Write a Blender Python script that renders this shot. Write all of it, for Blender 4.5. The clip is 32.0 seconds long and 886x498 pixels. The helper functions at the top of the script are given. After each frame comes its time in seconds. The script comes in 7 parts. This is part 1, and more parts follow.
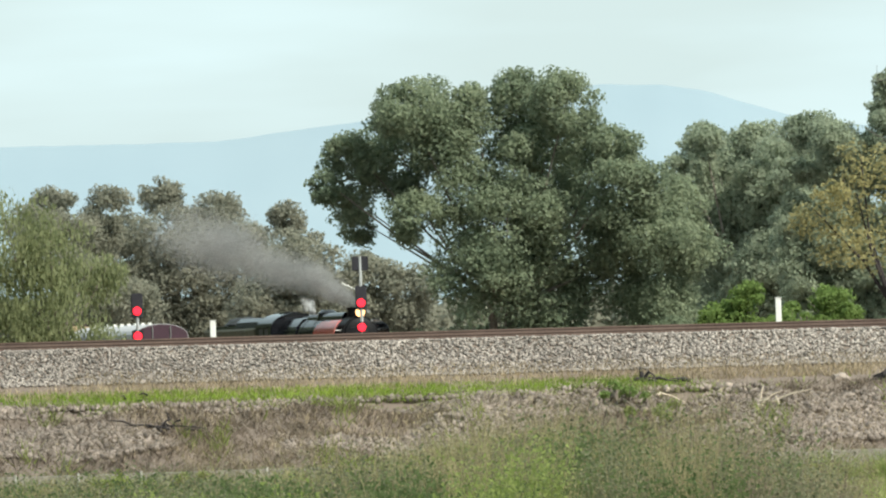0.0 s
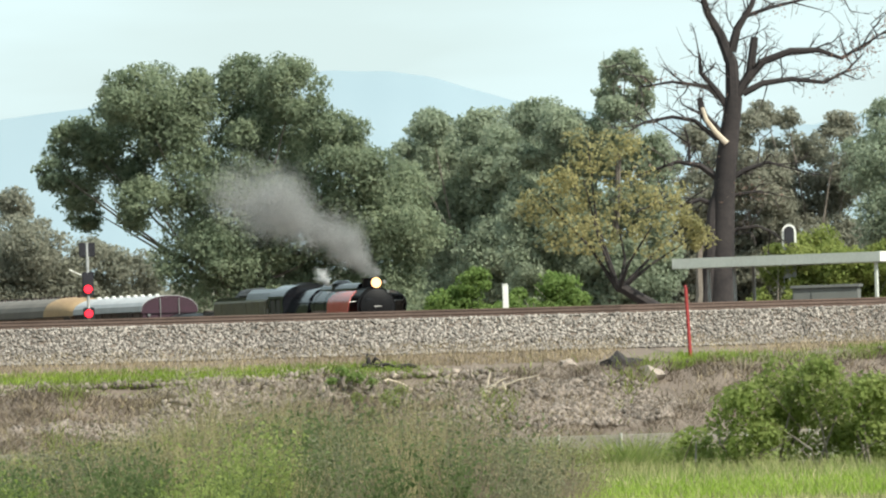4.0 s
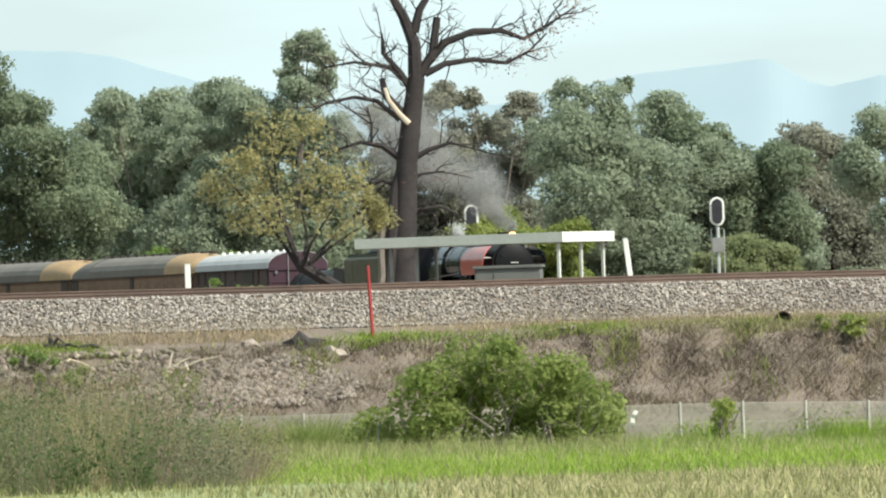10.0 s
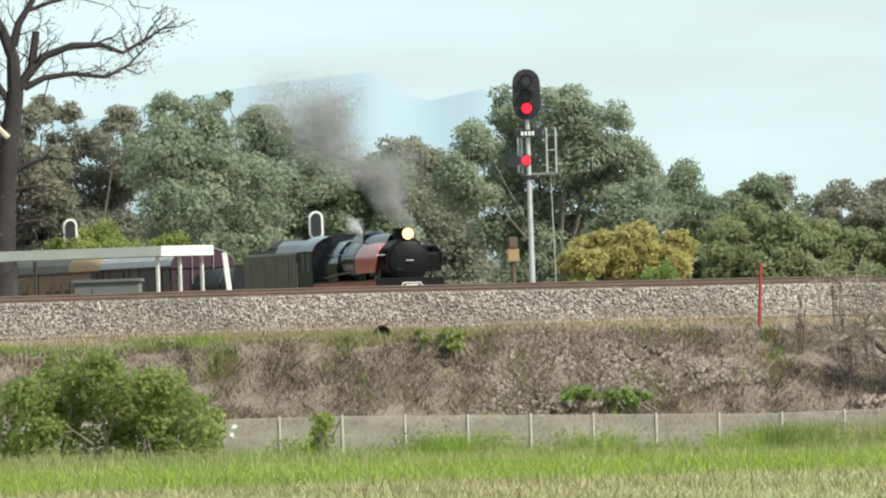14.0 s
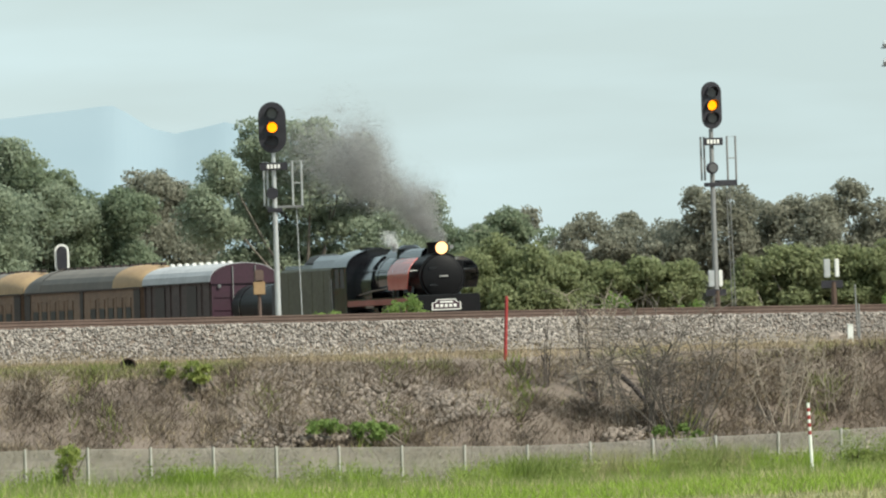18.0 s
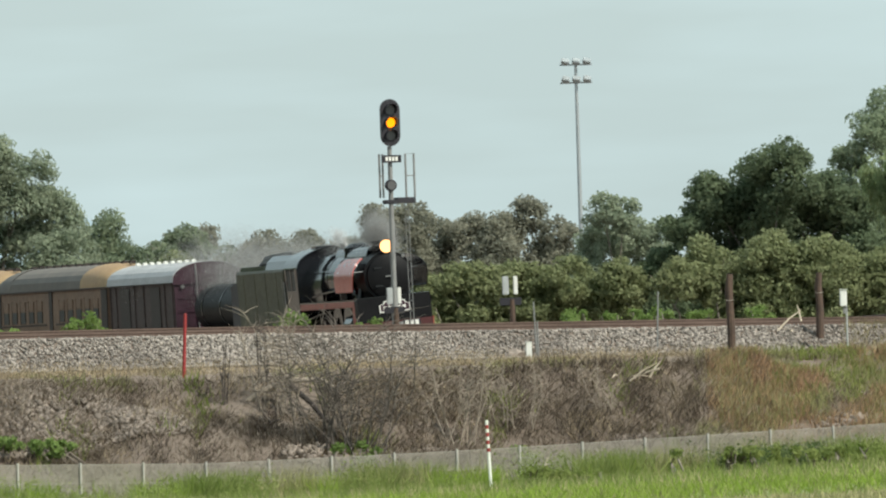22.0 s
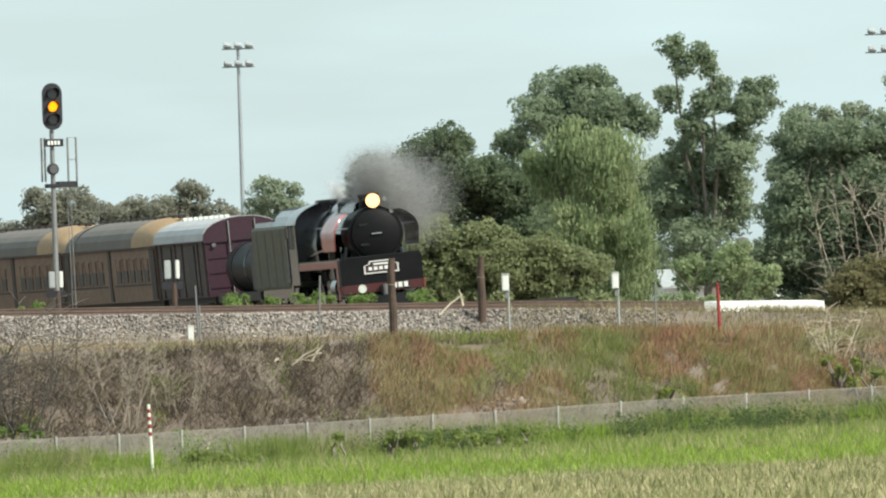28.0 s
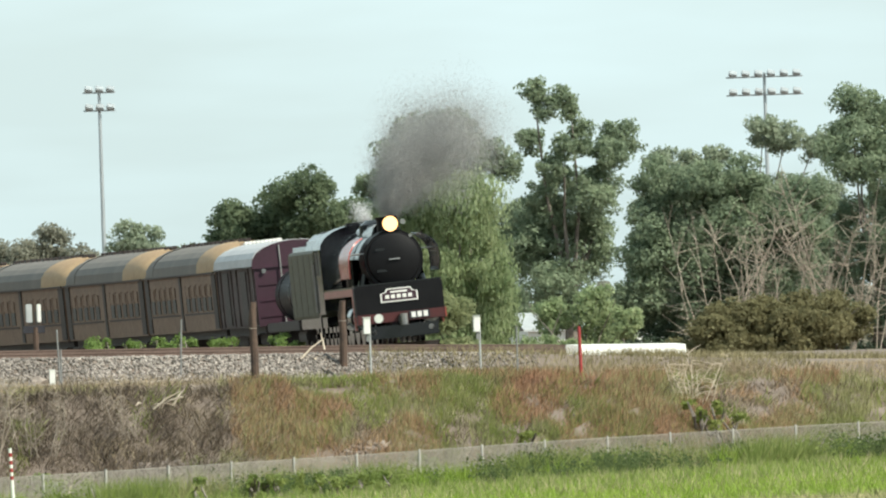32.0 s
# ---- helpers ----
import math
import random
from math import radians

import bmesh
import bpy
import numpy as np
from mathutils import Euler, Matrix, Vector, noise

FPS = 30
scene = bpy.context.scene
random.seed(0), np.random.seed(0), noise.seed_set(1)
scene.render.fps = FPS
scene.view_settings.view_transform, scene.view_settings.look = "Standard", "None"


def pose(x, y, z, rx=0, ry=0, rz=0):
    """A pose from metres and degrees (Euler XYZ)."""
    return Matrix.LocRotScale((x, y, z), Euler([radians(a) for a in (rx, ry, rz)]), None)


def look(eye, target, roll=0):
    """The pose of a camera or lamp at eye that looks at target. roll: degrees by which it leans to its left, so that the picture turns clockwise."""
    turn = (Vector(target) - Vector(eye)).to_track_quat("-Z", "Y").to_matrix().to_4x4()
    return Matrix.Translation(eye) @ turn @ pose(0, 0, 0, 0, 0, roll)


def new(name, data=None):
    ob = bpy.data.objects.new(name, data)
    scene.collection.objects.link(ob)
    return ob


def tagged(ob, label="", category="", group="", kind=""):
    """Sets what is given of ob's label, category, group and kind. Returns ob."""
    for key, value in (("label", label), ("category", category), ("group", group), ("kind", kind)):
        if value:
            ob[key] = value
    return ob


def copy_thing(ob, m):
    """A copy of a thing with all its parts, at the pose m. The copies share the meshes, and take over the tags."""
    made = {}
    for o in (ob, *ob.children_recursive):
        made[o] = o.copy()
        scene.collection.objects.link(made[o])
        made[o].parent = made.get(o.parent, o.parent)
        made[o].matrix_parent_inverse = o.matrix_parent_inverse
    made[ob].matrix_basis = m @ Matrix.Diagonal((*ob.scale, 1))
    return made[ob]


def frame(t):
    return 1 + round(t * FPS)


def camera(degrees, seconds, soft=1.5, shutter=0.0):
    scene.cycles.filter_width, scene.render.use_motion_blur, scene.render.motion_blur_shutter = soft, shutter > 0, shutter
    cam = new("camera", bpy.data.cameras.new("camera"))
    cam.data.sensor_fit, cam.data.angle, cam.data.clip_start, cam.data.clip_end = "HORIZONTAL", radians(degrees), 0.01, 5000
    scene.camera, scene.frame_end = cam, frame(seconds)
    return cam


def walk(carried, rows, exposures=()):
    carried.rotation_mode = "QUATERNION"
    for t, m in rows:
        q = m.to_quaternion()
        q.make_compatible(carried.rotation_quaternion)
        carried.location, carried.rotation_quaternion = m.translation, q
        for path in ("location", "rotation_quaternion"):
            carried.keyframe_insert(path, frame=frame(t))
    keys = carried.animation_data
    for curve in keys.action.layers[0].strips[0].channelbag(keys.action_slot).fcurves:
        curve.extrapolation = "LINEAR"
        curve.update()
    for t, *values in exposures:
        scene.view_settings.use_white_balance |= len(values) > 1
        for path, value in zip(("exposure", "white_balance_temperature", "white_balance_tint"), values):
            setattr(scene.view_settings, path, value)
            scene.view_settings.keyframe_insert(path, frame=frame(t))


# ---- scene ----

EYE = 1.45
cam = camera(2.4744, 32.0, soft=2.15)
# seconds, turn to the right, tilt up, roll
PAN = [
    (0.0, 0.000, 0.565, -1.882), (0.5, 0.029, 0.603, -1.910), (1.0, 0.033, 0.600, -1.933),
    (1.5, 0.028, 0.553, -1.926), (2.0, 0.056, 0.554, -1.901), (2.5, 0.108, 0.544, -1.896),
    (3.0, 0.137, 0.551, -1.886), (3.5, 0.557, 0.532, -1.864), (5.5, 0.930, 0.433, -1.913),
    (6.0, 1.024, 0.464, -1.915), (6.5, 1.184, 0.473, -1.845), (7.0, 1.380, 0.491, -1.963),
    (7.5, 1.367, 0.430, -1.903), (8.0, 1.418, 0.483, -1.911), (8.5, 1.456, 0.462, -1.909),
    (9.0, 1.377, 0.448, -1.899), (9.5, 1.436, 0.453, -1.902), (10.0, 1.646, 0.418, -1.855),
    (10.5, 1.926, 0.417, -1.930), (11.0, 1.959, 0.444, -1.916), (11.5, 2.121, 0.463, -1.927),
    (12.0, 2.267, 0.462, -1.904), (12.5, 2.363, 0.452, -1.875), (13.0, 2.485, 0.439, -1.893),
    (13.5, 2.723, 0.418, -1.867), (15.5, 2.823, 0.441, -1.867), (16.0, 3.235, 0.415, -1.861),
    (16.5, 3.176, 0.387, -1.873), (17.0, 3.299, 0.491, -1.908), (17.5, 3.382, 0.492, -1.902),
    (18.0, 3.479, 0.490, -1.879), (18.5, 3.741, 0.508, -1.976), (19.0, 3.690, 0.562, -1.902),
    (19.5, 3.712, 0.537, -1.910), (20.0, 3.761, 0.570, -1.932), (20.5, 3.954, 0.538, -1.915),
    (21.0, 3.922, 0.574, -1.913), (21.5, 4.437, 0.525, -1.844), (22.0, 4.378, 0.509, -1.897),
    (22.5, 4.378, 0.529, -1.886), (23.0, 4.439, 0.512, -1.895), (23.5, 4.564, 0.512, -1.938),
    (24.0, 4.501, 0.514, -1.891), (24.5, 4.589, 0.536, -1.899), (25.0, 4.935, 0.514, -1.922),
    (25.5, 4.873, 0.560, -1.905), (27.5, 4.998, 0.480, -1.883), (28.0, 5.320, 0.434, -1.847),
    (28.5, 5.274, 0.454, -1.883), (29.0, 5.306, 0.449, -1.856), (29.5, 5.594, 0.552, -1.878),
    (30.0, 5.572, 0.513, -1.924), (30.5, 5.600, 0.507, -1.914), (31.0, 5.746, 0.521, -1.933),
    (31.5, 5.725, 0.521, -1.926), (32.0, 5.711, 0.543, -1.915),
]
walk(cam, [(t, pose(0, 0, EYE, 90 + tilt, 0, -turn) @ pose(0, 0, 0, 0, 0, roll)) for t, turn, tilt, roll in PAN],
     exposures=((0, 0.56, 6500, 5), (6, 0.66, 6500, 5), (13, 0.62, 6500, 5), (16, 0.56, 6500, 5), (17.5, 0.42, 6500, 5), (20, 0.22, 6500, 5), (25, 0.29, 6500, 5), (28, 0.47, 6500, 5), (32, 0.56, 6500, 5)))

# ---- light ----
SUN_TURN, SUN_UP = 127.0, 47.0   # degrees from +y towards +x, and above the horizon
world = bpy.data.worlds.new("sky")
scene.world = world
world.use_nodes = True
wn, wl = world.node_tree.nodes, world.node_tree.links
sky = wn.new("ShaderNodeTexSky")
sky.sky_type, sky.sun_disc = "NISHITA", False
sky.sun_elevation, sky.sun_rotation = radians(SUN_UP), radians(SUN_TURN)
sky.air_density, sky.dust_density, sky.ozone_density = 1.0, 1.2, 1.5
cloud_at = wn.new("ShaderNodeTexCoord")
cloud_map = wn.new("ShaderNodeMapping")
cloud_map.inputs["Scale"].default_value = (20.0, 20.0, 110.0)
cloud = wn.new("ShaderNodeTexNoise")
cloud.inputs["Scale"].default_value, cloud.inputs["Detail"].default_value = 1.3, 4.0
cloud_ramp = wn.new("ShaderNodeMapRange")
cloud_ramp.inputs["From Min"].default_value, cloud_ramp.inputs["From Max"].default_value = 0.42, 0.72
cloud_ramp.inputs["To Min"].default_value, cloud_ramp.inputs["To Max"].default_value = 0.74, 1.0
veil = wn.new("ShaderNodeMix")
veil.data_type = "RGBA"
veil.inputs["B"].default_value = (7.4, 8.95, 9.3, 1)
wl.new(cloud_at.outputs["Generated"], cloud_map.inputs["Vector"])
wl.new(cloud_map.outputs["Vector"], cloud.inputs["Vector"])
wl.new(cloud.outputs["Fac"], cloud_ramp.inputs["Value"])
wl.new(cloud_ramp.outputs["Result"], veil.inputs["Factor"])
wl.new(sky.outputs["Color"], veil.inputs["A"])
wl.new(veil.outputs["Result"], wn["Background"].inputs["Color"])
wn["Background"].inputs["Strength"].default_value = 0.075
sun = new("sun", bpy.data.lights.new("sun", "SUN"))
sun.data.energy, sun.data.angle, sun.data.color = 4.6, radians(1.0), (1.0, 0.94, 0.84)
a, e = radians(SUN_TURN), radians(SUN_UP)
sun.matrix_world = look((math.sin(a) * math.cos(e) * 100, math.cos(a) * math.cos(e) * 100, math.sin(e) * 100), (0, 0, 0))

# ---- materials ----
def material(name, c1, c2=None, rough=0.7, metal=0.0, scale=3.0, fine=30.0, bump=0.2, island=0.0, coords="Object", spread=(0.35, 0.65), coat=0.0, sheen=0.5):
    """Two colours mixed by a coarse and a fine noise, with fine relief; island: how far single pieces differ in value."""
    m = bpy.data.materials.new(name)
    m.use_nodes = True
    n, l = m.node_tree.nodes, m.node_tree.links
    b = n["Principled BSDF"]
    b.inputs["Metallic"].default_value = metal
    b.inputs["Coat Weight"].default_value = coat
    b.inputs["Specular IOR Level"].default_value = sheen
    if c2 is None:
        c2 = tuple(v * 0.7 for v in c1)
    tc = n.new("ShaderNodeTexCoord")
    big, small = n.new("ShaderNodeTexNoise"), n.new("ShaderNodeTexNoise")
    big.inputs["Scale"].default_value, big.inputs["Detail"].default_value = scale, 5
    small.inputs["Scale"].default_value, small.inputs["Detail"].default_value = fine, 3
    for tex in (big, small):
        l.new(tc.outputs[coords], tex.inputs["Vector"])
    add = n.new("ShaderNodeMath")
    add.operation = "MULTIPLY_ADD"
    add.inputs[1].default_value = 0.45
    part_big = n.new("ShaderNodeMath")
    part_big.operation = "MULTIPLY"
    part_big.inputs[1].default_value = 0.55
    l.new(big.outputs["Fac"], part_big.inputs[0])
    l.new(small.outputs["Fac"], add.inputs[0])
    l.new(part_big.outputs[0], add.inputs[2])
    ramp = n.new("ShaderNodeMapRange")
    ramp.inputs["From Min"].default_value, ramp.inputs["From Max"].default_value = spread
    l.new(add.outputs[0], ramp.inputs["Value"])
    mix = n.new("ShaderNodeMix")
    mix.data_type = "RGBA"
    mix.inputs["A"].default_value, mix.inputs["B"].default_value = (*c1, 1), (*c2, 1)
    l.new(ramp.outputs["Result"], mix.inputs["Factor"])
    colour = mix.outputs["Result"]
    if island:
        geo, hue, val = n.new("ShaderNodeNewGeometry"), n.new("ShaderNodeHueSaturation"), n.new("ShaderNodeMapRange")
        val.inputs["To Min"].default_value, val.inputs["To Max"].default_value = 1 - island, 1 + island
        l.new(geo.outputs["Random Per Island"], val.inputs["Value"])
        l.new(val.outputs["Result"], hue.inputs["Value"])
        l.new(colour, hue.inputs["Color"])
        colour = hue.outputs["Color"]
    l.new(colour, b.inputs["Base Color"])
    gloss = n.new("ShaderNodeMapRange")
    gloss.inputs["To Min"].default_value, gloss.inputs["To Max"].default_value = max(rough - 0.12, 0.03), min(rough + 0.12, 1)
    l.new(small.outputs["Fac"], gloss.inputs["Value"])
    l.new(gloss.outputs["Result"], b.inputs["Roughness"])
    if bump:
        bp = n.new("ShaderNodeBump")
        bp.inputs["Strength"].default_value, bp.inputs["Distance"].default_value = bump, 0.05
        l.new(add.outputs[0], bp.inputs["Height"])
        l.new(bp.outputs["Normal"], b.inputs["Normal"])
    return m


def leaf_material(name, c1, c2, island=0.12, through_light=0.55, scale=0.35):
    """Leaves: two greens by clump and by leaf, a little light coming through."""
    m = material(name, c1, c2, rough=0.6, scale=scale, fine=2.5, bump=0, island=island, sheen=0.12)
    n, l = m.node_tree.nodes, m.node_tree.links
    b, out = n["Principled BSDF"], n["Material Output"]
    tr, mx = n.new("ShaderNodeBsdfTranslucent"), n.new("ShaderNodeMixShader")
    mx.inputs[0].default_value = through_light
    l.new(b.inputs["Base Color"].links[0].from_socket, tr.inputs["Color"])
    l.new(b.outputs[0], mx.inputs[1])
    l.new(tr.outputs[0], mx.inputs[2])
    l.new(mx.outputs[0], out.inputs["Surface"])
    return m


def glowing(name, colour, strength):
    m = bpy.data.materials.new(name)
    m.use_nodes = True
    b = m.node_tree.nodes["Principled BSDF"]
    b.inputs["Base Color"].default_value = (*colour, 1)
    b.inputs["Emission Color"].default_value, b.inputs["Emission Strength"].default_value = (*colour, 1), strength
    return m


# tree leaves: distance haze is put into the colours as raised blue and value
leaf_dark = leaf_material("leaf_dark", (0.150, 0.196, 0.130), (0.302, 0.344, 0.225))
leaf_shade = leaf_material("leaf_shade", (0.156, 0.206, 0.136), (0.314, 0.371, 0.241))
leaf_drab = leaf_material("leaf_drab", (0.150, 0.142, 0.072), (0.258, 0.234, 0.126))
leaf_deep = leaf_material("leaf_deep", (0.10, 0.142, 0.086), (0.19, 0.232, 0.135))
leaf_grey_green = leaf_material("leaf_grey_green", (0.237, 0.284, 0.204), (0.355, 0.397, 0.286))
# greyed the most, for haze over the farthest trees
leaf_hazy_brown = leaf_material("leaf_hazy_brown", (0.224, 0.230, 0.178), (0.325, 0.319, 0.253))
leaf_yellow_green = leaf_material("leaf_yellow_green", (0.17, 0.22, 0.055), (0.31, 0.34, 0.11))
leaf_olive = leaf_material("leaf_olive", (0.187, 0.217, 0.105), (0.316, 0.340, 0.186))
leaf_ochre = leaf_material("leaf_ochre", (0.34, 0.32, 0.12), (0.52, 0.46, 0.19))
leaf_autumn = leaf_material("leaf_autumn", (0.257, 0.247, 0.119), (0.428, 0.381, 0.181))
leaf_bright = leaf_material("leaf_bright", (0.135, 0.205, 0.055), (0.235, 0.32, 0.105))
leaf_weeping = leaf_material("leaf_weeping", (0.210, 0.281, 0.140), (0.399, 0.445, 0.252))
leaf_weed = leaf_material("leaf_weed", (0.096, 0.102, 0.060), (0.216, 0.216, 0.140), 0.3, 0.35, 1.2)
leaf_fence = leaf_material("leaf_fence", (0.075, 0.105, 0.045), (0.15, 0.19, 0.08))
leaf_bush = leaf_material("leaf_bush", (0.144, 0.198, 0.048), (0.308, 0.347, 0.126))
bark = material("bark", (0.11, 0.09, 0.075), (0.22, 0.19, 0.16), 0.9, scale=1.2, fine=9, bump=0.5)
bark_dead = material("bark_dead", (0.014, 0.011, 0.012), (0.042, 0.034, 0.033), 0.9, scale=1.0, fine=7, bump=0.6)
bare_wood = material("bare_wood", (0.62, 0.54, 0.44), (0.42, 0.34, 0.25), 0.8, scale=2)
twig_dark = material("twig_dark", (0.045, 0.036, 0.032), (0.11, 0.092, 0.08), 0.9, scale=2)
bush_wood = material("bush_wood", (0.075, 0.062, 0.055), (0.17, 0.145, 0.125), 0.9, scale=2)
dead_leaf = leaf_material("dead_leaf", (0.24, 0.15, 0.12), (0.34, 0.23, 0.18))
twig = material("twig", (0.22, 0.18, 0.14), (0.4, 0.34, 0.28), 0.9, scale=2)
field_soil = material("field_soil", (0.13, 0.18, 0.05), (0.22, 0.23, 0.10), 0.95, scale=0.06, fine=0.9, bump=0.4, coords="Object")
def bank_soil():
    """Brown stony earth above the field's level."""
    n, l = field_soil.node_tree.nodes, field_soil.node_tree.links
    b = n["Principled BSDF"]
    field_colour = b.inputs["Base Color"].links[0].from_socket
    geo, xyz, level, mix, tex, earth = (n.new("ShaderNode" + k) for k in ("NewGeometry", "SeparateXYZ", "MapRange", "Mix", "TexNoise", "Mix"))
    mix.data_type = earth.data_type = "RGBA"
    level.inputs["From Min"].default_value, level.inputs["From Max"].default_value = -0.1, 0.6
    tex.inputs["Scale"].default_value, tex.inputs["Detail"].default_value = 0.7, 6
    earth.inputs["A"].default_value, earth.inputs["B"].default_value = (0.095, 0.073, 0.06, 1), (0.205, 0.163, 0.132, 1)
    l.new(geo.outputs["Position"], tex.inputs["Vector"])
    l.new(tex.outputs["Fac"], earth.inputs["Factor"])
    l.new(geo.outputs["Position"], xyz.inputs[0])
    l.new(xyz.outputs["Z"], level.inputs["Value"])
    l.new(level.outputs["Result"], mix.inputs["Factor"])
    l.new(field_colour, mix.inputs["A"])
    l.new(earth.outputs["Result"], mix.inputs["B"])
    l.new(mix.outputs["Result"], b.inputs["Base Color"])


bank_soil()
stone = material("stone", (0.161, 0.140, 0.124), (0.299, 0.267, 0.239), 0.85, scale=0.25, fine=8, bump=0.3, island=0.6)
stone_brown = material("stone_brown", (0.143, 0.118, 0.099), (0.244, 0.204, 0.175), 0.9, scale=0.3, fine=8, bump=0.3, island=0.45)
dry_grass = leaf_material("dry_grass", (0.27, 0.215, 0.145), (0.42, 0.345, 0.23), 0.35, 0.2, 0.12)
grey_weed = leaf_material("grey_weed", (0.120, 0.094, 0.072), (0.230, 0.185, 0.144), 0.35, 0.2, 0.15)
dark_weed = leaf_material("dark_weed", (0.065, 0.05, 0.042), (0.13, 0.104, 0.086), 0.3, 0.15, 0.15)
red_grass = leaf_material("red_grass", (0.30, 0.165, 0.105), (0.37, 0.26, 0.15), 0.3, 0.2, 0.15)
brown_olive = leaf_material("brown_olive", (0.19, 0.165, 0.09), (0.33, 0.285, 0.165), 0.3, 0.25, 0.2)
straw_grass = leaf_material("straw_grass", (0.306, 0.272, 0.153), (0.442, 0.383, 0.238), 0.25, 0.25, 0.06)
green_grass = leaf_material("green_grass", (0.145, 0.235, 0.03), (0.31, 0.40, 0.075), 0.2, 0.4, 0.16)
olive_grass = leaf_material("olive_grass", (0.19, 0.20, 0.085), (0.34, 0.32, 0.16), 0.35, 0.25, 0.1)
rail_steel = material("rail_steel", (0.095, 0.064, 0.052), (0.165, 0.115, 0.095), 0.7, 0.3, scale=0.8, fine=12)
concrete = material("concrete", (0.38, 0.36, 0.33), (0.52, 0.5, 0.46), 0.9, scale=1.5)
white_paint = material("white_paint", (0.78, 0.78, 0.74), (0.62, 0.61, 0.56), 0.5, scale=0.9, fine=14, spread=(0.4, 0.75))
hut_grey = material("hut_grey", (0.14, 0.145, 0.135), (0.10, 0.105, 0.10), 0.8, scale=1.2)
cream_paint = material("cream_paint", (0.62, 0.64, 0.58), (0.5, 0.52, 0.47), 0.5, scale=0.8, fine=10)
galvanised = material("galvanised", (0.45, 0.46, 0.46), (0.6, 0.61, 0.6), 0.45, 0.6, scale=2.5)
grey_steel = material("grey_steel", (0.2, 0.2, 0.2), (0.3, 0.3, 0.29), 0.55, 0.4, scale=2)
signal_black = material("signal_black", (0.012, 0.011, 0.016), (0.03, 0.028, 0.035), 0.5, scale=2)
red_paint = material("red_paint", (0.36, 0.035, 0.035), (0.25, 0.03, 0.03), 0.5, scale=2)
old_timber = material("old_timber", (0.045, 0.03, 0.024), (0.11, 0.07, 0.05), 0.9, scale=1.5, fine=14, bump=0.6)
wire = material("wire", (0.30, 0.275, 0.24), (0.39, 0.36, 0.32), 0.6, 0.4, scale=2)
# pale blue of the far air is put into the hills' base colour
hill_haze_blue = material("hill_haze_blue", (0.225, 0.297, 0.345), (0.25, 0.32, 0.365), 1.0, scale=0.004, fine=0.02, bump=0)
loco_black = material("loco_black", (0.004, 0.004, 0.006), (0.008, 0.008, 0.010), 0.11, 0.0, scale=1.2, fine=9, bump=0.03, sheen=0.5)
loco_smokebox = material("loco_smokebox", (0.005, 0.005, 0.006), (0.009, 0.009, 0.010), 0.5, scale=1.5, sheen=0.15)
loco_red = material("loco_red", (0.34, 0.07, 0.05), (0.24, 0.045, 0.035), 0.4, scale=1.2, fine=9, bump=0.05, coat=0.2)
deflector_red = material("deflector_red", (0.46, 0.10, 0.085), (0.36, 0.075, 0.06), 0.22, scale=1.2, fine=9, bump=0.05)
loco_dark_red = material("loco_dark_red", (0.07, 0.012, 0.012), (0.045, 0.009, 0.009), 0.5, scale=1.2, fine=9, bump=0.05)
loco_pale = material("loco_pale", (0.55, 0.53, 0.52), (0.42, 0.40, 0.39), 0.3, 0.2, scale=1.2, fine=9, bump=0.05)
loco_steel = material("loco_steel", (0.4, 0.39, 0.37), (0.3, 0.29, 0.28), 0.35, 0.9, scale=3)
tender_dust = material("tender_dust", (0.095, 0.09, 0.052), (0.066, 0.062, 0.038), 0.6, scale=0.9, fine=6, bump=0.1)
van_maroon = material("van_maroon", (0.042, 0.012, 0.026), (0.027, 0.009, 0.016), 0.55, scale=0.9, fine=6, bump=0.1)
van_brown = material("van_brown", (0.075, 0.05, 0.045), (0.05, 0.034, 0.032), 0.65, scale=0.9, fine=6, bump=0.1)
van_roof = material("van_roof", (0.45, 0.45, 0.46), (0.33, 0.33, 0.34), 0.5, scale=0.7, fine=7)
coach_tan = material("coach_tan", (0.225, 0.14, 0.09), (0.155, 0.097, 0.064), 0.6, scale=0.7, fine=6, bump=0.1)
coach_dark = material("coach_dark", (0.035, 0.024, 0.021), (0.025, 0.018, 0.016), 0.6, scale=1)
coach_roof = material("coach_roof", (0.10, 0.09, 0.08), (0.165, 0.145, 0.125), 0.7, scale=0.5, fine=5)
coach_roof_end = material("coach_roof_end", (0.36, 0.24, 0.12), (0.27, 0.17, 0.09), 0.65, scale=0.8, fine=6)
glass_dark = material("glass_dark", (0.015, 0.017, 0.018), (0.025, 0.026, 0.027), 0.45, scale=1, bump=0)
coal = material("coal", (0.01, 0.01, 0.01), (0.03, 0.03, 0.03), 0.6, scale=3, fine=12, bump=0.8)
lamp_warm = glowing("lamp_warm", (1.0, 0.52, 0.2), 1.5)
lamp_red = glowing("lamp_red", (1.0, 0.012, 0.03), 1.6)
lamp_amber = glowing("lamp_amber", (1.0, 0.27, 0.0), 1.9)
lens_dark = material("lens_dark", (0.08, 0.08, 0.085), (0.12, 0.12, 0.12), 0.15, scale=2, bump=0)
floodlight_metal = material("floodlight_metal", (0.33, 0.36, 0.38), (0.42, 0.45, 0.46), 0.5, 0.5, scale=1)


smoke_grey = leaf_material("smoke_grey", (0.36, 0.36, 0.355), (0.48, 0.48, 0.475), 0.2, 0.5)
steam_white = leaf_material("steam_white", (0.8, 0.8, 0.8), (0.7, 0.7, 0.7), 0.1, 0.4)

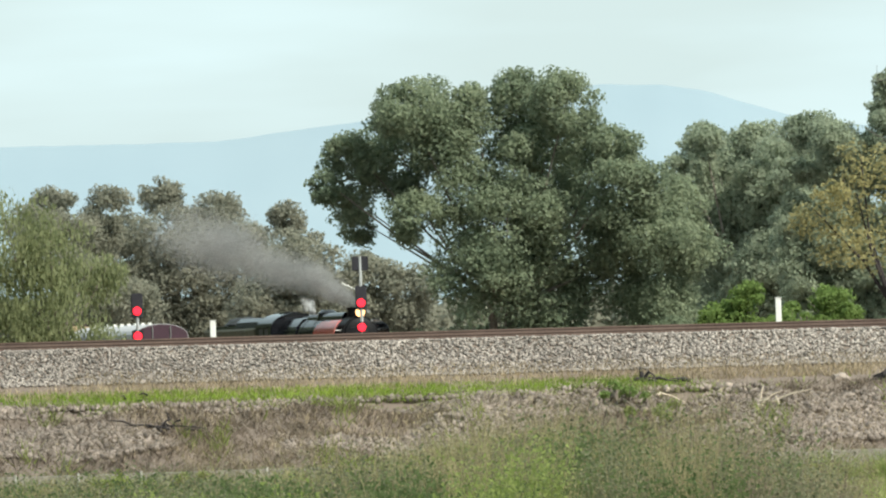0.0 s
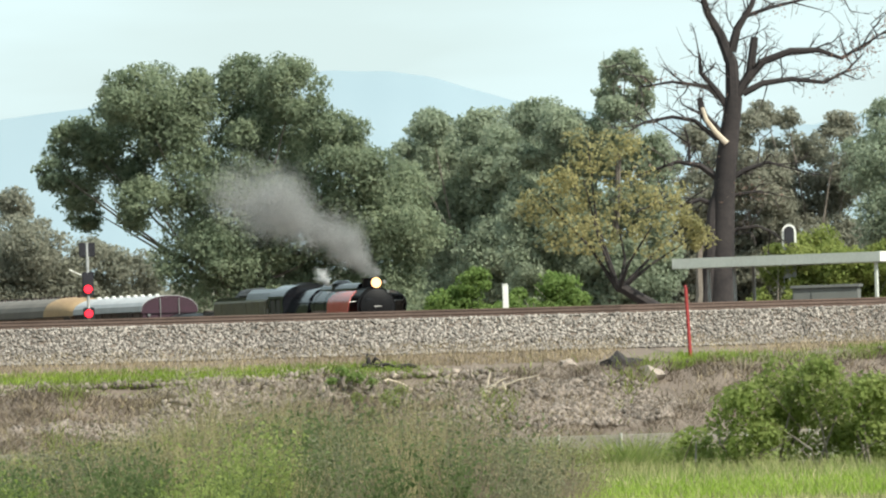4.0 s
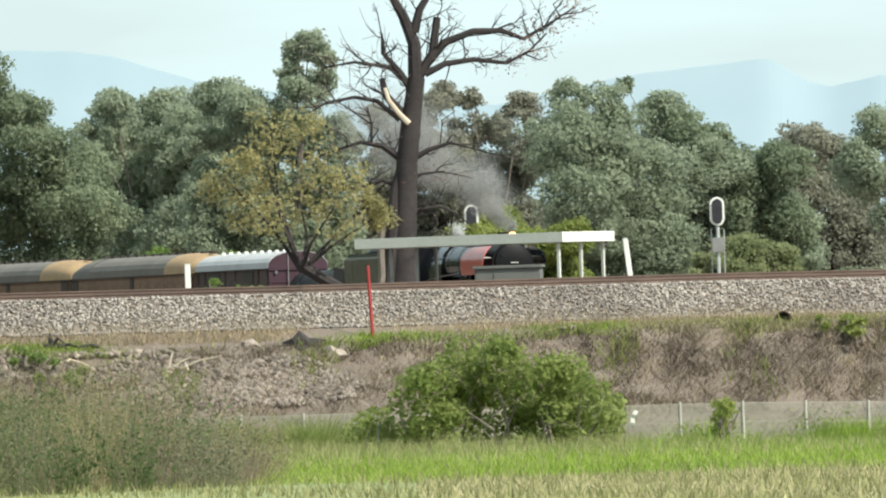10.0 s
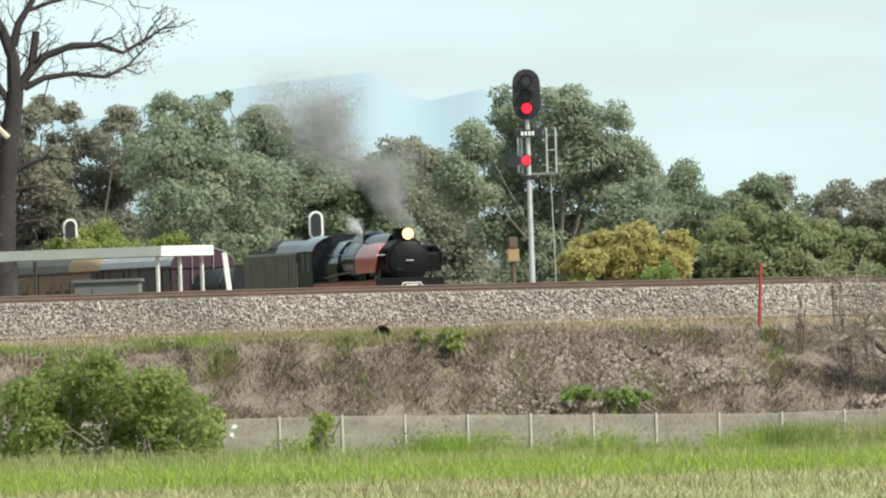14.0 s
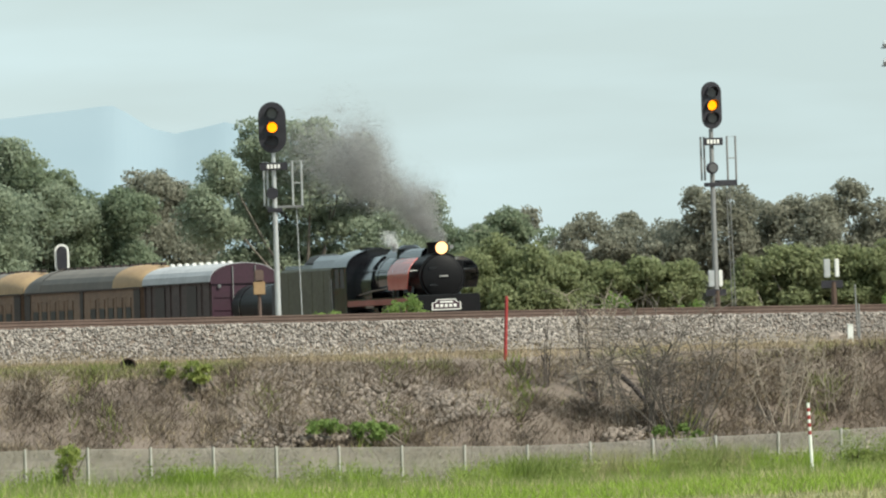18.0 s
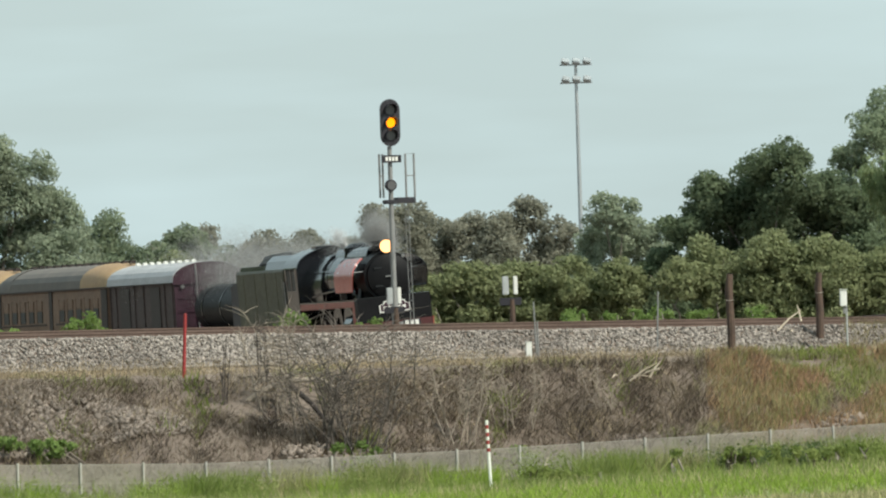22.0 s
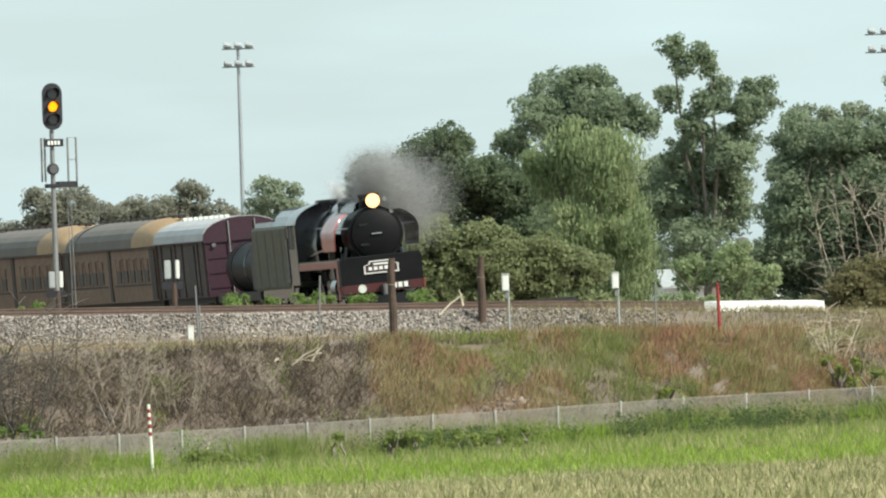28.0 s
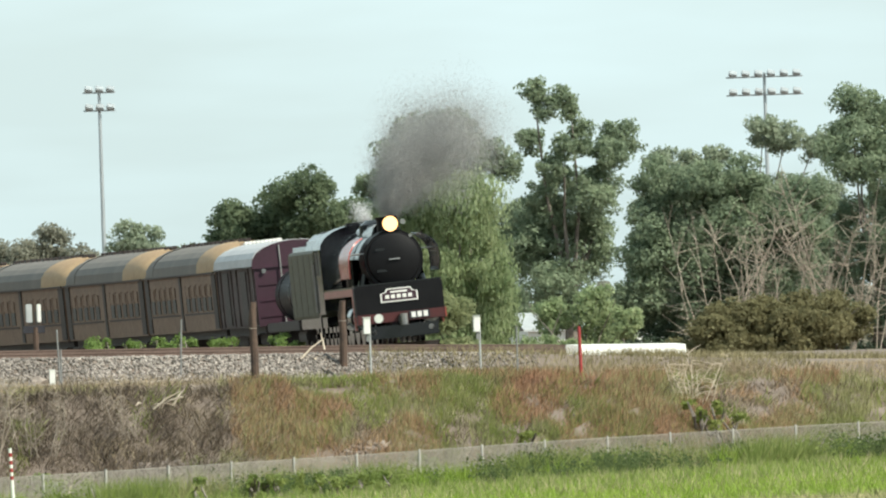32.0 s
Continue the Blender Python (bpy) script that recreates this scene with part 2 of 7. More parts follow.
# ---- building helpers ----
def mesh_object(name, bm, mat, smooth=False):
    me = bpy.data.meshes.new(name)
    bmesh.ops.recalc_face_normals(bm, faces=bm.faces)
    bm.to_mesh(me)
    bm.free()
    if smooth:
        for p in me.polygons:
            p.use_smooth = True
        me.set_sharp_from_angle(angle=radians(38))
    me.materials.append(mat)
    return new(name, me)


def part(name, bm, mat, parent, label="", smooth=False):
    """Links a bmesh as one mesh object under a thing or a part."""
    ob = mesh_object(name, bm, mat, smooth)
    ob.parent = parent
    if label:
        ob["label"] = label
    return ob


def thing(name, m, label, category, group="", kind=""):
    ob = new(name)
    ob.matrix_world = m
    return tagged(ob, label, category, group, kind)


def box(x0, x1, y0, y1, z0, z1, bevel=0.0, bm=None, m=None):
    own = bmesh.new()
    bmesh.ops.create_cube(own, size=1)
    for v in own.verts:
        v.co = Vector((x0 + (v.co.x + 0.5) * (x1 - x0), y0 + (v.co.y + 0.5) * (y1 - y0), z0 + (v.co.z + 0.5) * (z1 - z0)))
    if bevel:
        bmesh.ops.bevel(own, geom=own.edges[:], offset=bevel, segments=2, affect="EDGES")
    if m is not None:
        own.transform(m)
    return own if bm is None else join(bm, own)


def join(bm, other):
    me = bpy.data.meshes.new("joined")
    other.to_mesh(me)
    other.free()
    bm.from_mesh(me)
    bpy.data.meshes.remove(me)
    return bm


def tube(points, radii, seg=8, bm=None, caps=True):
    """A tapered tube through points."""
    bm = bm or bmesh.new()
    pts = [Vector(p) for p in points]
    if not hasattr(radii, "__len__"):
        radii = [radii] * len(pts)
    rings, side = [], None
    for i, p in enumerate(pts):
        ahead = (pts[min(i + 1, len(pts) - 1)] - pts[max(i - 1, 0)]).normalized()
        if side is None:
            side = ahead.orthogonal().normalized()
        side = (side - ahead * side.dot(ahead)).normalized()
        up = ahead.cross(side)
        rings.append([bm.verts.new(p + (side * math.cos(k * 2 * math.pi / seg) + up * math.sin(k * 2 * math.pi / seg)) * radii[i]) for k in range(seg)])
    for r0, r1 in zip(rings, rings[1:]):
        for k in range(seg):
            bm.faces.new((r0[k], r0[(k + 1) % seg], r1[(k + 1) % seg], r1[k]))
    if caps:
        bm.faces.new(rings[0][::-1])
        bm.faces.new(rings[-1])
    return bm


def sweep(profile, x0, x1, bm=None, close=True):
    """A closed outline of (y, z) points carried along x from x0 to x1."""
    bm = bm or bmesh.new()
    a = [bm.verts.new((x0, y, z)) for y, z in profile]
    b = [bm.verts.new((x1, y, z)) for y, z in profile]
    n = len(a)
    for k in range(n):
        bm.faces.new((a[k], a[(k + 1) % n], b[(k + 1) % n], b[k]))
    if close:
        bm.faces.new(a[::-1])
        bm.faces.new(b)
    return bm


def disc(centre, axis, r, depth, seg=20, bm=None):
    c, ax = Vector(centre), Vector(axis).normalized()
    return tube([c - ax * depth / 2, c + ax * depth / 2], r, seg, bm)


def numpy_mesh(name, verts, faces, mat):
    me = bpy.data.meshes.new(name)
    verts, faces = np.asarray(verts, np.float32), np.asarray(faces, np.int32)
    k = faces.shape[1]
    me.vertices.add(len(verts))
    me.vertices.foreach_set("co", verts.ravel())
    me.loops.add(faces.size)
    me.loops.foreach_set("vertex_index", faces.ravel())
    me.polygons.add(len(faces))
    me.polygons.foreach_set("loop_start", np.arange(0, faces.size, k, dtype=np.int32))
    me.update(calc_edges=True)
    me.materials.append(mat)
    return me


def leaf_cloud(rng, lobes, leaf, cover, droop=0.0):
    """Leaves over many small round clumps, which sit over and inside round lobes (x, y, z, r)."""
    spots, faces = [], []
    for x, y, z, r in lobes:
        size = min(max(0.36 * r, 0.16), 1.15)
        clumps = max(8, int(3.7 * (r / size) ** 2))
        for k in range(clumps):
            way = rng.normal(size=3)
            way /= np.linalg.norm(way)
            centre = np.array([x, y, z]) + way * (r - 0.55 * size) * rng.uniform(0.55, 1.05) * (1, 1, 0.94)
            s = size * rng.uniform(0.6, 1.25)
            per = int(min(max(cover * 12.6 * (s / leaf) ** 2, 10), 420))
            out = rng.normal(size=(per, 3)) + (0, 0, 0.25)
            out /= np.linalg.norm(out, axis=1, keepdims=True)
            pos = centre + out * s * rng.uniform(0.55, 1.12, (per, 1)) * (1.1, 1.1, 0.8)
            if droop:
                pos[:, 2] -= rng.random(per) ** 2 * droop
            spots.append(pos)
            faces.append(out + way * 0.25)
    pos, face = np.concatenate(spots), np.concatenate(faces)
    n = len(pos)
    face = face / np.linalg.norm(face, axis=1, keepdims=True) + rng.normal(size=(n, 3)) * 0.6
    u = np.cross(face, rng.normal(size=(n, 3)))
    u /= np.linalg.norm(u, axis=1, keepdims=True)
    w = np.cross(u, face)
    w /= np.linalg.norm(w, axis=1, keepdims=True)
    s = leaf * rng.uniform(0.6, 1.35, (n, 1))
    if droop:
        u = u * 0.4 + np.array([0, 0, -1.0])
    corner = np.stack([pos - u * s, pos + w * s, pos + u * s], 1).reshape(-1, 3)
    return corner, np.arange(3 * n).reshape(-1, 3)


tree_count = [0]


def tree(name, x, y, base, lobes, mat, label, category="tree", trunks=1, leaf=None, density=None):
    """A tapered trunk with limbs to each lobe of the crown, and the crown's leaves."""
    tree_count[0] += 1
    rng = np.random.default_rng(100 + tree_count[0])
    root = thing(name, pose(x, y, base), label, category)
    far = y / 1155
    low = min(lobes, key=lambda l: l[1] - l[2])
    top = max(l[1] + l[2] for l in lobes)
    deep = [(lx, rng.uniform(-0.55, 0.55) * max(2.5, 0.3 * top), lz, r) for lx, lz, r in lobes]
    if category == "shrub" and len(lobes) > 3 and name != "bush":
        # fill between neighbouring lobes
        row = sorted(lobes)
        for p, q in zip(row, row[1:]):
            deep.append(((p[0] + q[0]) / 2, rng.uniform(-1, 1), (p[1] + q[1]) / 2 * 0.92, (p[2] + q[2]) / 2 * 0.95))
    x_low, x_high = min(l[0] - l[2] * 0.7 for l in lobes), max(l[0] + l[2] * 0.7 for l in lobes)
    open_crown = name in ("yellow_tree", "slender_gum")
    if not open_crown and name not in ("bush", "weed", "field_shrub"):
        # undergrowth from the ground up to the crown
        reach = low[1] - 0.3 * low[2]
        z = 0.9
        while z < max(reach, 1.0):
            r0 = 1.5 if category == "tree" else 1.1
            for u in np.arange(x_low, x_high, r0 * 1.3):
                deep.append((u, rng.uniform(-1.2, 1.2), z + rng.uniform(-0.4, 0.4), r0 * rng.uniform(0.8, 1.2)))
            z += 1.9
    if not trunks:
        bm = bmesh.new()
        for lx, lz, r in lobes:
            for k in range(2):
                foot = Vector((lx + rng.normal() * 0.3, rng.normal() * 0.3, -0.25))
                tube([foot, Vector((lx + rng.normal() * r * 0.3, rng.normal() * 0.4, lz * 0.6)), Vector((lx + rng.normal() * r * 0.5, rng.normal() * 0.5, lz + 0.3 * r))], [0.05, 0.035, 0.012], 5, bm, caps=False)
        tagged(part("stem", bm, bark, root), kind="stuff")
    if trunks:
        bm = bmesh.new()
        mean = sum(l[0] for l in lobes) / len(lobes)
        fork = Vector((mean * 0.6, 0, top * 0.28))
        lean = 3.2 if name == "yellow_tree" else 0.0
        thick = 0.018 * top + 0.10
        tube([(mean * 0.4 + lean, 0, -0.3), (mean * 0.5 + lean * 0.6, 0.1, top * 0.14), fork], [thick * 1.35, thick, thick * 0.8], 8, bm)
        if trunks > 1 and not lean:
            for k in range(trunks - 1):
                tube([(mean * 0.4 + k * 0.7 - 0.6, 0.3 * k, -0.3), (mean + (k - 1) * 1.3, 0.4 * k, top * 0.4)], [thick * 0.8, thick * 0.35], 7, bm)
        for lx, ly, lz, r in deep[:len(lobes):3 if name == "slender_gum" else 2 if name == "yellow_tree" else 1]:
            c = Vector((lx, ly, lz))
            mid = fork.lerp(c, 0.5) + Vector((rng.uniform(-0.4, 0.4), rng.uniform(-0.4, 0.4), -0.08 * r))
            tube([fork - Vector((0, 0, 0.2)), mid, c + Vector((0, 0, 0.4 * r))], [thick * (0.42 if open_crown else 0.34), thick * (0.2 if open_crown else 0.16), 0.02], 6, bm, caps=False)
        part("trunk", bm, bark_dead if name == "yellow_tree" else bark, root, smooth=True)
    size = leaf or 0.088 * far + 0.04
    dens = density or (0.055 if name == "yellow_tree" else 0.42 if open_crown else 0.6 if category == "shrub" or name == "round_tree" else 0.46)
    v, f = leaf_cloud(rng, deep, size, dens, droop=1.1 if name == "willow_tree" else 0.0)
    ob = new("crown", numpy_mesh("crown", v, f, mat))
    ob.parent = root
    return root

# ---- the lie of the land ----
# The near track runs across the view on a bank. Bearings and rises are in 1/1650 radian, bearings from +y towards +x.
def curve(xs, ys):
    return lambda b: np.interp(b, xs, ys)


BEARINGS = [-60, -36, 0, 36, 71, 107, 129, 159, 172, 195, 260]
rail_rise = curve(BEARINGS, [9.75, 9.6, 9.42, 9.22, 9.1, 8.72, 8.36, 7.86, 7.45, 6.3, 4.6])     # rail head over the eye
toe_rise = curve(BEARINGS, [6.5, 6.45, 6.25, 6.1, 5.9, 5.82, 5.7, 5.5, 5.5, 5.3, 4.4])          # foot of the ballast
brow_rise = curve(BEARINGS, [4.8, 4.6, 4.5, 4.7, 5.3, 4.85, 5.0, 5.2, 4.8, 3.6, 3.0])           # edge of the bank
rail_far = curve(BEARINGS, [615, 617, 619, 622, 629, 637, 642, 652, 658, 675, 740])             # distance of the track
field_z = curve(BEARINGS, [-0.2, -0.2, -0.2, -0.2, -0.25, -0.6, -0.45, -0.1, 0.1, 0.35, 0.8])
PLATEAU = 4.15


def at(b, d, z=0.0):
    return Vector((d * math.sin(b / 1650), d * math.cos(b / 1650), z))


def over_eye(rise, d):
    return EYE + rise * d / 1650


def land(b, d):
    """The height of the ground."""
    c = rail_far(b)
    rail = over_eye(rail_rise(b), c)
    toe, brow = over_eye(toe_rise(b), c - 3.7), over_eye(brow_rise(b), c - 6.0)
    f = field_z(b)
    ds = [0, 100, 250, 470, c - 40, c - 18.5, c - 16.5, c - 11, c - 6.0, c - 3.7, c - 1.9, c + 1.9, c + 4.0, c + 14, 5000]
    zs = [0, -0.1, -0.15, 0.25 * f - 0.1, f, f + 0.05, f + 0.25, f + (brow - f) * 0.58, brow, toe, rail - 0.22, rail - 0.22, min(PLATEAU, rail - 0.9), PLATEAU, PLATEAU]
    return float(np.interp(d, ds, zs))


def hump(b, d):
    """Small humps of the bank's slope."""
    return noise.noise(at(b, d) * 0.35) * 0.42 + noise.noise(at(b, d) * 0.9) * 0.16 if -15 < d - rail_far(b) < -6.5 else 0.0


def build_ground():
    bs = list(np.arange(-5183, -120, 200)) + list(np.arange(-120, 320, 2.0)) + list(np.arange(320, 5183, 200))
    fixed = [0.02, 20, 50, 100, 160, 250, 330, 400, 450, 500, 540]
    rel = [-45, -40, -34, -28, -24, -20, -18.5, -16.5, -14.5, -12.5, -11, -9.5, -8, -7, -6, -5, -3.7, -2.8, -1.9, 0, 1.9, 4, 8, 14]
    far = [780, 860, 960, 1080, 1250, 1600, 2200, 3200, 4900]
    rng = np.random.default_rng(5)
    verts, faces, rows = [], [], len(fixed) + len(rel) + len(far)
    for b in bs:
        c = rail_far(b)
        for k, d in enumerate(fixed + [c + r for r in rel] + far):
            z = land(b, d)
            r = d - c
            if -17 < r < -4:
                z += rng.normal() * 0.02 + hump(b, d)
            elif d < c - 17 and d > 250:
                z += noise.noise(at(b, d) * 0.08) * 0.15
            verts.append(at(b, d, z))
    n = len(bs)
    for i in range(n):
        j = (i + 1) % n
        for k in range(rows - 1):
            faces.append((i * rows + k, j * rows + k, j * rows + k + 1, i * rows + k + 1))
    me = numpy_mesh("ground", [tuple(v) for v in verts], faces, field_soil)
    me.polygons.foreach_set("use_smooth", np.ones(len(faces), bool))
    tagged(new("ground", me), "grassy field rising to a railway embankment", "ground", kind="structure")


build_ground()


def path_of_near_track(off=0.0, lift=0.0, step=2.0, b0=-60.0, b1=174.0):
    pts = []
    for b in np.arange(b0, b1 + 0.01, step):
        d = rail_far(b)
        pts.append(at(b, d + off, over_eye(rail_rise(b), d) + lift))
    return pts


RAIL = [(-0.035, 0), (0.035, 0), (0.035, -0.045), (0.012, -0.06), (0.012, -0.135), (0.07, -0.155), (0.07, -0.172), (-0.07, -0.172), (-0.07, -0.155), (-0.012, -0.135), (-0.012, -0.06), (-0.035, -0.045)]


def rail_bm(pts):
    bm, last = bmesh.new(), None
    for i, p in enumerate(pts):
        ahead = (pts[min(i + 1, len(pts) - 1)] - pts[max(i - 1, 0)])
        side = Vector((ahead.y, -ahead.x, 0)).normalized()
        ring = [bm.verts.new(p + side * u + Vector((0, 0, w))) for u, w in RAIL]
        if last:
            for k in range(len(RAIL)):
                bm.faces.new((last[k], last[(k + 1) % len(RAIL)], ring[(k + 1) % len(RAIL)], ring[k]))
        last = ring
    return bm


near_track = thing("railway_track", pose(0, 0, 0), "rusty steel rails along a stone ballast bank", "railway track", kind="structure")
for off, lift in ((-0.75, 0.0), (0.75, 0.11)):   # the far rail stands higher in the curve
    part("rail", rail_bm(path_of_near_track(off, lift)), rail_steel, near_track)


def scatter_stones(name, count, pick, size, mat, label, seed):
    """Loose angular stones, one joined sheet."""
    rng = np.random.default_rng(seed)
    base = np.array([(1, 0, 0), (-1, 0, 0), (0, 1, 0), (0, -1, 0), (0, 0, 1), (0, 0, -1)], float)
    tri = np.array([(0, 2, 4), (2, 1, 4), (1, 3, 4), (3, 0, 4), (2, 0, 5), (1, 2, 5), (3, 1, 5), (0, 3, 5)])
    verts = np.empty((count, 6, 3))
    for i in range(count):
        b, d, z = pick(rng)
        s = size * rng.uniform(0.55, 1.5)
        turn = np.linalg.qr(rng.normal(size=(3, 3)))[0]
        shape = base * rng.uniform(0.55, 1.2, 3) * (1 + rng.normal(size=(6, 1)) * 0.18)
        verts[i] = (shape @ turn) * s + np.array(at(b, d, z))
    faces = (np.arange(count)[:, None, None] * 6 + tri).reshape(-1, 3)
    ob = new(name, numpy_mesh(name, verts.reshape(-1, 3), faces, mat))
    return tagged(ob, label, "stones", kind="stuff")


def on_ballast(rng):
    b = rng.uniform(-45, 172)
    if b > 158 and rng.random() < (b - 158) / 16:
        b -= 60
    r = -1.5 - rng.random() ** 0.9 * 2.5
    d = rail_far(b) + r
    return b, d, land(b, d) + 0.04


scatter_stones("ballast_stones", 52000, on_ballast, 0.05, stone, "grey crushed stone ballast under the rails", 11)


def on_bank(rng):
    while True:
        b = rng.uniform(-45, 190)
        r = rng.uniform(-14, -6.2)
        keep = noise.noise(Vector((b * 0.06, r * 0.25, 3.0))) + 0.25 * math.sin(b * 0.09)
        limit = -0.02 if b < 40 else 0.1 if 95 < b < 125 else 0.25 if b < 128 else 0.7
        if keep > limit:
            d = rail_far(b) + r
            return b, d, land(b, d) + hump(b, d) + 0.03


scatter_stones("spilled_stones", 19000, on_bank, 0.105, stone_brown, "brown loose stones spilled down the embankment", 12)


def ripple(x, y, seed):
    """A slow, smooth noise of two numbers, about -1 to 1."""
    v = 0
    for k in range(6):
        a = seed * 1.7 + k * 2.4
        f = 0.7 + 0.45 * k
        v = v + np.sin((x * math.cos(a) + y * math.sin(a)) * f * 2.6 + seed * 3.1 + k * 1.3) / (1 + 0.5 * k)
    return v / 2.2


def land_many(b, r):
    """The height of the ground for arrays of bearings and of distances from the track."""
    c = rail_far(b)
    rail = EYE + rail_rise(b) * c / 1650
    toe = EYE + toe_rise(b) * (c - 3.7) / 1650
    brow = EYE + brow_rise(b) * (c - 6.0) / 1650
    f = field_z(b)
    ds = [None, -40, -18.5, -16.5, -11, -6.0, -3.7, -1.9, 1.9, 4.0, 14]
    zs = [0.25 * f - 0.1, f, f + 0.05, f + 0.25, f + (brow - f) * 0.58, brow, toe, rail - 0.22, rail - 0.22, np.minimum(PLATEAU, rail - 0.9), 0 * f + PLATEAU]
    z = zs[0] + (zs[1] - zs[0]) * np.clip((r + c - 470) / (c - 510), 0, 1)
    for k in range(1, len(ds) - 1):
        u = (r - ds[k]) / (ds[k + 1] - ds[k])
        z = np.where(u > 0, zs[k] + (zs[k + 1] - zs[k]) * np.clip(u, 0, 1), z)
    return c, z


def patch(b0, b1, r0, r1, seed=0.0, limit=-9.0, tall=lambda b, r: 1.0, grain=0.12):
    """Spots between bearings b0..b1 and distances r0..r1 from the track, thinned by a slow noise."""
    def pick(rng, count):
        bs, rs = np.empty(0), np.empty(0)
        while len(bs) < count:
            b, r = rng.uniform(b0, b1, count), rng.uniform(r0, r1, count)
            keep = ripple(b * grain, r * 0.22, seed) + rng.normal(size=count) * 0.15 > limit
            bs, rs = np.r_[bs, b[keep]], np.r_[rs, r[keep]]
        b, r = bs[:count], rs[:count]
        c, z = land_many(b, r)
        if r1 > -15 and r0 < -6.5:
            z = z + np.array([hump(q, w) for q, w in zip(b, c + r)])
        k = np.array([tall(q, w) for q, w in zip(b, r)])
        return b, c + r, z, k
    return pick


def blades(name, count, pick, height, width, mat, label, seed, lean=0.35, category="grass"):
    """Grass or weed blades, tapered and leaning, in one sheet."""
    rng = np.random.default_rng(seed)
    b, d, z, k = pick(rng, count)
    p = np.stack([d * np.sin(b / 1650), d * np.cos(b / 1650), z - 0.03], -1)
    h = height * k * rng.uniform(0.45, 1.25, count)
    turn = rng.uniform(0, math.pi, count)
    side = np.stack([np.cos(turn), np.sin(turn), 0 * turn], -1) * (width * rng.uniform(0.6, 1.4, count) * (0.5 + 0.5 * k))[:, None]
    tip = rng.normal(size=(count, 3)) * (lean * h)[:, None]
    tip[:, 2] = 0
    up = np.stack([0 * h, 0 * h, h], -1)
    verts = np.stack([p - side, p + side, p + up + tip], 1)
    faces = np.arange(count * 3).reshape(-1, 3)
    ob = new(name, numpy_mesh(name, verts.reshape(-1, 3), faces, mat))
    return tagged(ob, label, category, kind="stuff")


# field grass, from the near lush strip to the dry part further forward
E1 = 212
blades("green_grass", 120000, patch(-45, E1, -235, -16.8, seed=1.0, limit=-0.6, tall=lambda b, r: 0.8 + 0.5 * (r > -24)), 0.36, 0.02, green_grass, "lush green grass in front of the fence", 21, lean=0.7)
blades("green_tufts", 16000, patch(-45, E1, -24, -16.5, seed=1.5, limit=0.45, grain=0.35), 0.75, 0.02, green_grass, "taller green grass tufts along the fence", 41)
blades("meadow_grass", 56000, patch(-45, E1, -390, -120, seed=2.0, limit=-0.1), 0.26, 0.024, olive_grass, "olive green meadow grass", 22)
blades("dry_meadow_grass", 62000, patch(45, E1, -390, -235, seed=3.0, limit=-0.45), 0.17, 0.022, straw_grass, "straw-dry meadow grass", 23, lean=0.9)
# bank vegetation
blades("dry_bank_grass", 44000, patch(-45, E1, -17, -6.2, seed=4.0, limit=-0.1), 0.26, 0.016, dry_grass, "dry brown grass on the embankment", 24, lean=0.5)
blades("bank_stubble", 60000, patch(-45, E1, -17, -6.0, seed=19.0), 0.2, 0.02, grey_weed, "short withered stubble over the embankment", 49, lean=0.7)
blades("grey_bank_weeds", 100000, patch(-45, E1, -17, -6.0, seed=5.0, limit=-0.4, tall=lambda b, r: 1.5 if 84 < b < 100 or 118 < b < 150 else 0.9), 0.27, 0.016, grey_weed, "grey-brown withered weeds on the embankment", 25, lean=1.1)
blades("olive_bench_grass", 9000, patch(55, 84, -6.9, -4.9, seed=6.0, limit=-0.25, grain=0.06), 0.18, 0.016, olive_grass, "short olive grass along the foot of the ballast", 52)
blades("green_bench_grass", 26000, patch(-45, 62, -6.9, -4.9, seed=6.0, limit=-0.25, grain=0.06), 0.2, 0.016, green_grass, "low green grass along the foot of the ballast", 26)
blades("straw_bench_grass", 60000, patch(-45, E1, -5.4, -3.3, seed=7.0, limit=-0.6), 0.2, 0.014, dry_grass, "straw-coloured grass along the foot of the ballast", 27)
blades("green_bank_weeds", 6000, patch(-45, E1, -16.5, -6, seed=13.0, limit=0.62, grain=0.3), 0.4, 0.03, leaf_yellow_green, "scattered green weeds on the embankment", 42, lean=0.6)
blades("reddish_bank_grass", 42000, patch(147, 196, -15, -4.6, seed=8.0, limit=-0.1, grain=0.22), 0.34, 0.014, red_grass, "rust-red seeding grass on the embankment", 28)
blades("olive_bank_grass", 34000, patch(146, E1, -16, -5, seed=9.0, limit=0.0, grain=0.25), 0.4, 0.014, olive_grass, "olive grass on the embankment", 29)
# tall weeds before the bank
blades("tall_weeds", 46000, patch(-45, 47, -25, -17.8, seed=10.0, limit=-0.3, tall=lambda b, r: 0.42 + 0.85 * max(0, 1 - abs(b - 9) / 18) * (0.72 + 0.4 * math.sin(b * 2.9 + r) * math.sin(b * 1.3 + 0.6 * r)) + 0.12 * math.sin(b * 1.7) + 0.1 * math.sin(b * 4.1)), 2.0, 0.016, brown_olive, "tall olive-brown weeds before the fence", 30, lean=0.3)
blades("tall_green_weeds", 26000, patch(-45, 42, -26, -18.5, seed=14.0, limit=-0.1, grain=0.3, tall=lambda b, r: 0.75 + 0.3 * math.sin(b * 0.9) + 0.8 * max(0, 1 - abs(b - 7) / 14)), 1.2, 0.028, leaf_bush, "leafy green weeds before the fence", 43, lean=0.6)
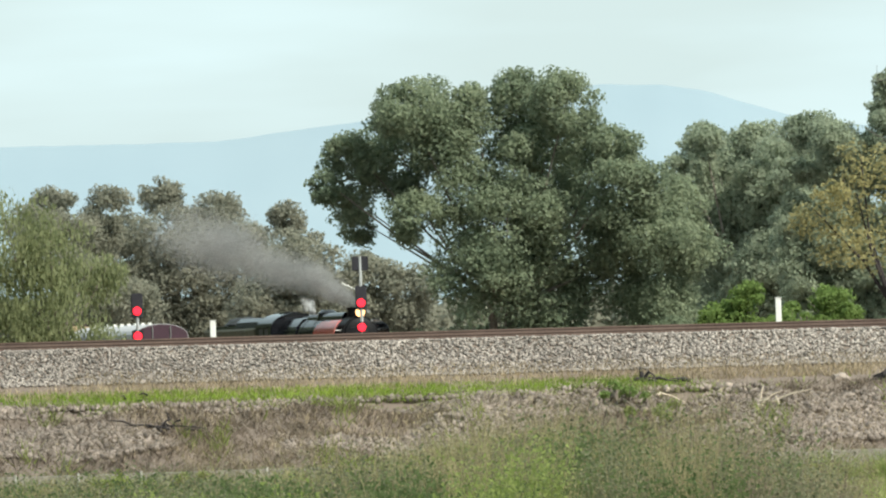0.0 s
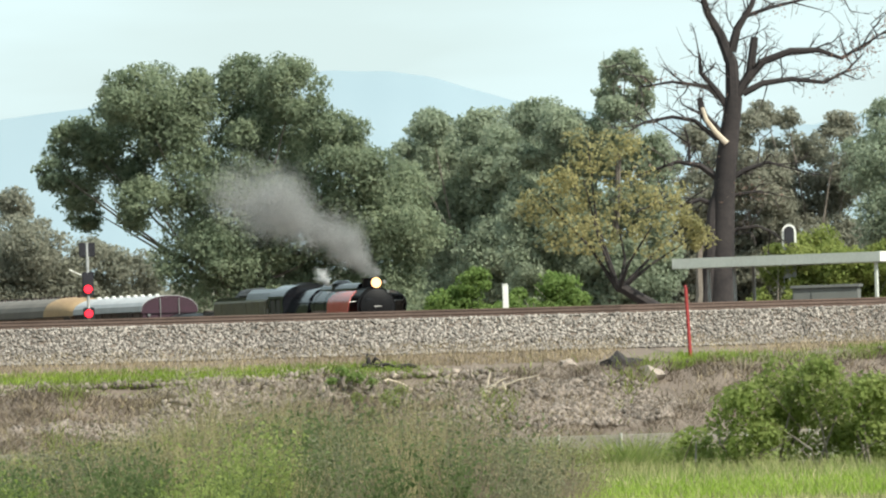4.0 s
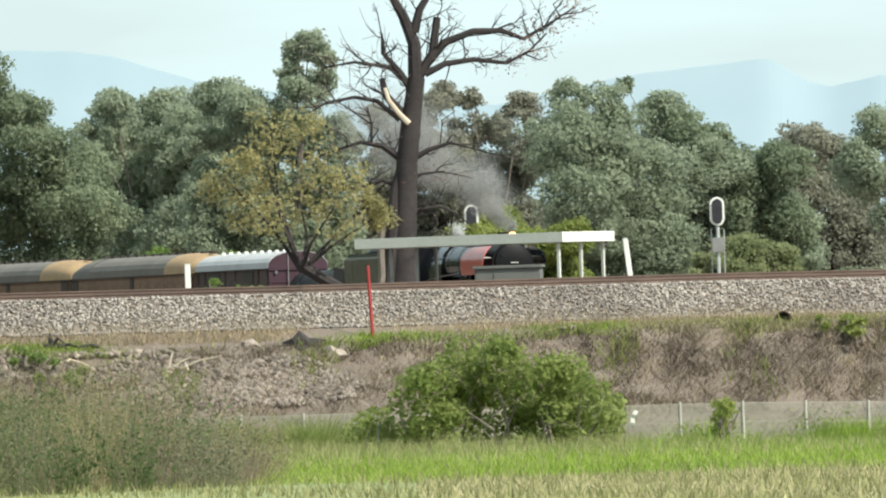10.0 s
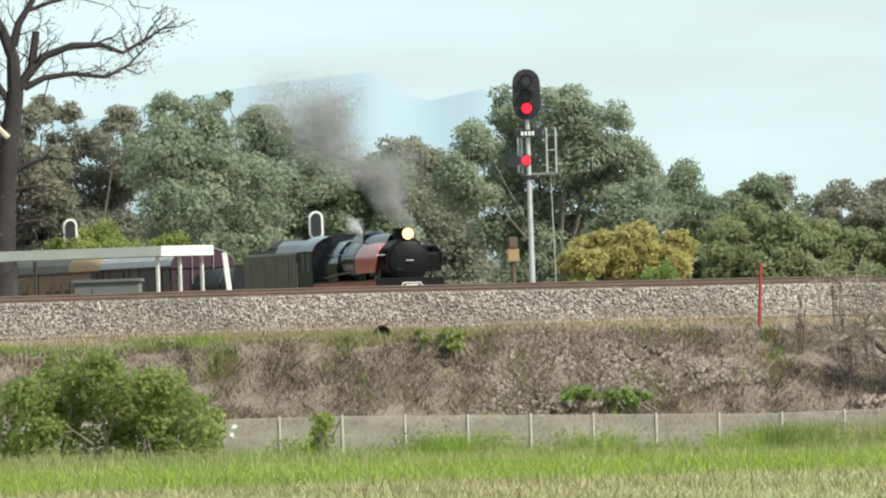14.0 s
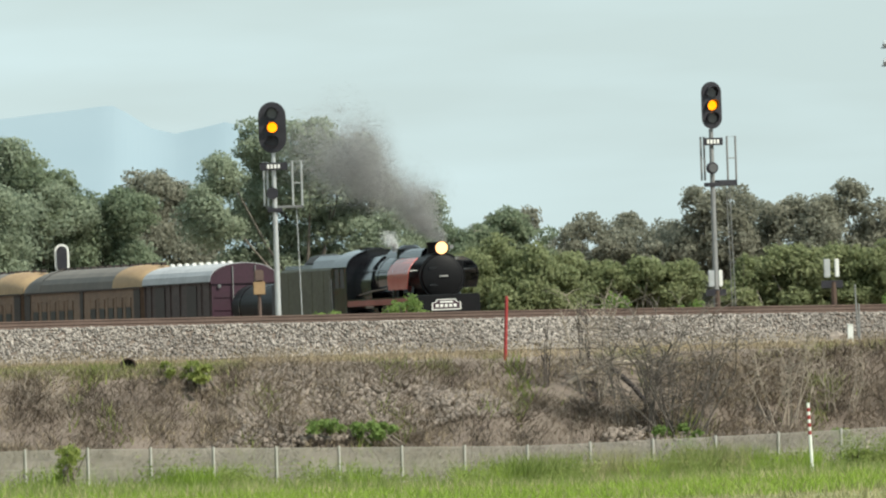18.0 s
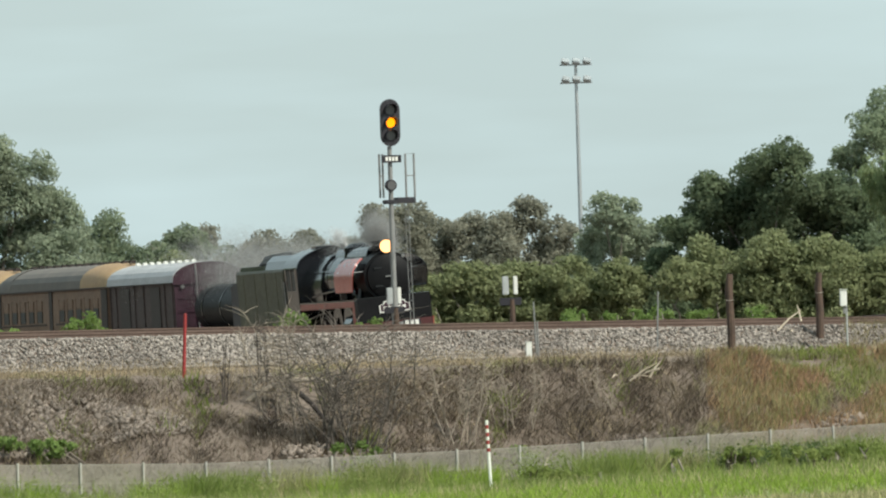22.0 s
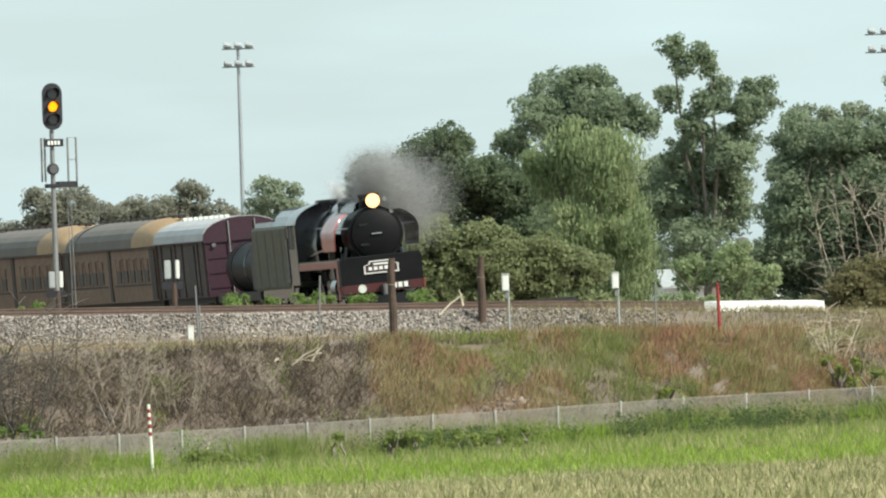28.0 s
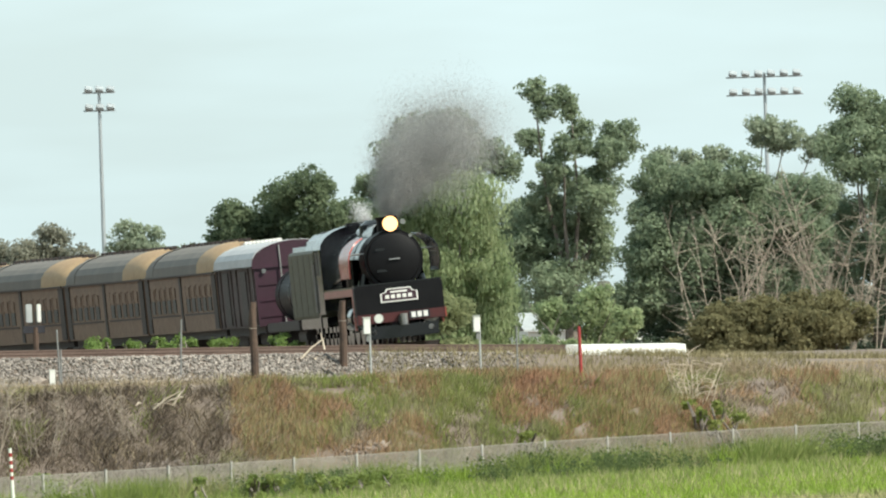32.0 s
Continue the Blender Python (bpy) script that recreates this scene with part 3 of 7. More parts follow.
blades("tall_brown_weeds", 30000, patch(-45, 47, -24, -17.5, seed=11.0, limit=-0.1, tall=lambda b, r: 0.3 + 0.95 * max(0, 1 - abs(b - 10) / 19) * (0.8 + 0.5 * math.sin(b * 3.7 + r) * math.sin(b * 1.7 - 0.5 * r)) + 0.15 * math.sin(b * 2.3)), 2.1, 0.014, grey_weed, "tall brown seeding weeds before the fence", 31, lean=0.3)
def stalks(name, count, pick, height, mat, label, seed, leaflet=0.045, per=9):
    """Upright weed stalks that carry small leaves or seed heads along their upper part, in one sheet."""
    rng = np.random.default_rng(seed)
    per_clump = 40
    b, d, z, k = pick(rng, count // per_clump)
    count = len(b) * per_clump
    z, k = np.repeat(z, per_clump), np.repeat(k * rng.uniform(0.55, 1.12, len(b)), per_clump)
    x, y = np.repeat(d * np.sin(b / 1650), per_clump), np.repeat(d * np.cos(b / 1650), per_clump)
    spread = rng.normal(size=(count, 2)) * 0.42
    foot = np.stack([x + spread[:, 0] * 0.5, y + spread[:, 1], z - 0.03], -1)
    h = height * k * rng.uniform(0.45, 1.08, count)
    tip = foot + np.stack([spread[:, 0] * 0.9 + rng.normal(size=count) * 0.13 * h, rng.normal(size=count) * 0.13 * h, h], -1)
    side = np.zeros((count, 3))
    side[:, 0] = 0.008
    stem = np.stack([foot - side, foot + side, tip], 1).reshape(-1, 3)
    u = rng.uniform(0.15, 1.0, (count, per, 1)) ** 0.7
    p = foot[:, None] * (1 - u) + tip[:, None] * u + rng.normal(size=(count, per, 3)) * (0.1, 0.1, 0.08)
    p = p.reshape(-1, 3)
    s = leaflet * rng.uniform(0.5, 1.4, (len(p), 1))
    v, w = rng.normal(size=p.shape), rng.normal(size=p.shape)
    v *= s / np.linalg.norm(v, axis=1, keepdims=True)
    w *= s / np.linalg.norm(w, axis=1, keepdims=True)
    leaves = np.stack([p - v, p + w, p + v], 1).reshape(-1, 3)
    verts = np.concatenate([stem, leaves])
    return tagged(new(name, numpy_mesh(name, verts, np.arange(len(verts)).reshape(-1, 3), mat)), label, "weeds", kind="stuff")


def weed_top(b, r):
    """Height of the weed thicket: knee-high at its open end, over two metres in the middle."""
    tall = float(np.interp(b, [-45, -30, -12, -4, 4, 12, 20, 25, 31], [0.52, 0.54, 0.56, 0.66, 0.98, 1.0, 1.02, 0.85, 0.45]))
    return tall * (1 + 0.13 * math.sin(b * 1.9 + r * 0.1) + 0.10 * math.sin(b * 4.3 - r * 0.17))


stalks("weed_thicket", 4400, patch(-45, 29, -240, -195, seed=30.0, limit=-0.3, grain=0.7, tall=weed_top), 2.5, leaf_weed, "thicket of tall grey-green weeds in the field", 60, 0.04, 14)
stalks("seeding_thicket", 3600, patch(-45, 31, -240, -190, seed=31.0, limit=-0.2, grain=0.7, tall=weed_top), 2.85, brown_olive, "tall olive-brown seeding weeds in the field", 61, 0.026, 12)
stalks("leafy_thicket", 3600, patch(-45, 27, -245, -200, seed=32.0, limit=0.1, grain=0.9, tall=weed_top), 2.0, leaf_fence, "dark green leafy weeds in the thicket", 62, 0.055, 16)
stalks("fresh_thicket", 1000, patch(-45, 26, -250, -205, seed=37.0, limit=0.35, grain=1.0, tall=weed_top), 1.7, leaf_bush, "fresh green leafy weeds in front of the thicket", 67, 0.05, 16)
stalks("withered_thicket", 2200, patch(-30, 32, -240, -190, seed=33.0, limit=0.0, grain=0.7, tall=weed_top), 2.8, grey_weed, "withered brown weed stalks in the field", 63, 0.024, 10)
stalks("fence_stalks", 1300, patch(148, 206, -30, -18.2, seed=34.0, limit=0.5, grain=0.5), 1.0, leaf_fence, "dark green leafy weeds before the fence", 64, 0.06, 14)
stalks("fence_stalks_olive", 1200, patch(40, 206, -26, -18.2, seed=35.0, limit=0.5, grain=0.5), 1.1, leaf_bush, "scattered leafy weeds before the fence", 65, 0.05, 12)
blades("fence_weeds", 9000, patch(96, 205, -23, -17.9, seed=15.0, limit=0.35, grain=0.22), 0.95, 0.03, leaf_bush, "leafy weeds growing along the fence", 44, lean=0.45)
blades("seeding_fence_weeds", 9000, patch(96, 205, -22, -17.9, seed=15.4, limit=0.2, grain=0.22), 1.0, 0.012, olive_grass, "tall thin seeding weeds along the fence", 45, lean=0.35)
blades("field_weeds", 16000, patch(-45, 62, -75, -25, seed=16.0, limit=0.2, grain=0.3), 0.6, 0.02, olive_grass, "weedy tufts in the field", 46, lean=0.4)
blades("field_clumps", 16000, patch(-45, E1, -130, -24, seed=17.0, limit=0.5, grain=0.35), 0.5, 0.024, leaf_bush, "darker leafy clumps in the field", 47, lean=0.45)
blades("straw_tufts", 14000, patch(-45, E1, -150, -20, seed=18.0, limit=0.5, grain=0.3), 0.42, 0.016, straw_grass, "straw-coloured tufts in the green grass", 48, lean=0.4)
blades("sparse_bench_grass", 9000, patch(84, E1, -6.9, -4.6, seed=26.0, limit=0.35, grain=0.2), 0.18, 0.016, olive_grass, "sparse olive grass along the foot of the ballast", 56)
blades("fence_foot_weeds", 30000, patch(-45, E1, -17.5, -14.6, seed=27.0, limit=-0.7), 0.36, 0.016, grey_weed, "withered weeds behind the fence", 57, lean=0.9)
blades("green_slope_grass", 16000, patch(150, E1, -16, -5, seed=23.0, limit=0.25, grain=0.3), 0.3, 0.02, leaf_yellow_green, "fresh green grass on the end of the embankment", 53, lean=0.5)
blades("dark_dead_weeds", 26000, patch(58, 152, -16.5, -6.3, seed=24.0, limit=0.0, grain=0.7), 0.3, 0.014, dark_weed, "dark tangle of dead weeds on the embankment", 54, lean=0.9)
blades("dark_bank_hollows", 12000, patch(-45, 62, -16.5, -6.6, seed=25.0, limit=0.2, grain=0.8), 0.26, 0.016, dark_weed, "dark dead weeds in hollows of the stony bank", 55, lean=0.9)
blades("dead_twigs", 14000, patch(-45, 150, -16, -6.2, seed=20.0, limit=0.0, grain=0.2), 0.42, 0.014, twig, "dead twigs and stalks on the embankment", 50, lean=1.3, category="twigs")
blades("weedy_shoulder", 22000, patch(158, E1, -5, 6, seed=21.0, limit=-0.5), 0.3, 0.016, brown_olive, "brown weeds over the end of the ballast", 51, lean=0.45)
blades("plateau_grass", 14000, patch(-40, 172, 4, 60, seed=12.0, limit=-0.3), 0.35, 0.03, olive_grass, "weedy grass between the tracks", 32)


def far_woods():
    """A belt of woodland behind all the single trees, haze in its leaf colour."""
    rng = np.random.default_rng(51)
    top = curve([-60, 0, 36, 70, 84, 100, 130, 150, 175, 260], [13.5, 13.0, 13.6, 13.8, 12.4, 11.8, 11.6, 11.2, 12.4, 13.5])
    lobes = []
    for b in np.arange(-58, 250, 1.7):
        d = 1535 + rng.uniform(-40, 40)
        z1 = EYE + top(b) * d / 1650 * rng.uniform(0.92, 1.03)
        r = rng.uniform(1.6, 2.8)
        z = z1 - r
        while z > 4:
            p = at(b + rng.uniform(-0.8, 0.8), d, z)
            lobes.append((p.x, p.y, p.z, r))
            z -= r * 1.2
    v, f = leaf_cloud(rng, lobes, 0.45, 0.4)
    ob = new("far_woods", numpy_mesh("far_woods", v, f, leaf_hazy_brown))
    tagged(ob, "belt of far woodland on the horizon, coloured for haze", "woods", kind="stuff")


far_woods()


def reflection_woods():
    """Unseen woodland beside the line, added to darken reflections on the engine's side."""
    rng = np.random.default_rng(52)
    lobes = []
    for y in np.arange(640, 1120, 6.5):
        x = -0.0216 * y - 9 - rng.uniform(0, 5)
        for z in (3.5, 8, 12.5, 17):
            lobes.append((x - rng.uniform(0, 4), y + rng.uniform(-3, 3), PLATEAU + z * rng.uniform(0.85, 1.1), rng.uniform(3.2, 4.4)))
    v, f = leaf_cloud(rng, lobes, 0.75, 0.5)
    tagged(new("reflection_woods", numpy_mesh("reflection_woods", v, f, leaf_dark)), "unseen dark woodland, added to be reflected in the engine", "woods", kind="stuff")


reflection_woods()


def fence():
    """Wire mesh fence on steel posts along the foot of the bank."""
    root = thing("wire_fence", pose(0, 0, 0), "grey wire mesh fence on thin steel posts", "fence")
    post_bm = tube([(0, -0.08, -0.3), (0, -0.08, 1.22)], 0.036, 6)
    first = part("post", post_bm, concrete, root)
    made = False
    b, spots = -40.0, []
    while b < 214:
        d = rail_far(b) - 17.6
        p = at(b, d, land(b, d))
        if not made:
            first.location, made = p, True
        else:
            o = new("post", first.data)
            o.parent, o.location = root, p
        spots.append(p)
        b += 5.05
    verts, faces = [], []
    def strip(p, q, w=0.008):
        n = len(verts)
        off = Vector((0, 0, w)) if abs((q - p).z) < abs((q - p).x) * 0.5 else Vector((w, 0, 0))
        verts.extend([tuple(p - off), tuple(p + off), tuple(q + off), tuple(q - off)])
        faces.append((n, n + 1, n + 2, n + 3))
    for p, q in zip(spots, spots[1:]):
        for h in (0.05, 0.6, 1.16):
            strip(p + Vector((0, -0.03, h)), q + Vector((0, -0.03, h)), 0.009)
        n = 30
        for k in range(-15, n):
            k0, k1 = max(k, 0), min(k + 16, n)
            u, w = p.lerp(q, k0 / n), p.lerp(q, k1 / n)
            h0, hk = 1.1 * (k0 - k) / 16, 1.1 * (k1 - k) / 16
            strip(u + Vector((0, -0.03, 0.05 + h0)), w + Vector((0, -0.03, 0.05 + hk)), 0.0115)
            strip(u + Vector((0, -0.03, 1.15 - h0)), w + Vector((0, -0.03, 1.15 - hk)), 0.0115)
    ob = new("mesh", numpy_mesh("mesh", verts, faces, wire))
    ob.parent = root


fence()


def hills():
    """Far ranges, distance haze put into their blue colour."""
    def ridge(name, pts, d, mat):
        bm, last = bmesh.new(), None
        bs = np.arange(pts[0][0], pts[-1][0] + 0.01, 1.0)
        for b in bs:
            z = float(np.interp(b, [p[0] for p in pts], [p[1] for p in pts])) + 0.12 * noise.noise(Vector((b * 0.35, 2.0, 0)))
            pair = [bm.verts.new(at(b, d - 250, PLATEAU - 5)), bm.verts.new(at(b, d, EYE + z * d / 1650)), bm.verts.new(at(b, d + 250, PLATEAU - 5))]
            if last:
                bm.faces.new((last[0], pair[0], pair[1], last[1]))
                bm.faces.new((last[1], pair[1], pair[2], last[2]))
            last = pair
        ob = mesh_object(name, bm, mat, True)
        tagged(ob, "mountain range on the horizon, coloured pale blue for haze", "mountains", kind="structure")
    ridge("mountain_range", [(-130, 18), (-60, 25.5), (-36, 25.6), (-18, 25.5), (-6, 26.8), (6, 28.5), (13.5, 29.1), (18, 28.9), (21.5, 28.3), (28, 26.2), (38, 24.5), (52, 23.5), (62, 25.4), (70, 26.2), (74.2, 26.5), (77, 24.6), (79, 24.1), (83, 24.9), (88, 23.6), (94, 20.5), (102, 15), (115, 9), (135, 4), (260, 3)], 4600, hill_haze_blue)


hills()

# ---- railway furniture ----
def signal(name, x, y, base, top, wide, tall, turn, label, lit, low_lit, plat, plate):
    """Colour-light signal: post, backboard with three lamps, number plate, lower lamp, platform with rails, ladder."""
    root = thing(name, pose(x, y, base, 0, 0, turn), label, "railway signal")
    H = top - base
    post = tube([(0, 0, -0.3), (0, 0, H - tall)], [0.11, 0.075], 12)
    part("post", post, grey_steel if name == "dark_signal" else galvanised, root, smooth=True)
    part("post_base", box(-0.2, 0.2, -0.2, 0.2, -0.3, 0.25, 0.03), concrete, root)
    # backboard: an upright oval plate with a raised rim
    bm, n = bmesh.new(), 14
    outline = []
    r = wide / 2
    for k in range(n + 1):
        a = math.pi * k / n
        outline.append((r * math.cos(a), H - r + r * math.sin(a)))
    for k in range(n + 1):
        a = math.pi + math.pi * k / n
        outline.append((r * math.cos(a), H - tall + r + r * math.sin(a)))
    front = [bm.verts.new((u, -0.16, w)) for u, w in outline]
    back = [bm.verts.new((u, -0.11, w)) for u, w in outline]
    bm.faces.new(front)
    bm.faces.new(back[::-1])
    for k in range(len(front)):
        bm.faces.new((front[k], back[k], back[(k + 1) % len(front)], front[(k + 1) % len(front)]))
    part("backboard", bm, signal_black, root)
    part("lamp_case", box(-0.17, 0.17, -0.11, 0.16, H - tall + 0.2, H - 0.2, 0.03), signal_black, root)
    gap = tall * 0.272
    lamps = []
    for k in range(3):
        z = H - tall / 2 + (1 - k) * gap
        hood = bmesh.new()
        m = 14
        r0 = 0.215
        rim = []
        for q in range(m + 1):
            a2 = math.radians(-35) + math.radians(250) * q / m
            u, w = r0 * math.cos(a2), r0 * math.sin(a2)
            rim.append((hood.verts.new((u, -0.16, z + w)), hood.verts.new((u, -0.16 - 0.16 - 0.16 * max(0, w / r0), z + w)),
                        hood.verts.new((u * 0.94, -0.16 - 0.16 - 0.16 * max(0, w / r0), z + w * 0.94)), hood.verts.new((u * 0.94, -0.16, z + w * 0.94))))
        for p, q in zip(rim, rim[1:]):
            for i in range(3):
                hood.faces.new((p[i], p[i + 1], q[i + 1], q[i]))
        part("hood", hood, signal_black, root)
        mat = lit.get(k, lens_dark)
        lamps.append(part("lens", disc((0, -0.175, z), (0, 1, 0), 0.17, 0.03, 18), mat, root))
    # number plate
    pz = plate - base
    part("number_plate", box(-r * 1.0, r * 1.0, -0.18, -0.14, pz - 0.13, pz + 0.13, 0.01), signal_black, root)
    for k in range(4):
        part("plate_bar", box(-0.22 + k * 0.12, -0.14 + k * 0.12, -0.187, -0.181, pz - 0.07, pz + 0.07), white_paint, root)
    # lower lamp
    lz = (plat - base) + 0.42
    lower = part("lower_lamp", disc((-0.07, -0.2, lz), (0, 1, 0), 0.2, 0.14, 16), signal_black, root)
    low = part("lower_lens", disc((-0.07, -0.285, lz), (0, 1, 0), 0.15, 0.03, 16), low_lit or lens_dark, root)
    # platform and its rails
    z = plat - base
    cage = grey_steel if name == "dark_signal" else galvanised
    part("platform", box(-0.3 if cage == galvanised else 0.3, 0.95, 0.12, 0.6, z - (0.08 if cage == galvanised else 0.2), z, 0.01), grey_steel if cage == galvanised else signal_black, root)
    part("bracket", box(-0.25, 0.25, -0.12, 0.2, z - 0.22, z - 0.08, 0.02), signal_black, root)
    for u0, u1 in ((0.62, 0.93), (-0.34, -0.22)):
        for y0 in (0.14,):
            part("guard_rail", tube([(u0, y0, z), (u0, y0, z + 1.5), (u1, y0, z + 1.5), (u1, y0, z)], 0.036, 6), cage, root)
            part("guard_bar", tube([(u0, y0, z + 0.75), (u1, y0, z + 0.75)], 0.018, 6), cage, root)
    # ladder
    for y0 in (0.30, 0.62):
        part("ladder_side", tube([(0.72, y0, z), (0.72 + 0.02 * z, y0, 0)], 0.014, 6), cage, root)
    k = 0.3
    while k < z - 0.1:
        u = 0.72 + 0.02 * (z - k)
        part("rung", tube([(u, 0.30, k), (u, 0.62, k)], 0.01, 5), cage, root)
        k += 0.35
    return root, lamps, low


signal_one, lamps_one, low_one = signal("colour_light_signal", 36.43, 692.0, 4.3, 12.53, 0.93, 1.72, -4, "tall colour-light railway signal with black backboard and ladder", {1: lamp_amber, 2: lamp_red}, lamp_red, 9.02, 10.35)
signal_two, lamps_two, low_two = signal("dark_signal", 52.18, 704.2, 4.3, 12.94, 0.72, 1.62, 16, "tall colour-light railway signal showing amber on a dark post", {1: lamp_amber}, None, 9.55, 10.88)
# added shutters: dark discs covering lamps that stay lit, in place of switching them
Z1 = 12.53 - 4.3 - 0.86
shutter = part("shutter", disc((0, 0, 0), (0, 1, 0), 0.208, 0.012, 18), signal_black, signal_one)
low_shutter = part("shutter", disc((0, 0, 0), (0, 1, 0), 0.208, 0.012, 18), signal_black, signal_one)


def far_signal(x, y, base, top, label):
    """A signal seen from behind, with a pale rim round its board."""
    root = thing("rear_view_signal", pose(x, y, base), label, "railway signal", "signals seen from behind")
    H = top - base
    part("post", tube([(0, 0, -0.3), (0, 0, H - 1.4)], 0.09, 10), galvanised, root, smooth=True)
    rim, inner, n, r, tall = bmesh.new(), bmesh.new(), 14, 0.34, 1.35
    outline = [(math.cos(math.pi * k / n), 1, math.sin(math.pi * k / n)) for k in range(n + 1)] + [(math.cos(math.pi + math.pi * k / n), -1, math.sin(math.pi + math.pi * k / n)) for k in range(n + 1)]
    for bm, q, y0, y1 in ((rim, r, -0.04, 0.0), (inner, r * 0.7, -0.1, -0.04)):
        loop = [(q * c, H - tall / 2 + s * (tall / 2 - r) + q * w) for c, s, w in outline]
        f = [bm.verts.new((u, y0, w)) for u, w in loop]
        b = [bm.verts.new((u, y1, w)) for u, w in loop]
        bm.faces.new(f)
        bm.faces.new(b[::-1])
        for k in range(len(f)):
            bm.faces.new((f[k], b[k], b[(k + 1) % len(f)], f[(k + 1) % len(f)]))
    part("board_rim", rim, white_paint, root)
    part("lamp_case", inner, signal_black, root)
    part("relay_case", box(-0.3, 0.3, -0.2, 0.2, H - 2.6, H - 1.9, 0.03), grey_steel, root)
    for u in (-0.3, 0.3):
        part("ladder_side", tube([(u, 0.2, 0), (u, 0.2, H - 1.5)], 0.025, 6), galvanised, root)
    return root


far_signal(29.86, 989.6, 4.15, 10.77, "slim railway signal seen from behind, white rim")
far_signal(40.32, 956.2, 4.15, 10.45, "slim railway signal seen from behind, white rim")


def low_signal(x, y, base, reds, top, board):
    root = thing("red_signal", pose(x, y, base), "railway signal showing two red lights", "railway signal", "red signals beside the line")
    part("post", tube([(0, 0, -0.2), (0, 0, top)], 0.08, 8), galvanised, root)
    for k, z in enumerate(reds):
        part("lamp_case", box(-0.28, 0.28, -0.1, 0.15, z - (0.3 if k else 0.35), z + (0.3 if k else 0.85), 0.05), signal_black, root)
        part("lens", disc((0, -0.12, z), (0, 1, 0), 0.2, 0.04, 18), lamp_red, root)
    if board:
        part("board", box(-0.4, 0.4, -0.05, 0.05, top - 0.7, top, 0.03), signal_black, root)
        part("bracket", tube([(-0.9, 0, top - 1.3), (-0.3, 0, top - 1.6), (0, 0, top - 1.6)], 0.03, 6), galvanised, root)


low_signal(-14.85, 989.9, 4.15, (4.55, 3.35), 4.8, False)
low_signal(-4.10, 1006.5, 4.15, (4.72, 3.52), 7.0, True)


def shelter():
    """Open platform shelter: flat roof with deep white fascia on steel posts."""
    root = thing("platform_shelter", pose(25.46, 737.2, 4.2, 0, 0, 150), "open platform shelter with flat white-edged roof", "shelter")
    # x runs along the long side away from the corner, y across the depth
    L, D = 8.45, 4.0
    z0, z1 = 2.75, 3.11
    part("roof_sheet", box(0.05, L - 0.05, -D + 0.05, -0.05, z1 - 0.1, z1 - 0.03), galvanised, root)
    # end fascias whiter than the long ones: sunlight on the end put into paint
    part("fascia", box(0, L, -0.04, 0, z0, z1, 0.008), cream_paint, root)
    part("fascia", box(0, L, -D, -D + 0.04, z0, z1, 0.008), cream_paint, root)
    part("fascia", box(-0.04, 0, -D, 0, z0, z1, 0.008), white_paint, root)
    part("fascia", box(L, L + 0.04, -D, 0, z0, z1, 0.008), white_paint, root)
    for u in (0.3, L * 0.5, L - 0.6):
        part("roof_beam", box(u - 0.06, u + 0.06, -D + 0.1, -0.1, z0, z1 - 0.12), grey_steel, root)
    for u, w in ((0.3, -0.3), (0.3, -2.0), (0.3, -3.7)):
        part("post", box(u - 0.055, u + 0.055, w - 0.055, w + 0.055, -0.1, z0, 0.01), cream_paint, root)
    # far-end posts are grey instead of cream, their shade put into the colour
    for u, w in ((L - 1.3, -0.3), (L - 2.3, -0.4), (L - 1.3, -3.7)):
        part("post", box(u - 0.05, u + 0.05, w - 0.05, w + 0.05, -0.1, z0, 0.01), grey_steel, root, "shelter post, its shade put in as grey")
    part("bench", box(3.0, 5.0, -3.4, -3.0, 0.4, 0.48, 0.02), old_timber, root)
    hut = thing("equipment_hut", pose(24.01, 752.3, 4.15, 0, 0, -8), "pale grey equipment cabinet behind the platform shelter", "cabinet")
    part("body", box(-1.2, 1.2, -0.6, 0.6, 0, 2.0, 0.03), hut_grey, hut)
    part("lid", box(-1.28, 1.28, -0.68, 0.68, 2.0, 2.12, 0.02), hut_grey, hut)
    part("door", box(-0.5, 0.5, -0.63, -0.6, 0.1, 1.85, 0.01), hut_grey, hut)
    platform = thing("station_platform", pose(25.46, 737.2, 3.6, 0, 0, 150), "low concrete station platform under the shelter", "platform", kind="structure")
    part("slab", box(-1.5, 10, -5.2, 0.8, -0.3, 0.5, 0.03), concrete, platform)


shelter()


def post_thing(name, x, y, z0, z1, lean, build, label, category, group=""):
    root = thing(name, pose(x, y, z0, 0, lean, 0), label, category, group)
    build(root, z1 - z0)
    return root


def white_post(root, h):
    part("post", box(-0.09, 0.09, -0.09, 0.09, -0.3, h, 0.015), white_paint, root)
    part("cap", box(-0.1, 0.1, -0.1, 0.1, h, h + 0.03, 0.01), white_paint, root)


def picket(root, h):
    """A star picket: three thin fins."""
    bm = bmesh.new()
    for k in range(3):
        box(0, 0.055, -0.012, 0.012, -0.4, h, 0.003, bm, Matrix.Rotation(math.radians(120 * k + 20), 4, "Z"))
    part("picket", bm, red_paint, root)
    part("cap", tube([(0, 0, h), (0, 0, h + 0.05)], [0.045, 0.035], 8), red_paint, root)


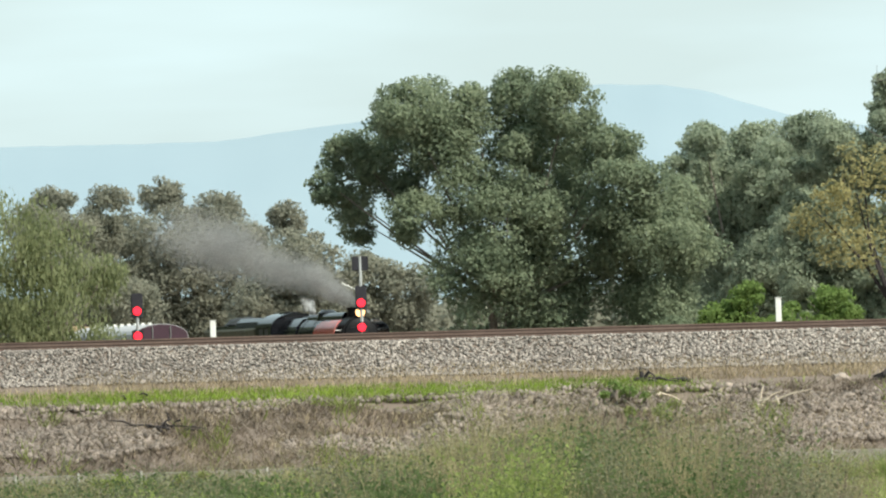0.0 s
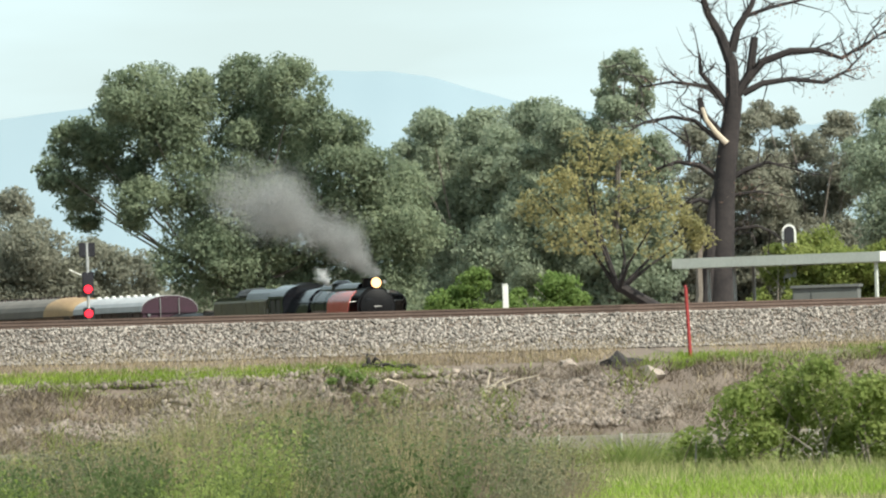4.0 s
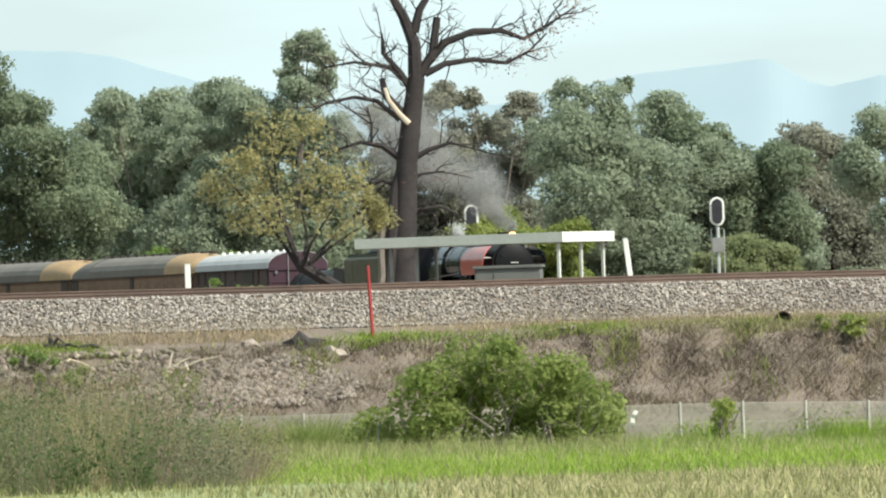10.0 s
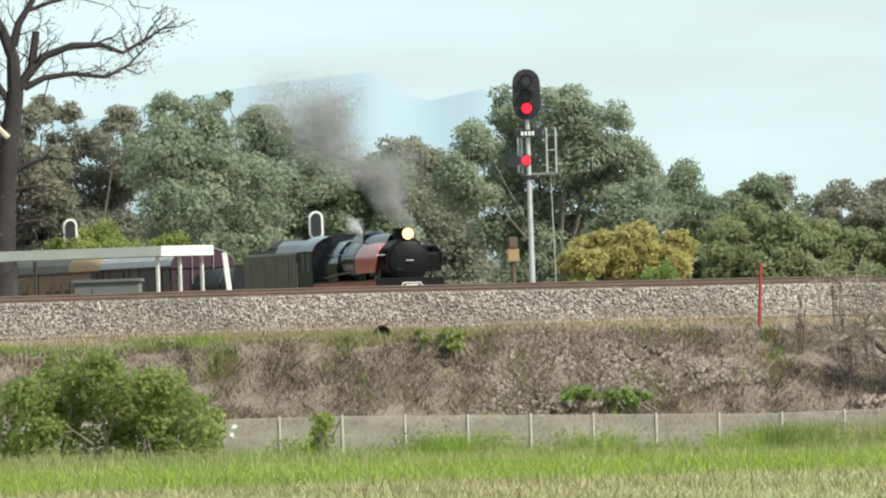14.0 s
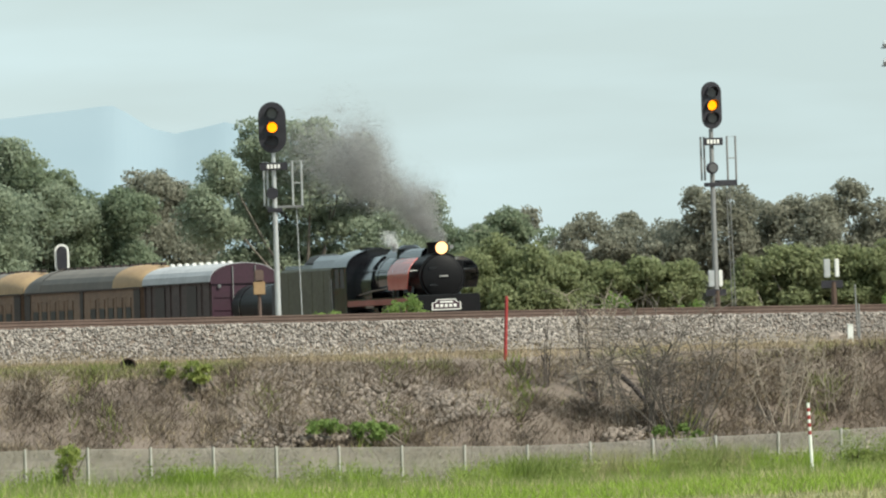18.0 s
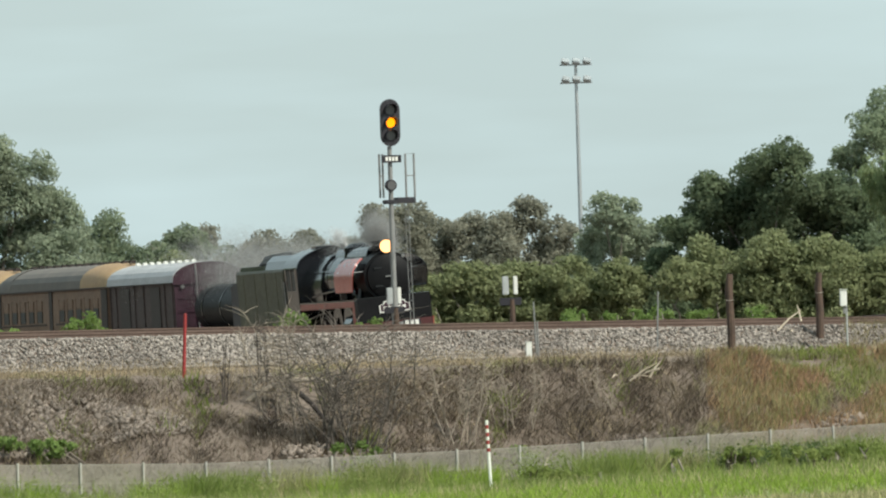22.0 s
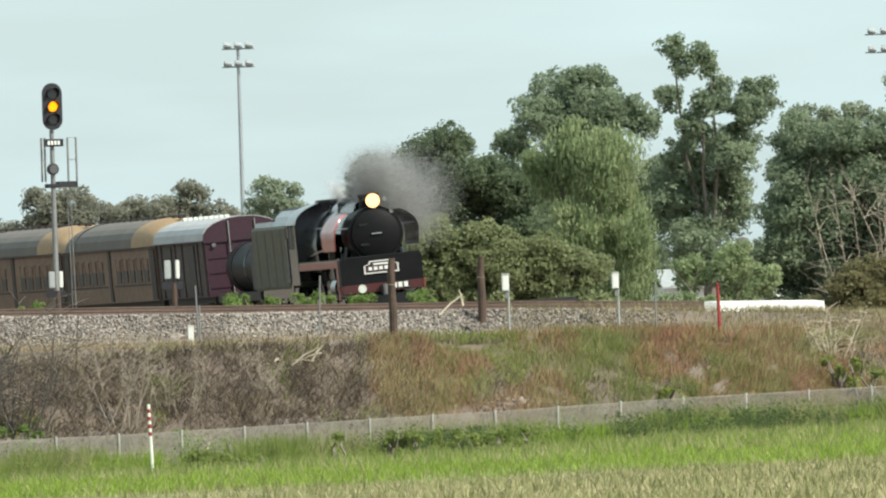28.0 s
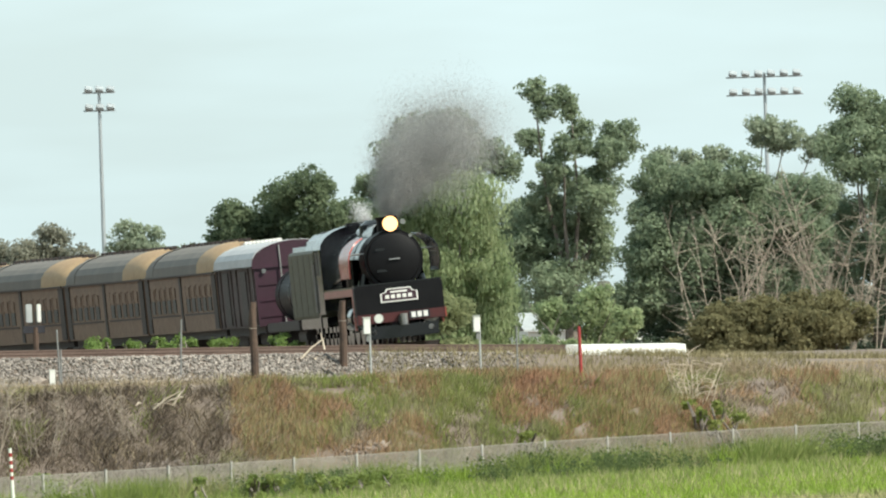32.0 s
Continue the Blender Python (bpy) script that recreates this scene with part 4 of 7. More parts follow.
def timber_post(root, h):
    rng = np.random.default_rng(int(h * 100))
    bm = tube([(0, 0, -0.5), (0.02, 0, h * 0.4), (-0.01, 0.01, h * 0.8), (0.01, 0, h)], [0.13, 0.12, 0.115, 0.09], 9)
    for v in bm.verts:
        v.co.x += rng.normal() * 0.012
        v.co.z += rng.normal() * 0.02
    part("post", bm, old_timber, root)
    part("wire_staple", tube([(-0.12, -0.1, h * 0.7), (0.12, -0.1, h * 0.7)], 0.008, 5), wire, root)


def box_on_post(root, h):
    part("post", tube([(0.09, 0, -0.4), (0.09, 0, h * 0.8)], 0.03, 8), galvanised, root)
    part("case", box(-0.11, 0.11, -0.09, 0.1, h * 0.74, h, 0.02), white_paint, root)
    part("lid", box(-0.13, 0.13, -0.11, 0.12, h, h + 0.03, 0.01), cream_paint, root)
    part("bracket", box(-0.02, 0.1, -0.03, 0.03, h * 0.62, h * 0.74), grey_steel, root)
    # near-black panel on the right side of the case
    part("dark_side", box(0.112, 0.118, -0.07, 0.08, h * 0.76, h * 0.97), signal_black, root)


def twin_boxes(root, h):
    part("post", tube([(0.0, 0, -0.4), (0.0, 0, h * 0.7)], 0.09, 8), old_timber, root)
    for u, w, m in ((-0.2, 0.1, galvanised), (0.12, 0.065, white_paint)):
        part("case", box(u - w, u + w, -0.1, 0.12, h * 0.76, h, 0.02), m, root)
    part("cross_arm", box(-0.4, 0.3, -0.05, 0.05, h * 0.62, h * 0.72, 0.01), signal_black, root)


def thin_post(root, h):
    part("post", tube([(0, 0, -0.3), (0.01, 0, h)], [0.03, 0.025], 7), grey_steel, root)


def banded_marker(root, h):
    part("post", tube([(0, 0, -0.3), (0, 0, h)], 0.045, 8), white_paint, root)
    for k in range(4):
        part("red_band", tube([(0, 0, h - 0.25 - k * 0.22), (0, 0, h - 0.14 - k * 0.22)], 0.048, 8), red_paint, root)


W_POST = "white painted concrete marker post beside the track"
post_thing("marker_post", -7.20, 635.2, 4.3, 5.71, 0, white_post, W_POST, "post", "white marker posts")
post_thing("marker_post", 10.40, 640.1, 4.3, 5.88, 0, white_post, W_POST, "post", "white marker posts")
post_thing("leaning_post", 26.96, 709.1, 4.2, 6.78, -6, white_post, "white painted post leaning over beside the shelter", "post")
R_POST = "dark red steel picket at the foot of the ballast"
post_thing("red_picket", 15.54, 617.4, 3.35, 5.48, -2.2, picket, R_POST, "picket", "red pickets")
post_thing("red_picket", 40.07, 629.43, 3.34, 5.29, 3, picket, R_POST, "picket", "red pickets")
post_thing("red_picket", 69.45, 651.41, 3.2, 5.0, -1, picket, R_POST, "picket", "red pickets")
T_POST = "weathered dark timber fence post on the embankment"
post_thing("timber_post", 57.9, 639.48, 3.31, 6.08, 0, timber_post, T_POST, "post", "timber posts")
post_thing("timber_post", 61.24, 645.3, 3.97, 6.06, 1, timber_post, T_POST, "post", "timber posts")
B_POST = "small white equipment box on a steel post"
post_thing("box_on_post", 61.86, 643.53, 3.53, 5.48, 0, box_on_post, B_POST, "equipment box", "white boxes on posts")
post_thing("box_on_post", 65.78, 647.87, 3.55, 5.45, 0, box_on_post, B_POST, "equipment box", "white boxes on posts")
post_thing("twin_boxes_on_post", 52.55, 658.0, 3.9, 6.37, 0, twin_boxes, "two white equipment boxes on a dark timber post", "equipment box", "white boxes on posts")
post_thing("twin_boxes_on_post", 52.18, 703.6, 4.1, 6.45, 0, twin_boxes, "two white equipment boxes on a dark timber post", "equipment box", "white boxes on posts")
post_thing("thin_post", 51.64, 637.71, 3.68, 5.40, -2, thin_post, "thin dark steel post on the bank", "post")
post_thing("thin_post", 67.11, 648.54, 3.46, 5.11, 0, thin_post, "thin dark steel post on the bank", "post")
post_thing("banded_marker", 45.98, 585.5, -0.3, 1.73, -2, banded_marker, "white marker post with red bands by the fence", "post")


def floodlight_mast(x, y, top, arms, half, label):
    """Tall steel mast with rows of floodlights."""
    root = thing("floodlight_mast", pose(x, y, 4.1), label, "floodlight mast", "sports ground floodlights")
    H = top - 4.1
    part("mast", tube([(0, 0, 0), (0, 0, H)], [0.24, 0.12], 12), floodlight_metal, root, smooth=True)
    for k, z in enumerate((H - 0.3, H - 1.75)):
        part("cross_arm", box(-half, half, -0.07, 0.07, z - 0.09, z + 0.03), floodlight_metal, root)
        for i in range(arms):
            u = -half + (i + 0.5) * 2 * half / arms
            lamp = box(-0.32, 0.32, -0.28, 0.28, -0.16, 0.16, 0.05)
            lamp.transform(pose(u, -0.3, z + 0.25, 35, 12, 0))
            part("floodlight", lamp, floodlight_metal, root)
            part("bracket", tube([(u, 0, z), (u, -0.28, z + 0.2)], 0.03, 5), floodlight_metal, root)


floodlight_mast(137.07, 1644.3, 30.9, 3, 1.3, "tall pale steel floodlight mast with six lamps")
floodlight_mast(190.33, 1639.0, 30.4, 6, 3.1, "tall steel floodlight mast with two long rows of lamps")


def dead_tree():
    """Leafless tree: thick leaning trunk, broken limb, long bare branches with fine twigs."""
    root = thing("dead_tree", pose(22.90, 857.7, 4.2), "tall leafless dead tree with broken pale limb", "tree")
    rng = np.random.default_rng(77)
    S = 0.0236   # metres a step of the grid on which the branches are set out
    def g(x, y, depth=0.0):
        return Vector(((x - 885 + 0.033 * (520 - y)) * S, depth, (520 - y) * S + 2.0))
    trunk = bmesh.new()
    tube([Vector((-0.1, 0, -0.4)), g(885, 520), g(890, 400), g(893, 300), g(900, 230), g(910, 150)], [0.75, 0.62, 0.5, 0.46, 0.43, 0.36], 12, trunk)
    part("trunk", trunk, bark_dead, root, smooth=True)
    part("side_trunk", tube([Vector((-0.9, -0.2, -0.4)), g(862, 520, -0.2), g(868, 420, -0.2), g(872, 350, -0.1), g(886, 290)], [0.42, 0.36, 0.3, 0.24, 0.15], 9), bark_dead, root, smooth=True)
    part("side_trunk", tube([Vector((-1.3, -0.3, -0.4)), g(850, 500, -0.3), g(846, 440, -0.3), g(856, 380, -0.2)], [0.24, 0.2, 0.14, 0.08], 7), bark, root, smooth=True)
    limbs = []
    def limb(points, r0, r1, mat=bark_dead, seg=7):
        pts = [g(*p) for p in points]
        n = len(pts)
        part("limb", tube(pts, [r0 + (r1 - r0) * k / (n - 1) for k in range(n)], seg), mat, root, smooth=True)
        if mat == bark_dead:
            limbs.append(pts)
    limb([(908, 160), (905, 90), (885, 40), (862, 0), (845, -60)], 0.34, 0.1)
    limb([(905, 70), (915, 30), (940, -10), (960, -70)], 0.22, 0.07)
    limb([(925, 10), (970, -5), (1040, -20), (1100, -30)], 0.1, 0.03)
    limb([(912, 150), (938, 110), (946, 45)], 0.24, 0.16)
    limb([(925, 130), (960, 90), (1010, 72), (1060, 72), (1100, 88), (1150, 60), (1190, 35)], 0.2, 0.03)
    limb([(925, 145), (960, 128), (1010, 122), (1070, 130), (1110, 110), (1140, 80)], 0.16, 0.03)
    limb([(905, 180), (880, 140), (850, 105), (848, 70)], 0.18, 0.05)
    limb([(895, 160), (860, 130), (800, 120), (740, 128)], 0.12, 0.03)
    limb([(900, 235), (880, 210), (855, 180), (848, 150)], 0.26, 0.12)
    limb([(896, 232, -0.5), (878, 214, -0.55), (860, 190, -0.5), (853, 168, -0.4)], 0.13, 0.08, bare_wood)
    limb([(880, 225), (840, 190), (800, 182), (750, 190), (715, 210)], 0.12, 0.03)
    limb([(890, 300), (850, 270), (810, 262), (765, 275)], 0.18, 0.04)
    limb([(830, 265), (830, 230), (822, 200)], 0.07, 0.03)
    limb([(895, 300), (930, 280), (970, 268), (1010, 280)], 0.15, 0.03)
    limb([(890, 400), (915, 385), (950, 380), (985, 395)], 0.12, 0.03)
    limb([(885, 345), (850, 330), (805, 345), (770, 335), (735, 350)], 0.14, 0.03)
    limb([(893, 330), (920, 322), (960, 318)], 0.1, 0.03)
    # side branches off every limb, each with its own fine twigs
    branch, fine = bmesh.new(), bmesh.new()
    for pts in limbs:
        for p, q in zip(pts, pts[1:]):
            run = (q - p).length
            for k in range(max(1, int(run / 0.34))):
                foot = p.lerp(q, rng.random())
                way = (q - p).normalized() * 0.7 + Vector((rng.normal() * 0.6, rng.normal() * 0.6, rng.normal() * 0.5 + 0.25))
                way.normalize()
                size = rng.uniform(0.6, 1.9)
                bend = Vector((rng.normal() * 0.16, rng.normal() * 0.16, rng.normal() * 0.16)) * size
                a, b, c = foot, foot + way * size * 0.5 + bend, foot + way * size + bend * 0.3
                tube([a, b, c], [0.045, 0.028, 0.013], 4, branch, caps=False)
                for n in range(6):
                    u = rng.uniform(0.25, 1.0)
                    f = a.lerp(b, u * 2) if u < 0.5 else b.lerp(c, u * 2 - 1)
                    e = f + (way * 0.5 + Vector((rng.normal(), rng.normal(), rng.normal() + 0.15)) * 0.55) * rng.uniform(0.25, 0.75)
                    tube([f, f.lerp(e, 0.5) + Vector((rng.normal(), 0, rng.normal())) * 0.05, e], [0.017, 0.013, 0.008], 3, fine, caps=False)
    tagged(part("branchwork", branch, bark_dead, root), kind="stuff")
    tagged(part("twig_growth", fine, twig_dark, root), kind="stuff")
    # a few withered leaves left on the ends of the long limbs
    n = 900
    spots = [limbs[k][-1 - int(rng.integers(0, 3))] for k in rng.choice([2, 4, 4, 4, 5, 5, 7, 10, 15], n)]
    p = np.array([tuple(q) for q in spots]) + rng.normal(size=(n, 3)) * (0.5, 0.35, 0.28)
    v, w = rng.normal(size=(n, 3)) * 0.045, rng.normal(size=(n, 3)) * 0.045
    ob = new("withered_leaves", numpy_mesh("withered_leaves", np.stack([p - v, p + w, p + v], 1).reshape(-1, 3), np.arange(3 * n).reshape(-1, 3), dead_leaf))
    ob.parent = root
    tagged(ob, "withered reddish leaves on the twigs", kind="stuff")


dead_tree()


def leafy_bush(name, x, y, z, lobes, mat, leaf, density, label):
    return tree(name, x, y, z, lobes, mat, label, "shrub", 0, leaf, density)


# the big bush by the fence
leafy_bush("bush", 17.60, 578.8, -0.2, [(-2.9, 0.8, 0.9), (-1.7, 1.6, 1.2), (-0.5, 2.2, 1.2), (0.7, 2.5, 1.1), (1.9, 2.0, 1.2), (3.0, 1.4, 1.1), (0.3, 1.2, 1.4), (-1.4, 0.7, 1.1), (1.8, 0.8, 1.2), (3.4, 0.7, 0.8)], leaf_bush, 0.095, 0.21, "large green leafy bush growing through the wire fence")

# ---- trees and shrubs ----
tree("big_tree", 3.6, 1122.0, 4.2, [(-5.4, 15.8, 2.2), (-2.9, 15.6, 2.3), (0.8, 16.2, 2.2), (3.6, 15.8, 2.3), (-8.5, 13.4, 1.7), (-10.0, 11.8, 1.2), (-6.1, 13.1, 2.8), (-1.4, 12.9, 3.7), (2.6, 13.1, 3.4), (5.7, 13.3, 2.0), (6.2, 11.1, 2.5), (-0.0, 9.5, 4.0), (3.1, 8.7, 4.0), (7.1, 8.3, 3.4), (9.3, 10.4, 1.9), (9.8, 7.9, 2.0), (7.9, 5.5, 3.1), (-1.7, 6.4, 2.8), (1.7, 5.4, 3.1), (-8.6, 10.8, 1.4), (-8.1, 9.6, 1.1), (-4.9, 9.9, 1.9)],
     leaf_dark, "broad dark green tree with dense clumped foliage beside railway", "tree", 4)
tree("willow_tree", -16.1, 857.8, 4.2, [(-2.2, 6.8, 2.6), (-0.3, 6.3, 1.9), (-1.1, 3.9, 2.4), (1.4, 5.0, 1.2), (2.2, 5.5, 0.8)],
     leaf_olive, "drooping yellow-green tree standing beside the railway line", "tree", 1, None, 0.2)
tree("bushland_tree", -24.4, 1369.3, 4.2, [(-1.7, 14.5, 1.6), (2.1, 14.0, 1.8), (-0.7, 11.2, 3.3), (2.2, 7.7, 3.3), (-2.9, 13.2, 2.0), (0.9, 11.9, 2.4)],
     leaf_hazy_brown, "haze-coloured brown-green bushland tree far behind the line", "tree", 1)
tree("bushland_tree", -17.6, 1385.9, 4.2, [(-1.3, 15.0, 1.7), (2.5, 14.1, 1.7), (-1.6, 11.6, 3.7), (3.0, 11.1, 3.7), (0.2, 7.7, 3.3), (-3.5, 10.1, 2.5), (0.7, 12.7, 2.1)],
     leaf_hazy_brown, "haze-coloured brown-green bushland tree far behind the line", "tree", 1)
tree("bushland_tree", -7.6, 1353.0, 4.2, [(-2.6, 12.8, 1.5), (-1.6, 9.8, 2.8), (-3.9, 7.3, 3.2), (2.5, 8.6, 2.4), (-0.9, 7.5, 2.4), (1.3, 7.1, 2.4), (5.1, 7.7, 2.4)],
     leaf_hazy_brown, "haze-coloured brown-green bushland tree far behind the line", "tree", 1)
tree("gum_tree", 18.3, 1286.9, 4.2, [(-1.9, 16.0, 1.5), (-0.9, 14.4, 2.5), (1.9, 15.3, 2.1), (2.9, 12.5, 3.8), (0.0, 10.8, 3.4), (-2.0, 13.3, 1.9)],
     leaf_grey_green, "tall grey-green gum tree with rounded crown", "tree", 1)
tree("gum_tree", 22.7, 1253.8, 4.2, [(0.2, 15.8, 1.9), (1.5, 13.7, 2.6), (-0.7, 8.6, 4.1), (2.1, 10.2, 3.0), (0.1, 12.0, 3.0), (-3.2, 7.6, 2.6)],
     leaf_grey_green, "tall grey-green gum tree with rounded crown", "tree", 1)
tree("shrub", 15.1, 1055.9, 4.2, [(0.4, 4.6, 1.0), (-0.4, 4.0, 0.7)],
     leaf_bright, "bright green leafy shrub", "shrub", 0)
tree("shrub", 19.5, 1055.8, 4.2, [(0.4, 4.1, 1.2), (1.3, 3.7, 0.7), (-1.7, 3.8, 0.6)],
     leaf_bright, "bright green leafy shrub", "shrub", 0)
tree("gum_tree", 25.4, 1187.7, 4.2, [(1.3, 17.9, 1.2), (0.5, 17.6, 0.9), (2.2, 17.3, 0.9), (0.4, 16.2, 1.2), (2.0, 15.8, 1.1), (0.7, 14.5, 1.8), (-0.6, 13.9, 1.4), (-3.9, 15.0, 1.6), (-2.6, 14.0, 1.8)],
     leaf_grey_green, "tall thin-crowned gum tree behind the yellow tree", "tree", 1)
tree("gum_tree", 18.9, 1253.9, 4.2, [(-2.8, 15.5, 1.5), (0.3, 15.4, 1.7), (-1.9, 12.7, 3.0), (1.6, 13.3, 2.6), (-4.3, 13.8, 1.3), (0.8, 10.2, 3.4), (-2.7, 8.9, 3.4), (3.5, 9.4, 3.4), (0.7, 6.8, 3.0), (4.8, 7.0, 3.0)],
     leaf_grey_green, "tall grey-green gum tree with rounded crown", "tree", 1)
tree("gum_tree", 34.8, 1286.5, 4.2, [(0.5, 13.6, 2.1), (-1.4, 11.2, 2.5), (2.2, 11.1, 2.5), (-0.4, 8.0, 2.9), (-3.2, 7.7, 2.5), (2.4, 7.9, 2.3), (-3.8, 13.7, 1.5), (-1.9, 14.9, 1.1), (1.6, 15.3, 1.3), (4.0, 11.0, 1.9)],
     leaf_hazy_brown, "haze-coloured brown-green gum tree behind the dead trunk", "tree", 1)
tree("yellow_tree", 16.9, 775.3, 4.2, [(-1.0, 7.5, 1.2), (0.1, 7.6, 1.1), (-2.9, 5.6, 1.0), (-2.1, 4.7, 1.1), (3.2, 4.1, 0.7), (0.9, 5.9, 1.2), (-1.2, 6.0, 1.2), (2.2, 5.4, 1.0), (0.0, 4.7, 1.3), (-2.2, 6.5, 0.7), (1.3, 4.2, 1.1), (-1.1, 4.3, 1.0), (2.8, 4.6, 0.6)],
     leaf_autumn, "half-bare tree with yellowing autumn leaves beside the line", "tree", 3)
tree("gum_tree", 42.2, 1154.2, 4.2, [(-1.6, 14.0, 1.4), (0.3, 13.5, 1.6), (0.6, 10.9, 2.7), (2.1, 9.0, 3.1), (-1.1, 8.1, 2.7), (-2.3, 11.3, 2.4), (2.9, 6.1, 2.7), (-0.9, 5.5, 2.1)],
     leaf_grey_green, "broad olive-green gum tree with layered crown", "tree", 1)
tree("gum_tree", 40.1, 1286.4, 4.2, [(2.0, 15.2, 1.4), (0.5, 14.1, 1.5), (0.8, 10.9, 2.3), (-1.3, 13.8, 1.5), (-2.6, 16.4, 1.1), (-1.2, 16.0, 0.9), (-2.4, 12.1, 1.9), (2.6, 12.3, 2.3), (-0.7, 8.5, 2.3), (2.4, 7.7, 2.3)],
     leaf_hazy_brown, "thin haze-coloured gum tree behind the dead trunk", "tree", 1)
tree("gum_tree", 52.7, 1252.9, 4.2, [(-3.0, 14.2, 1.3), (-1.8, 13.0, 1.9), (0.2, 11.9, 1.8), (-1.2, 9.9, 3.0), (1.6, 10.4, 2.2), (2.2, 7.7, 3.0), (-1.3, 6.4, 3.0), (-5.3, 16.0, 0.6), (4.4, 11.0, 1.9), (4.2, 6.9, 2.2)],
     leaf_dark, "dark green gum tree with uneven top", "tree", 1)
tree("shrub", 32.1, 989.5, 4.2, [(-1.0, 5.1, 1.5), (-2.4, 4.6, 1.4), (0.9, 4.5, 1.4), (2.5, 4.7, 1.1)],
     leaf_yellow_green, "yellow-green shrub thicket behind the platform shelter", "shrub", 0)
tree("shrub", 44.2, 1022.0, 4.2, [(-0.1, 3.6, 1.6), (-1.5, 3.5, 1.1), (1.6, 3.7, 1.3)],
     leaf_olive, "olive flowering shrub along the railway", "shrub", 0)
tree("gum_tree", 51.4, 1252.9, 4.2, [(0.3, 12.7, 1.7), (0.9, 10.4, 2.6), (-1.7, 14.0, 1.7), (-1.8, 10.9, 3.4), (4.4, 10.3, 2.2), (2.2, 7.6, 2.6), (-1.3, 7.4, 3.0), (-4.0, 7.1, 2.6), (-4.6, 10.6, 3.0), (5.6, 7.1, 2.2)],
     leaf_grey_green, "tall grey-green gum tree with rounded crown", "tree", 1)
tree("gum_tree", 61.2, 1285.5, 4.2, [(-1.1, 12.3, 2.1), (-1.9, 10.2, 2.5), (0.6, 11.2, 1.7), (0.1, 7.7, 3.1), (2.2, 6.9, 2.3)],
     leaf_hazy_brown, "rounded haze-coloured gum tree behind the line", "tree", 1)
tree("gum_tree", 61.4, 1136.8, 4.2, [(-2.2, 13.1, 1.6), (0.6, 13.1, 1.8), (2.6, 11.8, 1.9), (-4.4, 11.3, 1.6), (-1.3, 10.7, 2.7), (1.8, 9.9, 2.7), (4.3, 9.4, 1.9), (-5.1, 9.2, 2.0), (-3.0, 7.6, 2.7), (1.1, 7.5, 3.0), (4.5, 7.3, 2.4), (-1.2, 5.3, 2.4), (2.3, 5.2, 2.0)],
     leaf_grey_green, "large spreading gum tree with several crowns", "tree", 1)
tree("gum_tree", 73.3, 1185.7, 4.2, [(-2.2, 9.0, 1.9), (-0.7, 7.3, 1.8), (1.0, 7.4, 1.4), (-1.4, 5.7, 1.9), (-3.3, 6.1, 1.8), (2.7, 8.5, 1.3), (3.9, 7.5, 1.6)],
     leaf_dark, "dark green gum tree beside a larger one", "tree", 1)
tree("shrub", 52.8, 922.5, 4.2, [(-1.4, 3.9, 1.1), (0.4, 3.8, 1.2), (2.4, 3.7, 1.0), (-0.7, 2.9, 1.0), (1.6, 2.9, 1.0), (-2.2, 3.0, 1.0)],
     leaf_ochre, "ochre seeding shrub thicket along the railway", "shrub", 0)
tree("shrub", 57.0, 889.2, 4.2, [(-0.9, 3.9, 1.7), (0.9, 3.7, 1.5), (-2.1, 2.8, 1.1), (2.0, 2.7, 1.5), (0.1, 2.3, 1.5)],
     leaf_olive, "olive green shrub thicket along the railway", "shrub", 0)
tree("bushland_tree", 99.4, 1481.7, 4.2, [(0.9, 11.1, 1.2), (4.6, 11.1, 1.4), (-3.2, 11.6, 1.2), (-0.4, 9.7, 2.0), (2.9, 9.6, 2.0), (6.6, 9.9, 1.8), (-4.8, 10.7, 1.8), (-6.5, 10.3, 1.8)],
     leaf_hazy_brown, "low haze-coloured tree line far behind the train", "tree", 1)
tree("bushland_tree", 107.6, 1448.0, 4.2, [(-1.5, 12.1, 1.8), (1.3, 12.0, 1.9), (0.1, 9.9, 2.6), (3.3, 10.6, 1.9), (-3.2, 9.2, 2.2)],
     leaf_hazy_brown, "low haze-coloured tree far behind the signal", "tree", 1)
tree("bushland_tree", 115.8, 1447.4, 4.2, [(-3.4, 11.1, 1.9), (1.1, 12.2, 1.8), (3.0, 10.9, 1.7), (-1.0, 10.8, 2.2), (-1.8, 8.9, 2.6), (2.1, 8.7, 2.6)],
     leaf_hazy_brown, "low haze-coloured tree far behind the signal", "tree", 1)
tree("bushland_tree", 120.4, 1413.9, 4.2, [(-1.1, 12.2, 1.5), (0.4, 11.8, 1.5), (-1.2, 9.9, 1.9), (1.1, 9.8, 2.1), (-2.0, 8.0, 2.1), (2.7, 10.1, 1.9)],
     leaf_grey_green, "thin pale gum tree beside the floodlight mast", "tree", 1)
tree("shrub", 64.2, 921.8, 4.2, [(-2.7, 4.0, 1.3), (-0.9, 3.5, 1.1), (0.9, 3.6, 1.1), (2.7, 3.4, 1.0)],
     leaf_olive, "olive green shrub thicket along the railway", "shrub", 0)
tree("shrub", 80.3, 986.7, 4.2, [(-5.4, 4.2, 1.2), (-3.5, 4.2, 1.4), (-1.3, 4.2, 1.4), (1.1, 4.1, 1.4), (3.6, 4.0, 1.4), (5.5, 4.1, 1.4)],
     leaf_olive, "olive green shrub thicket along the railway", "shrub", 0)
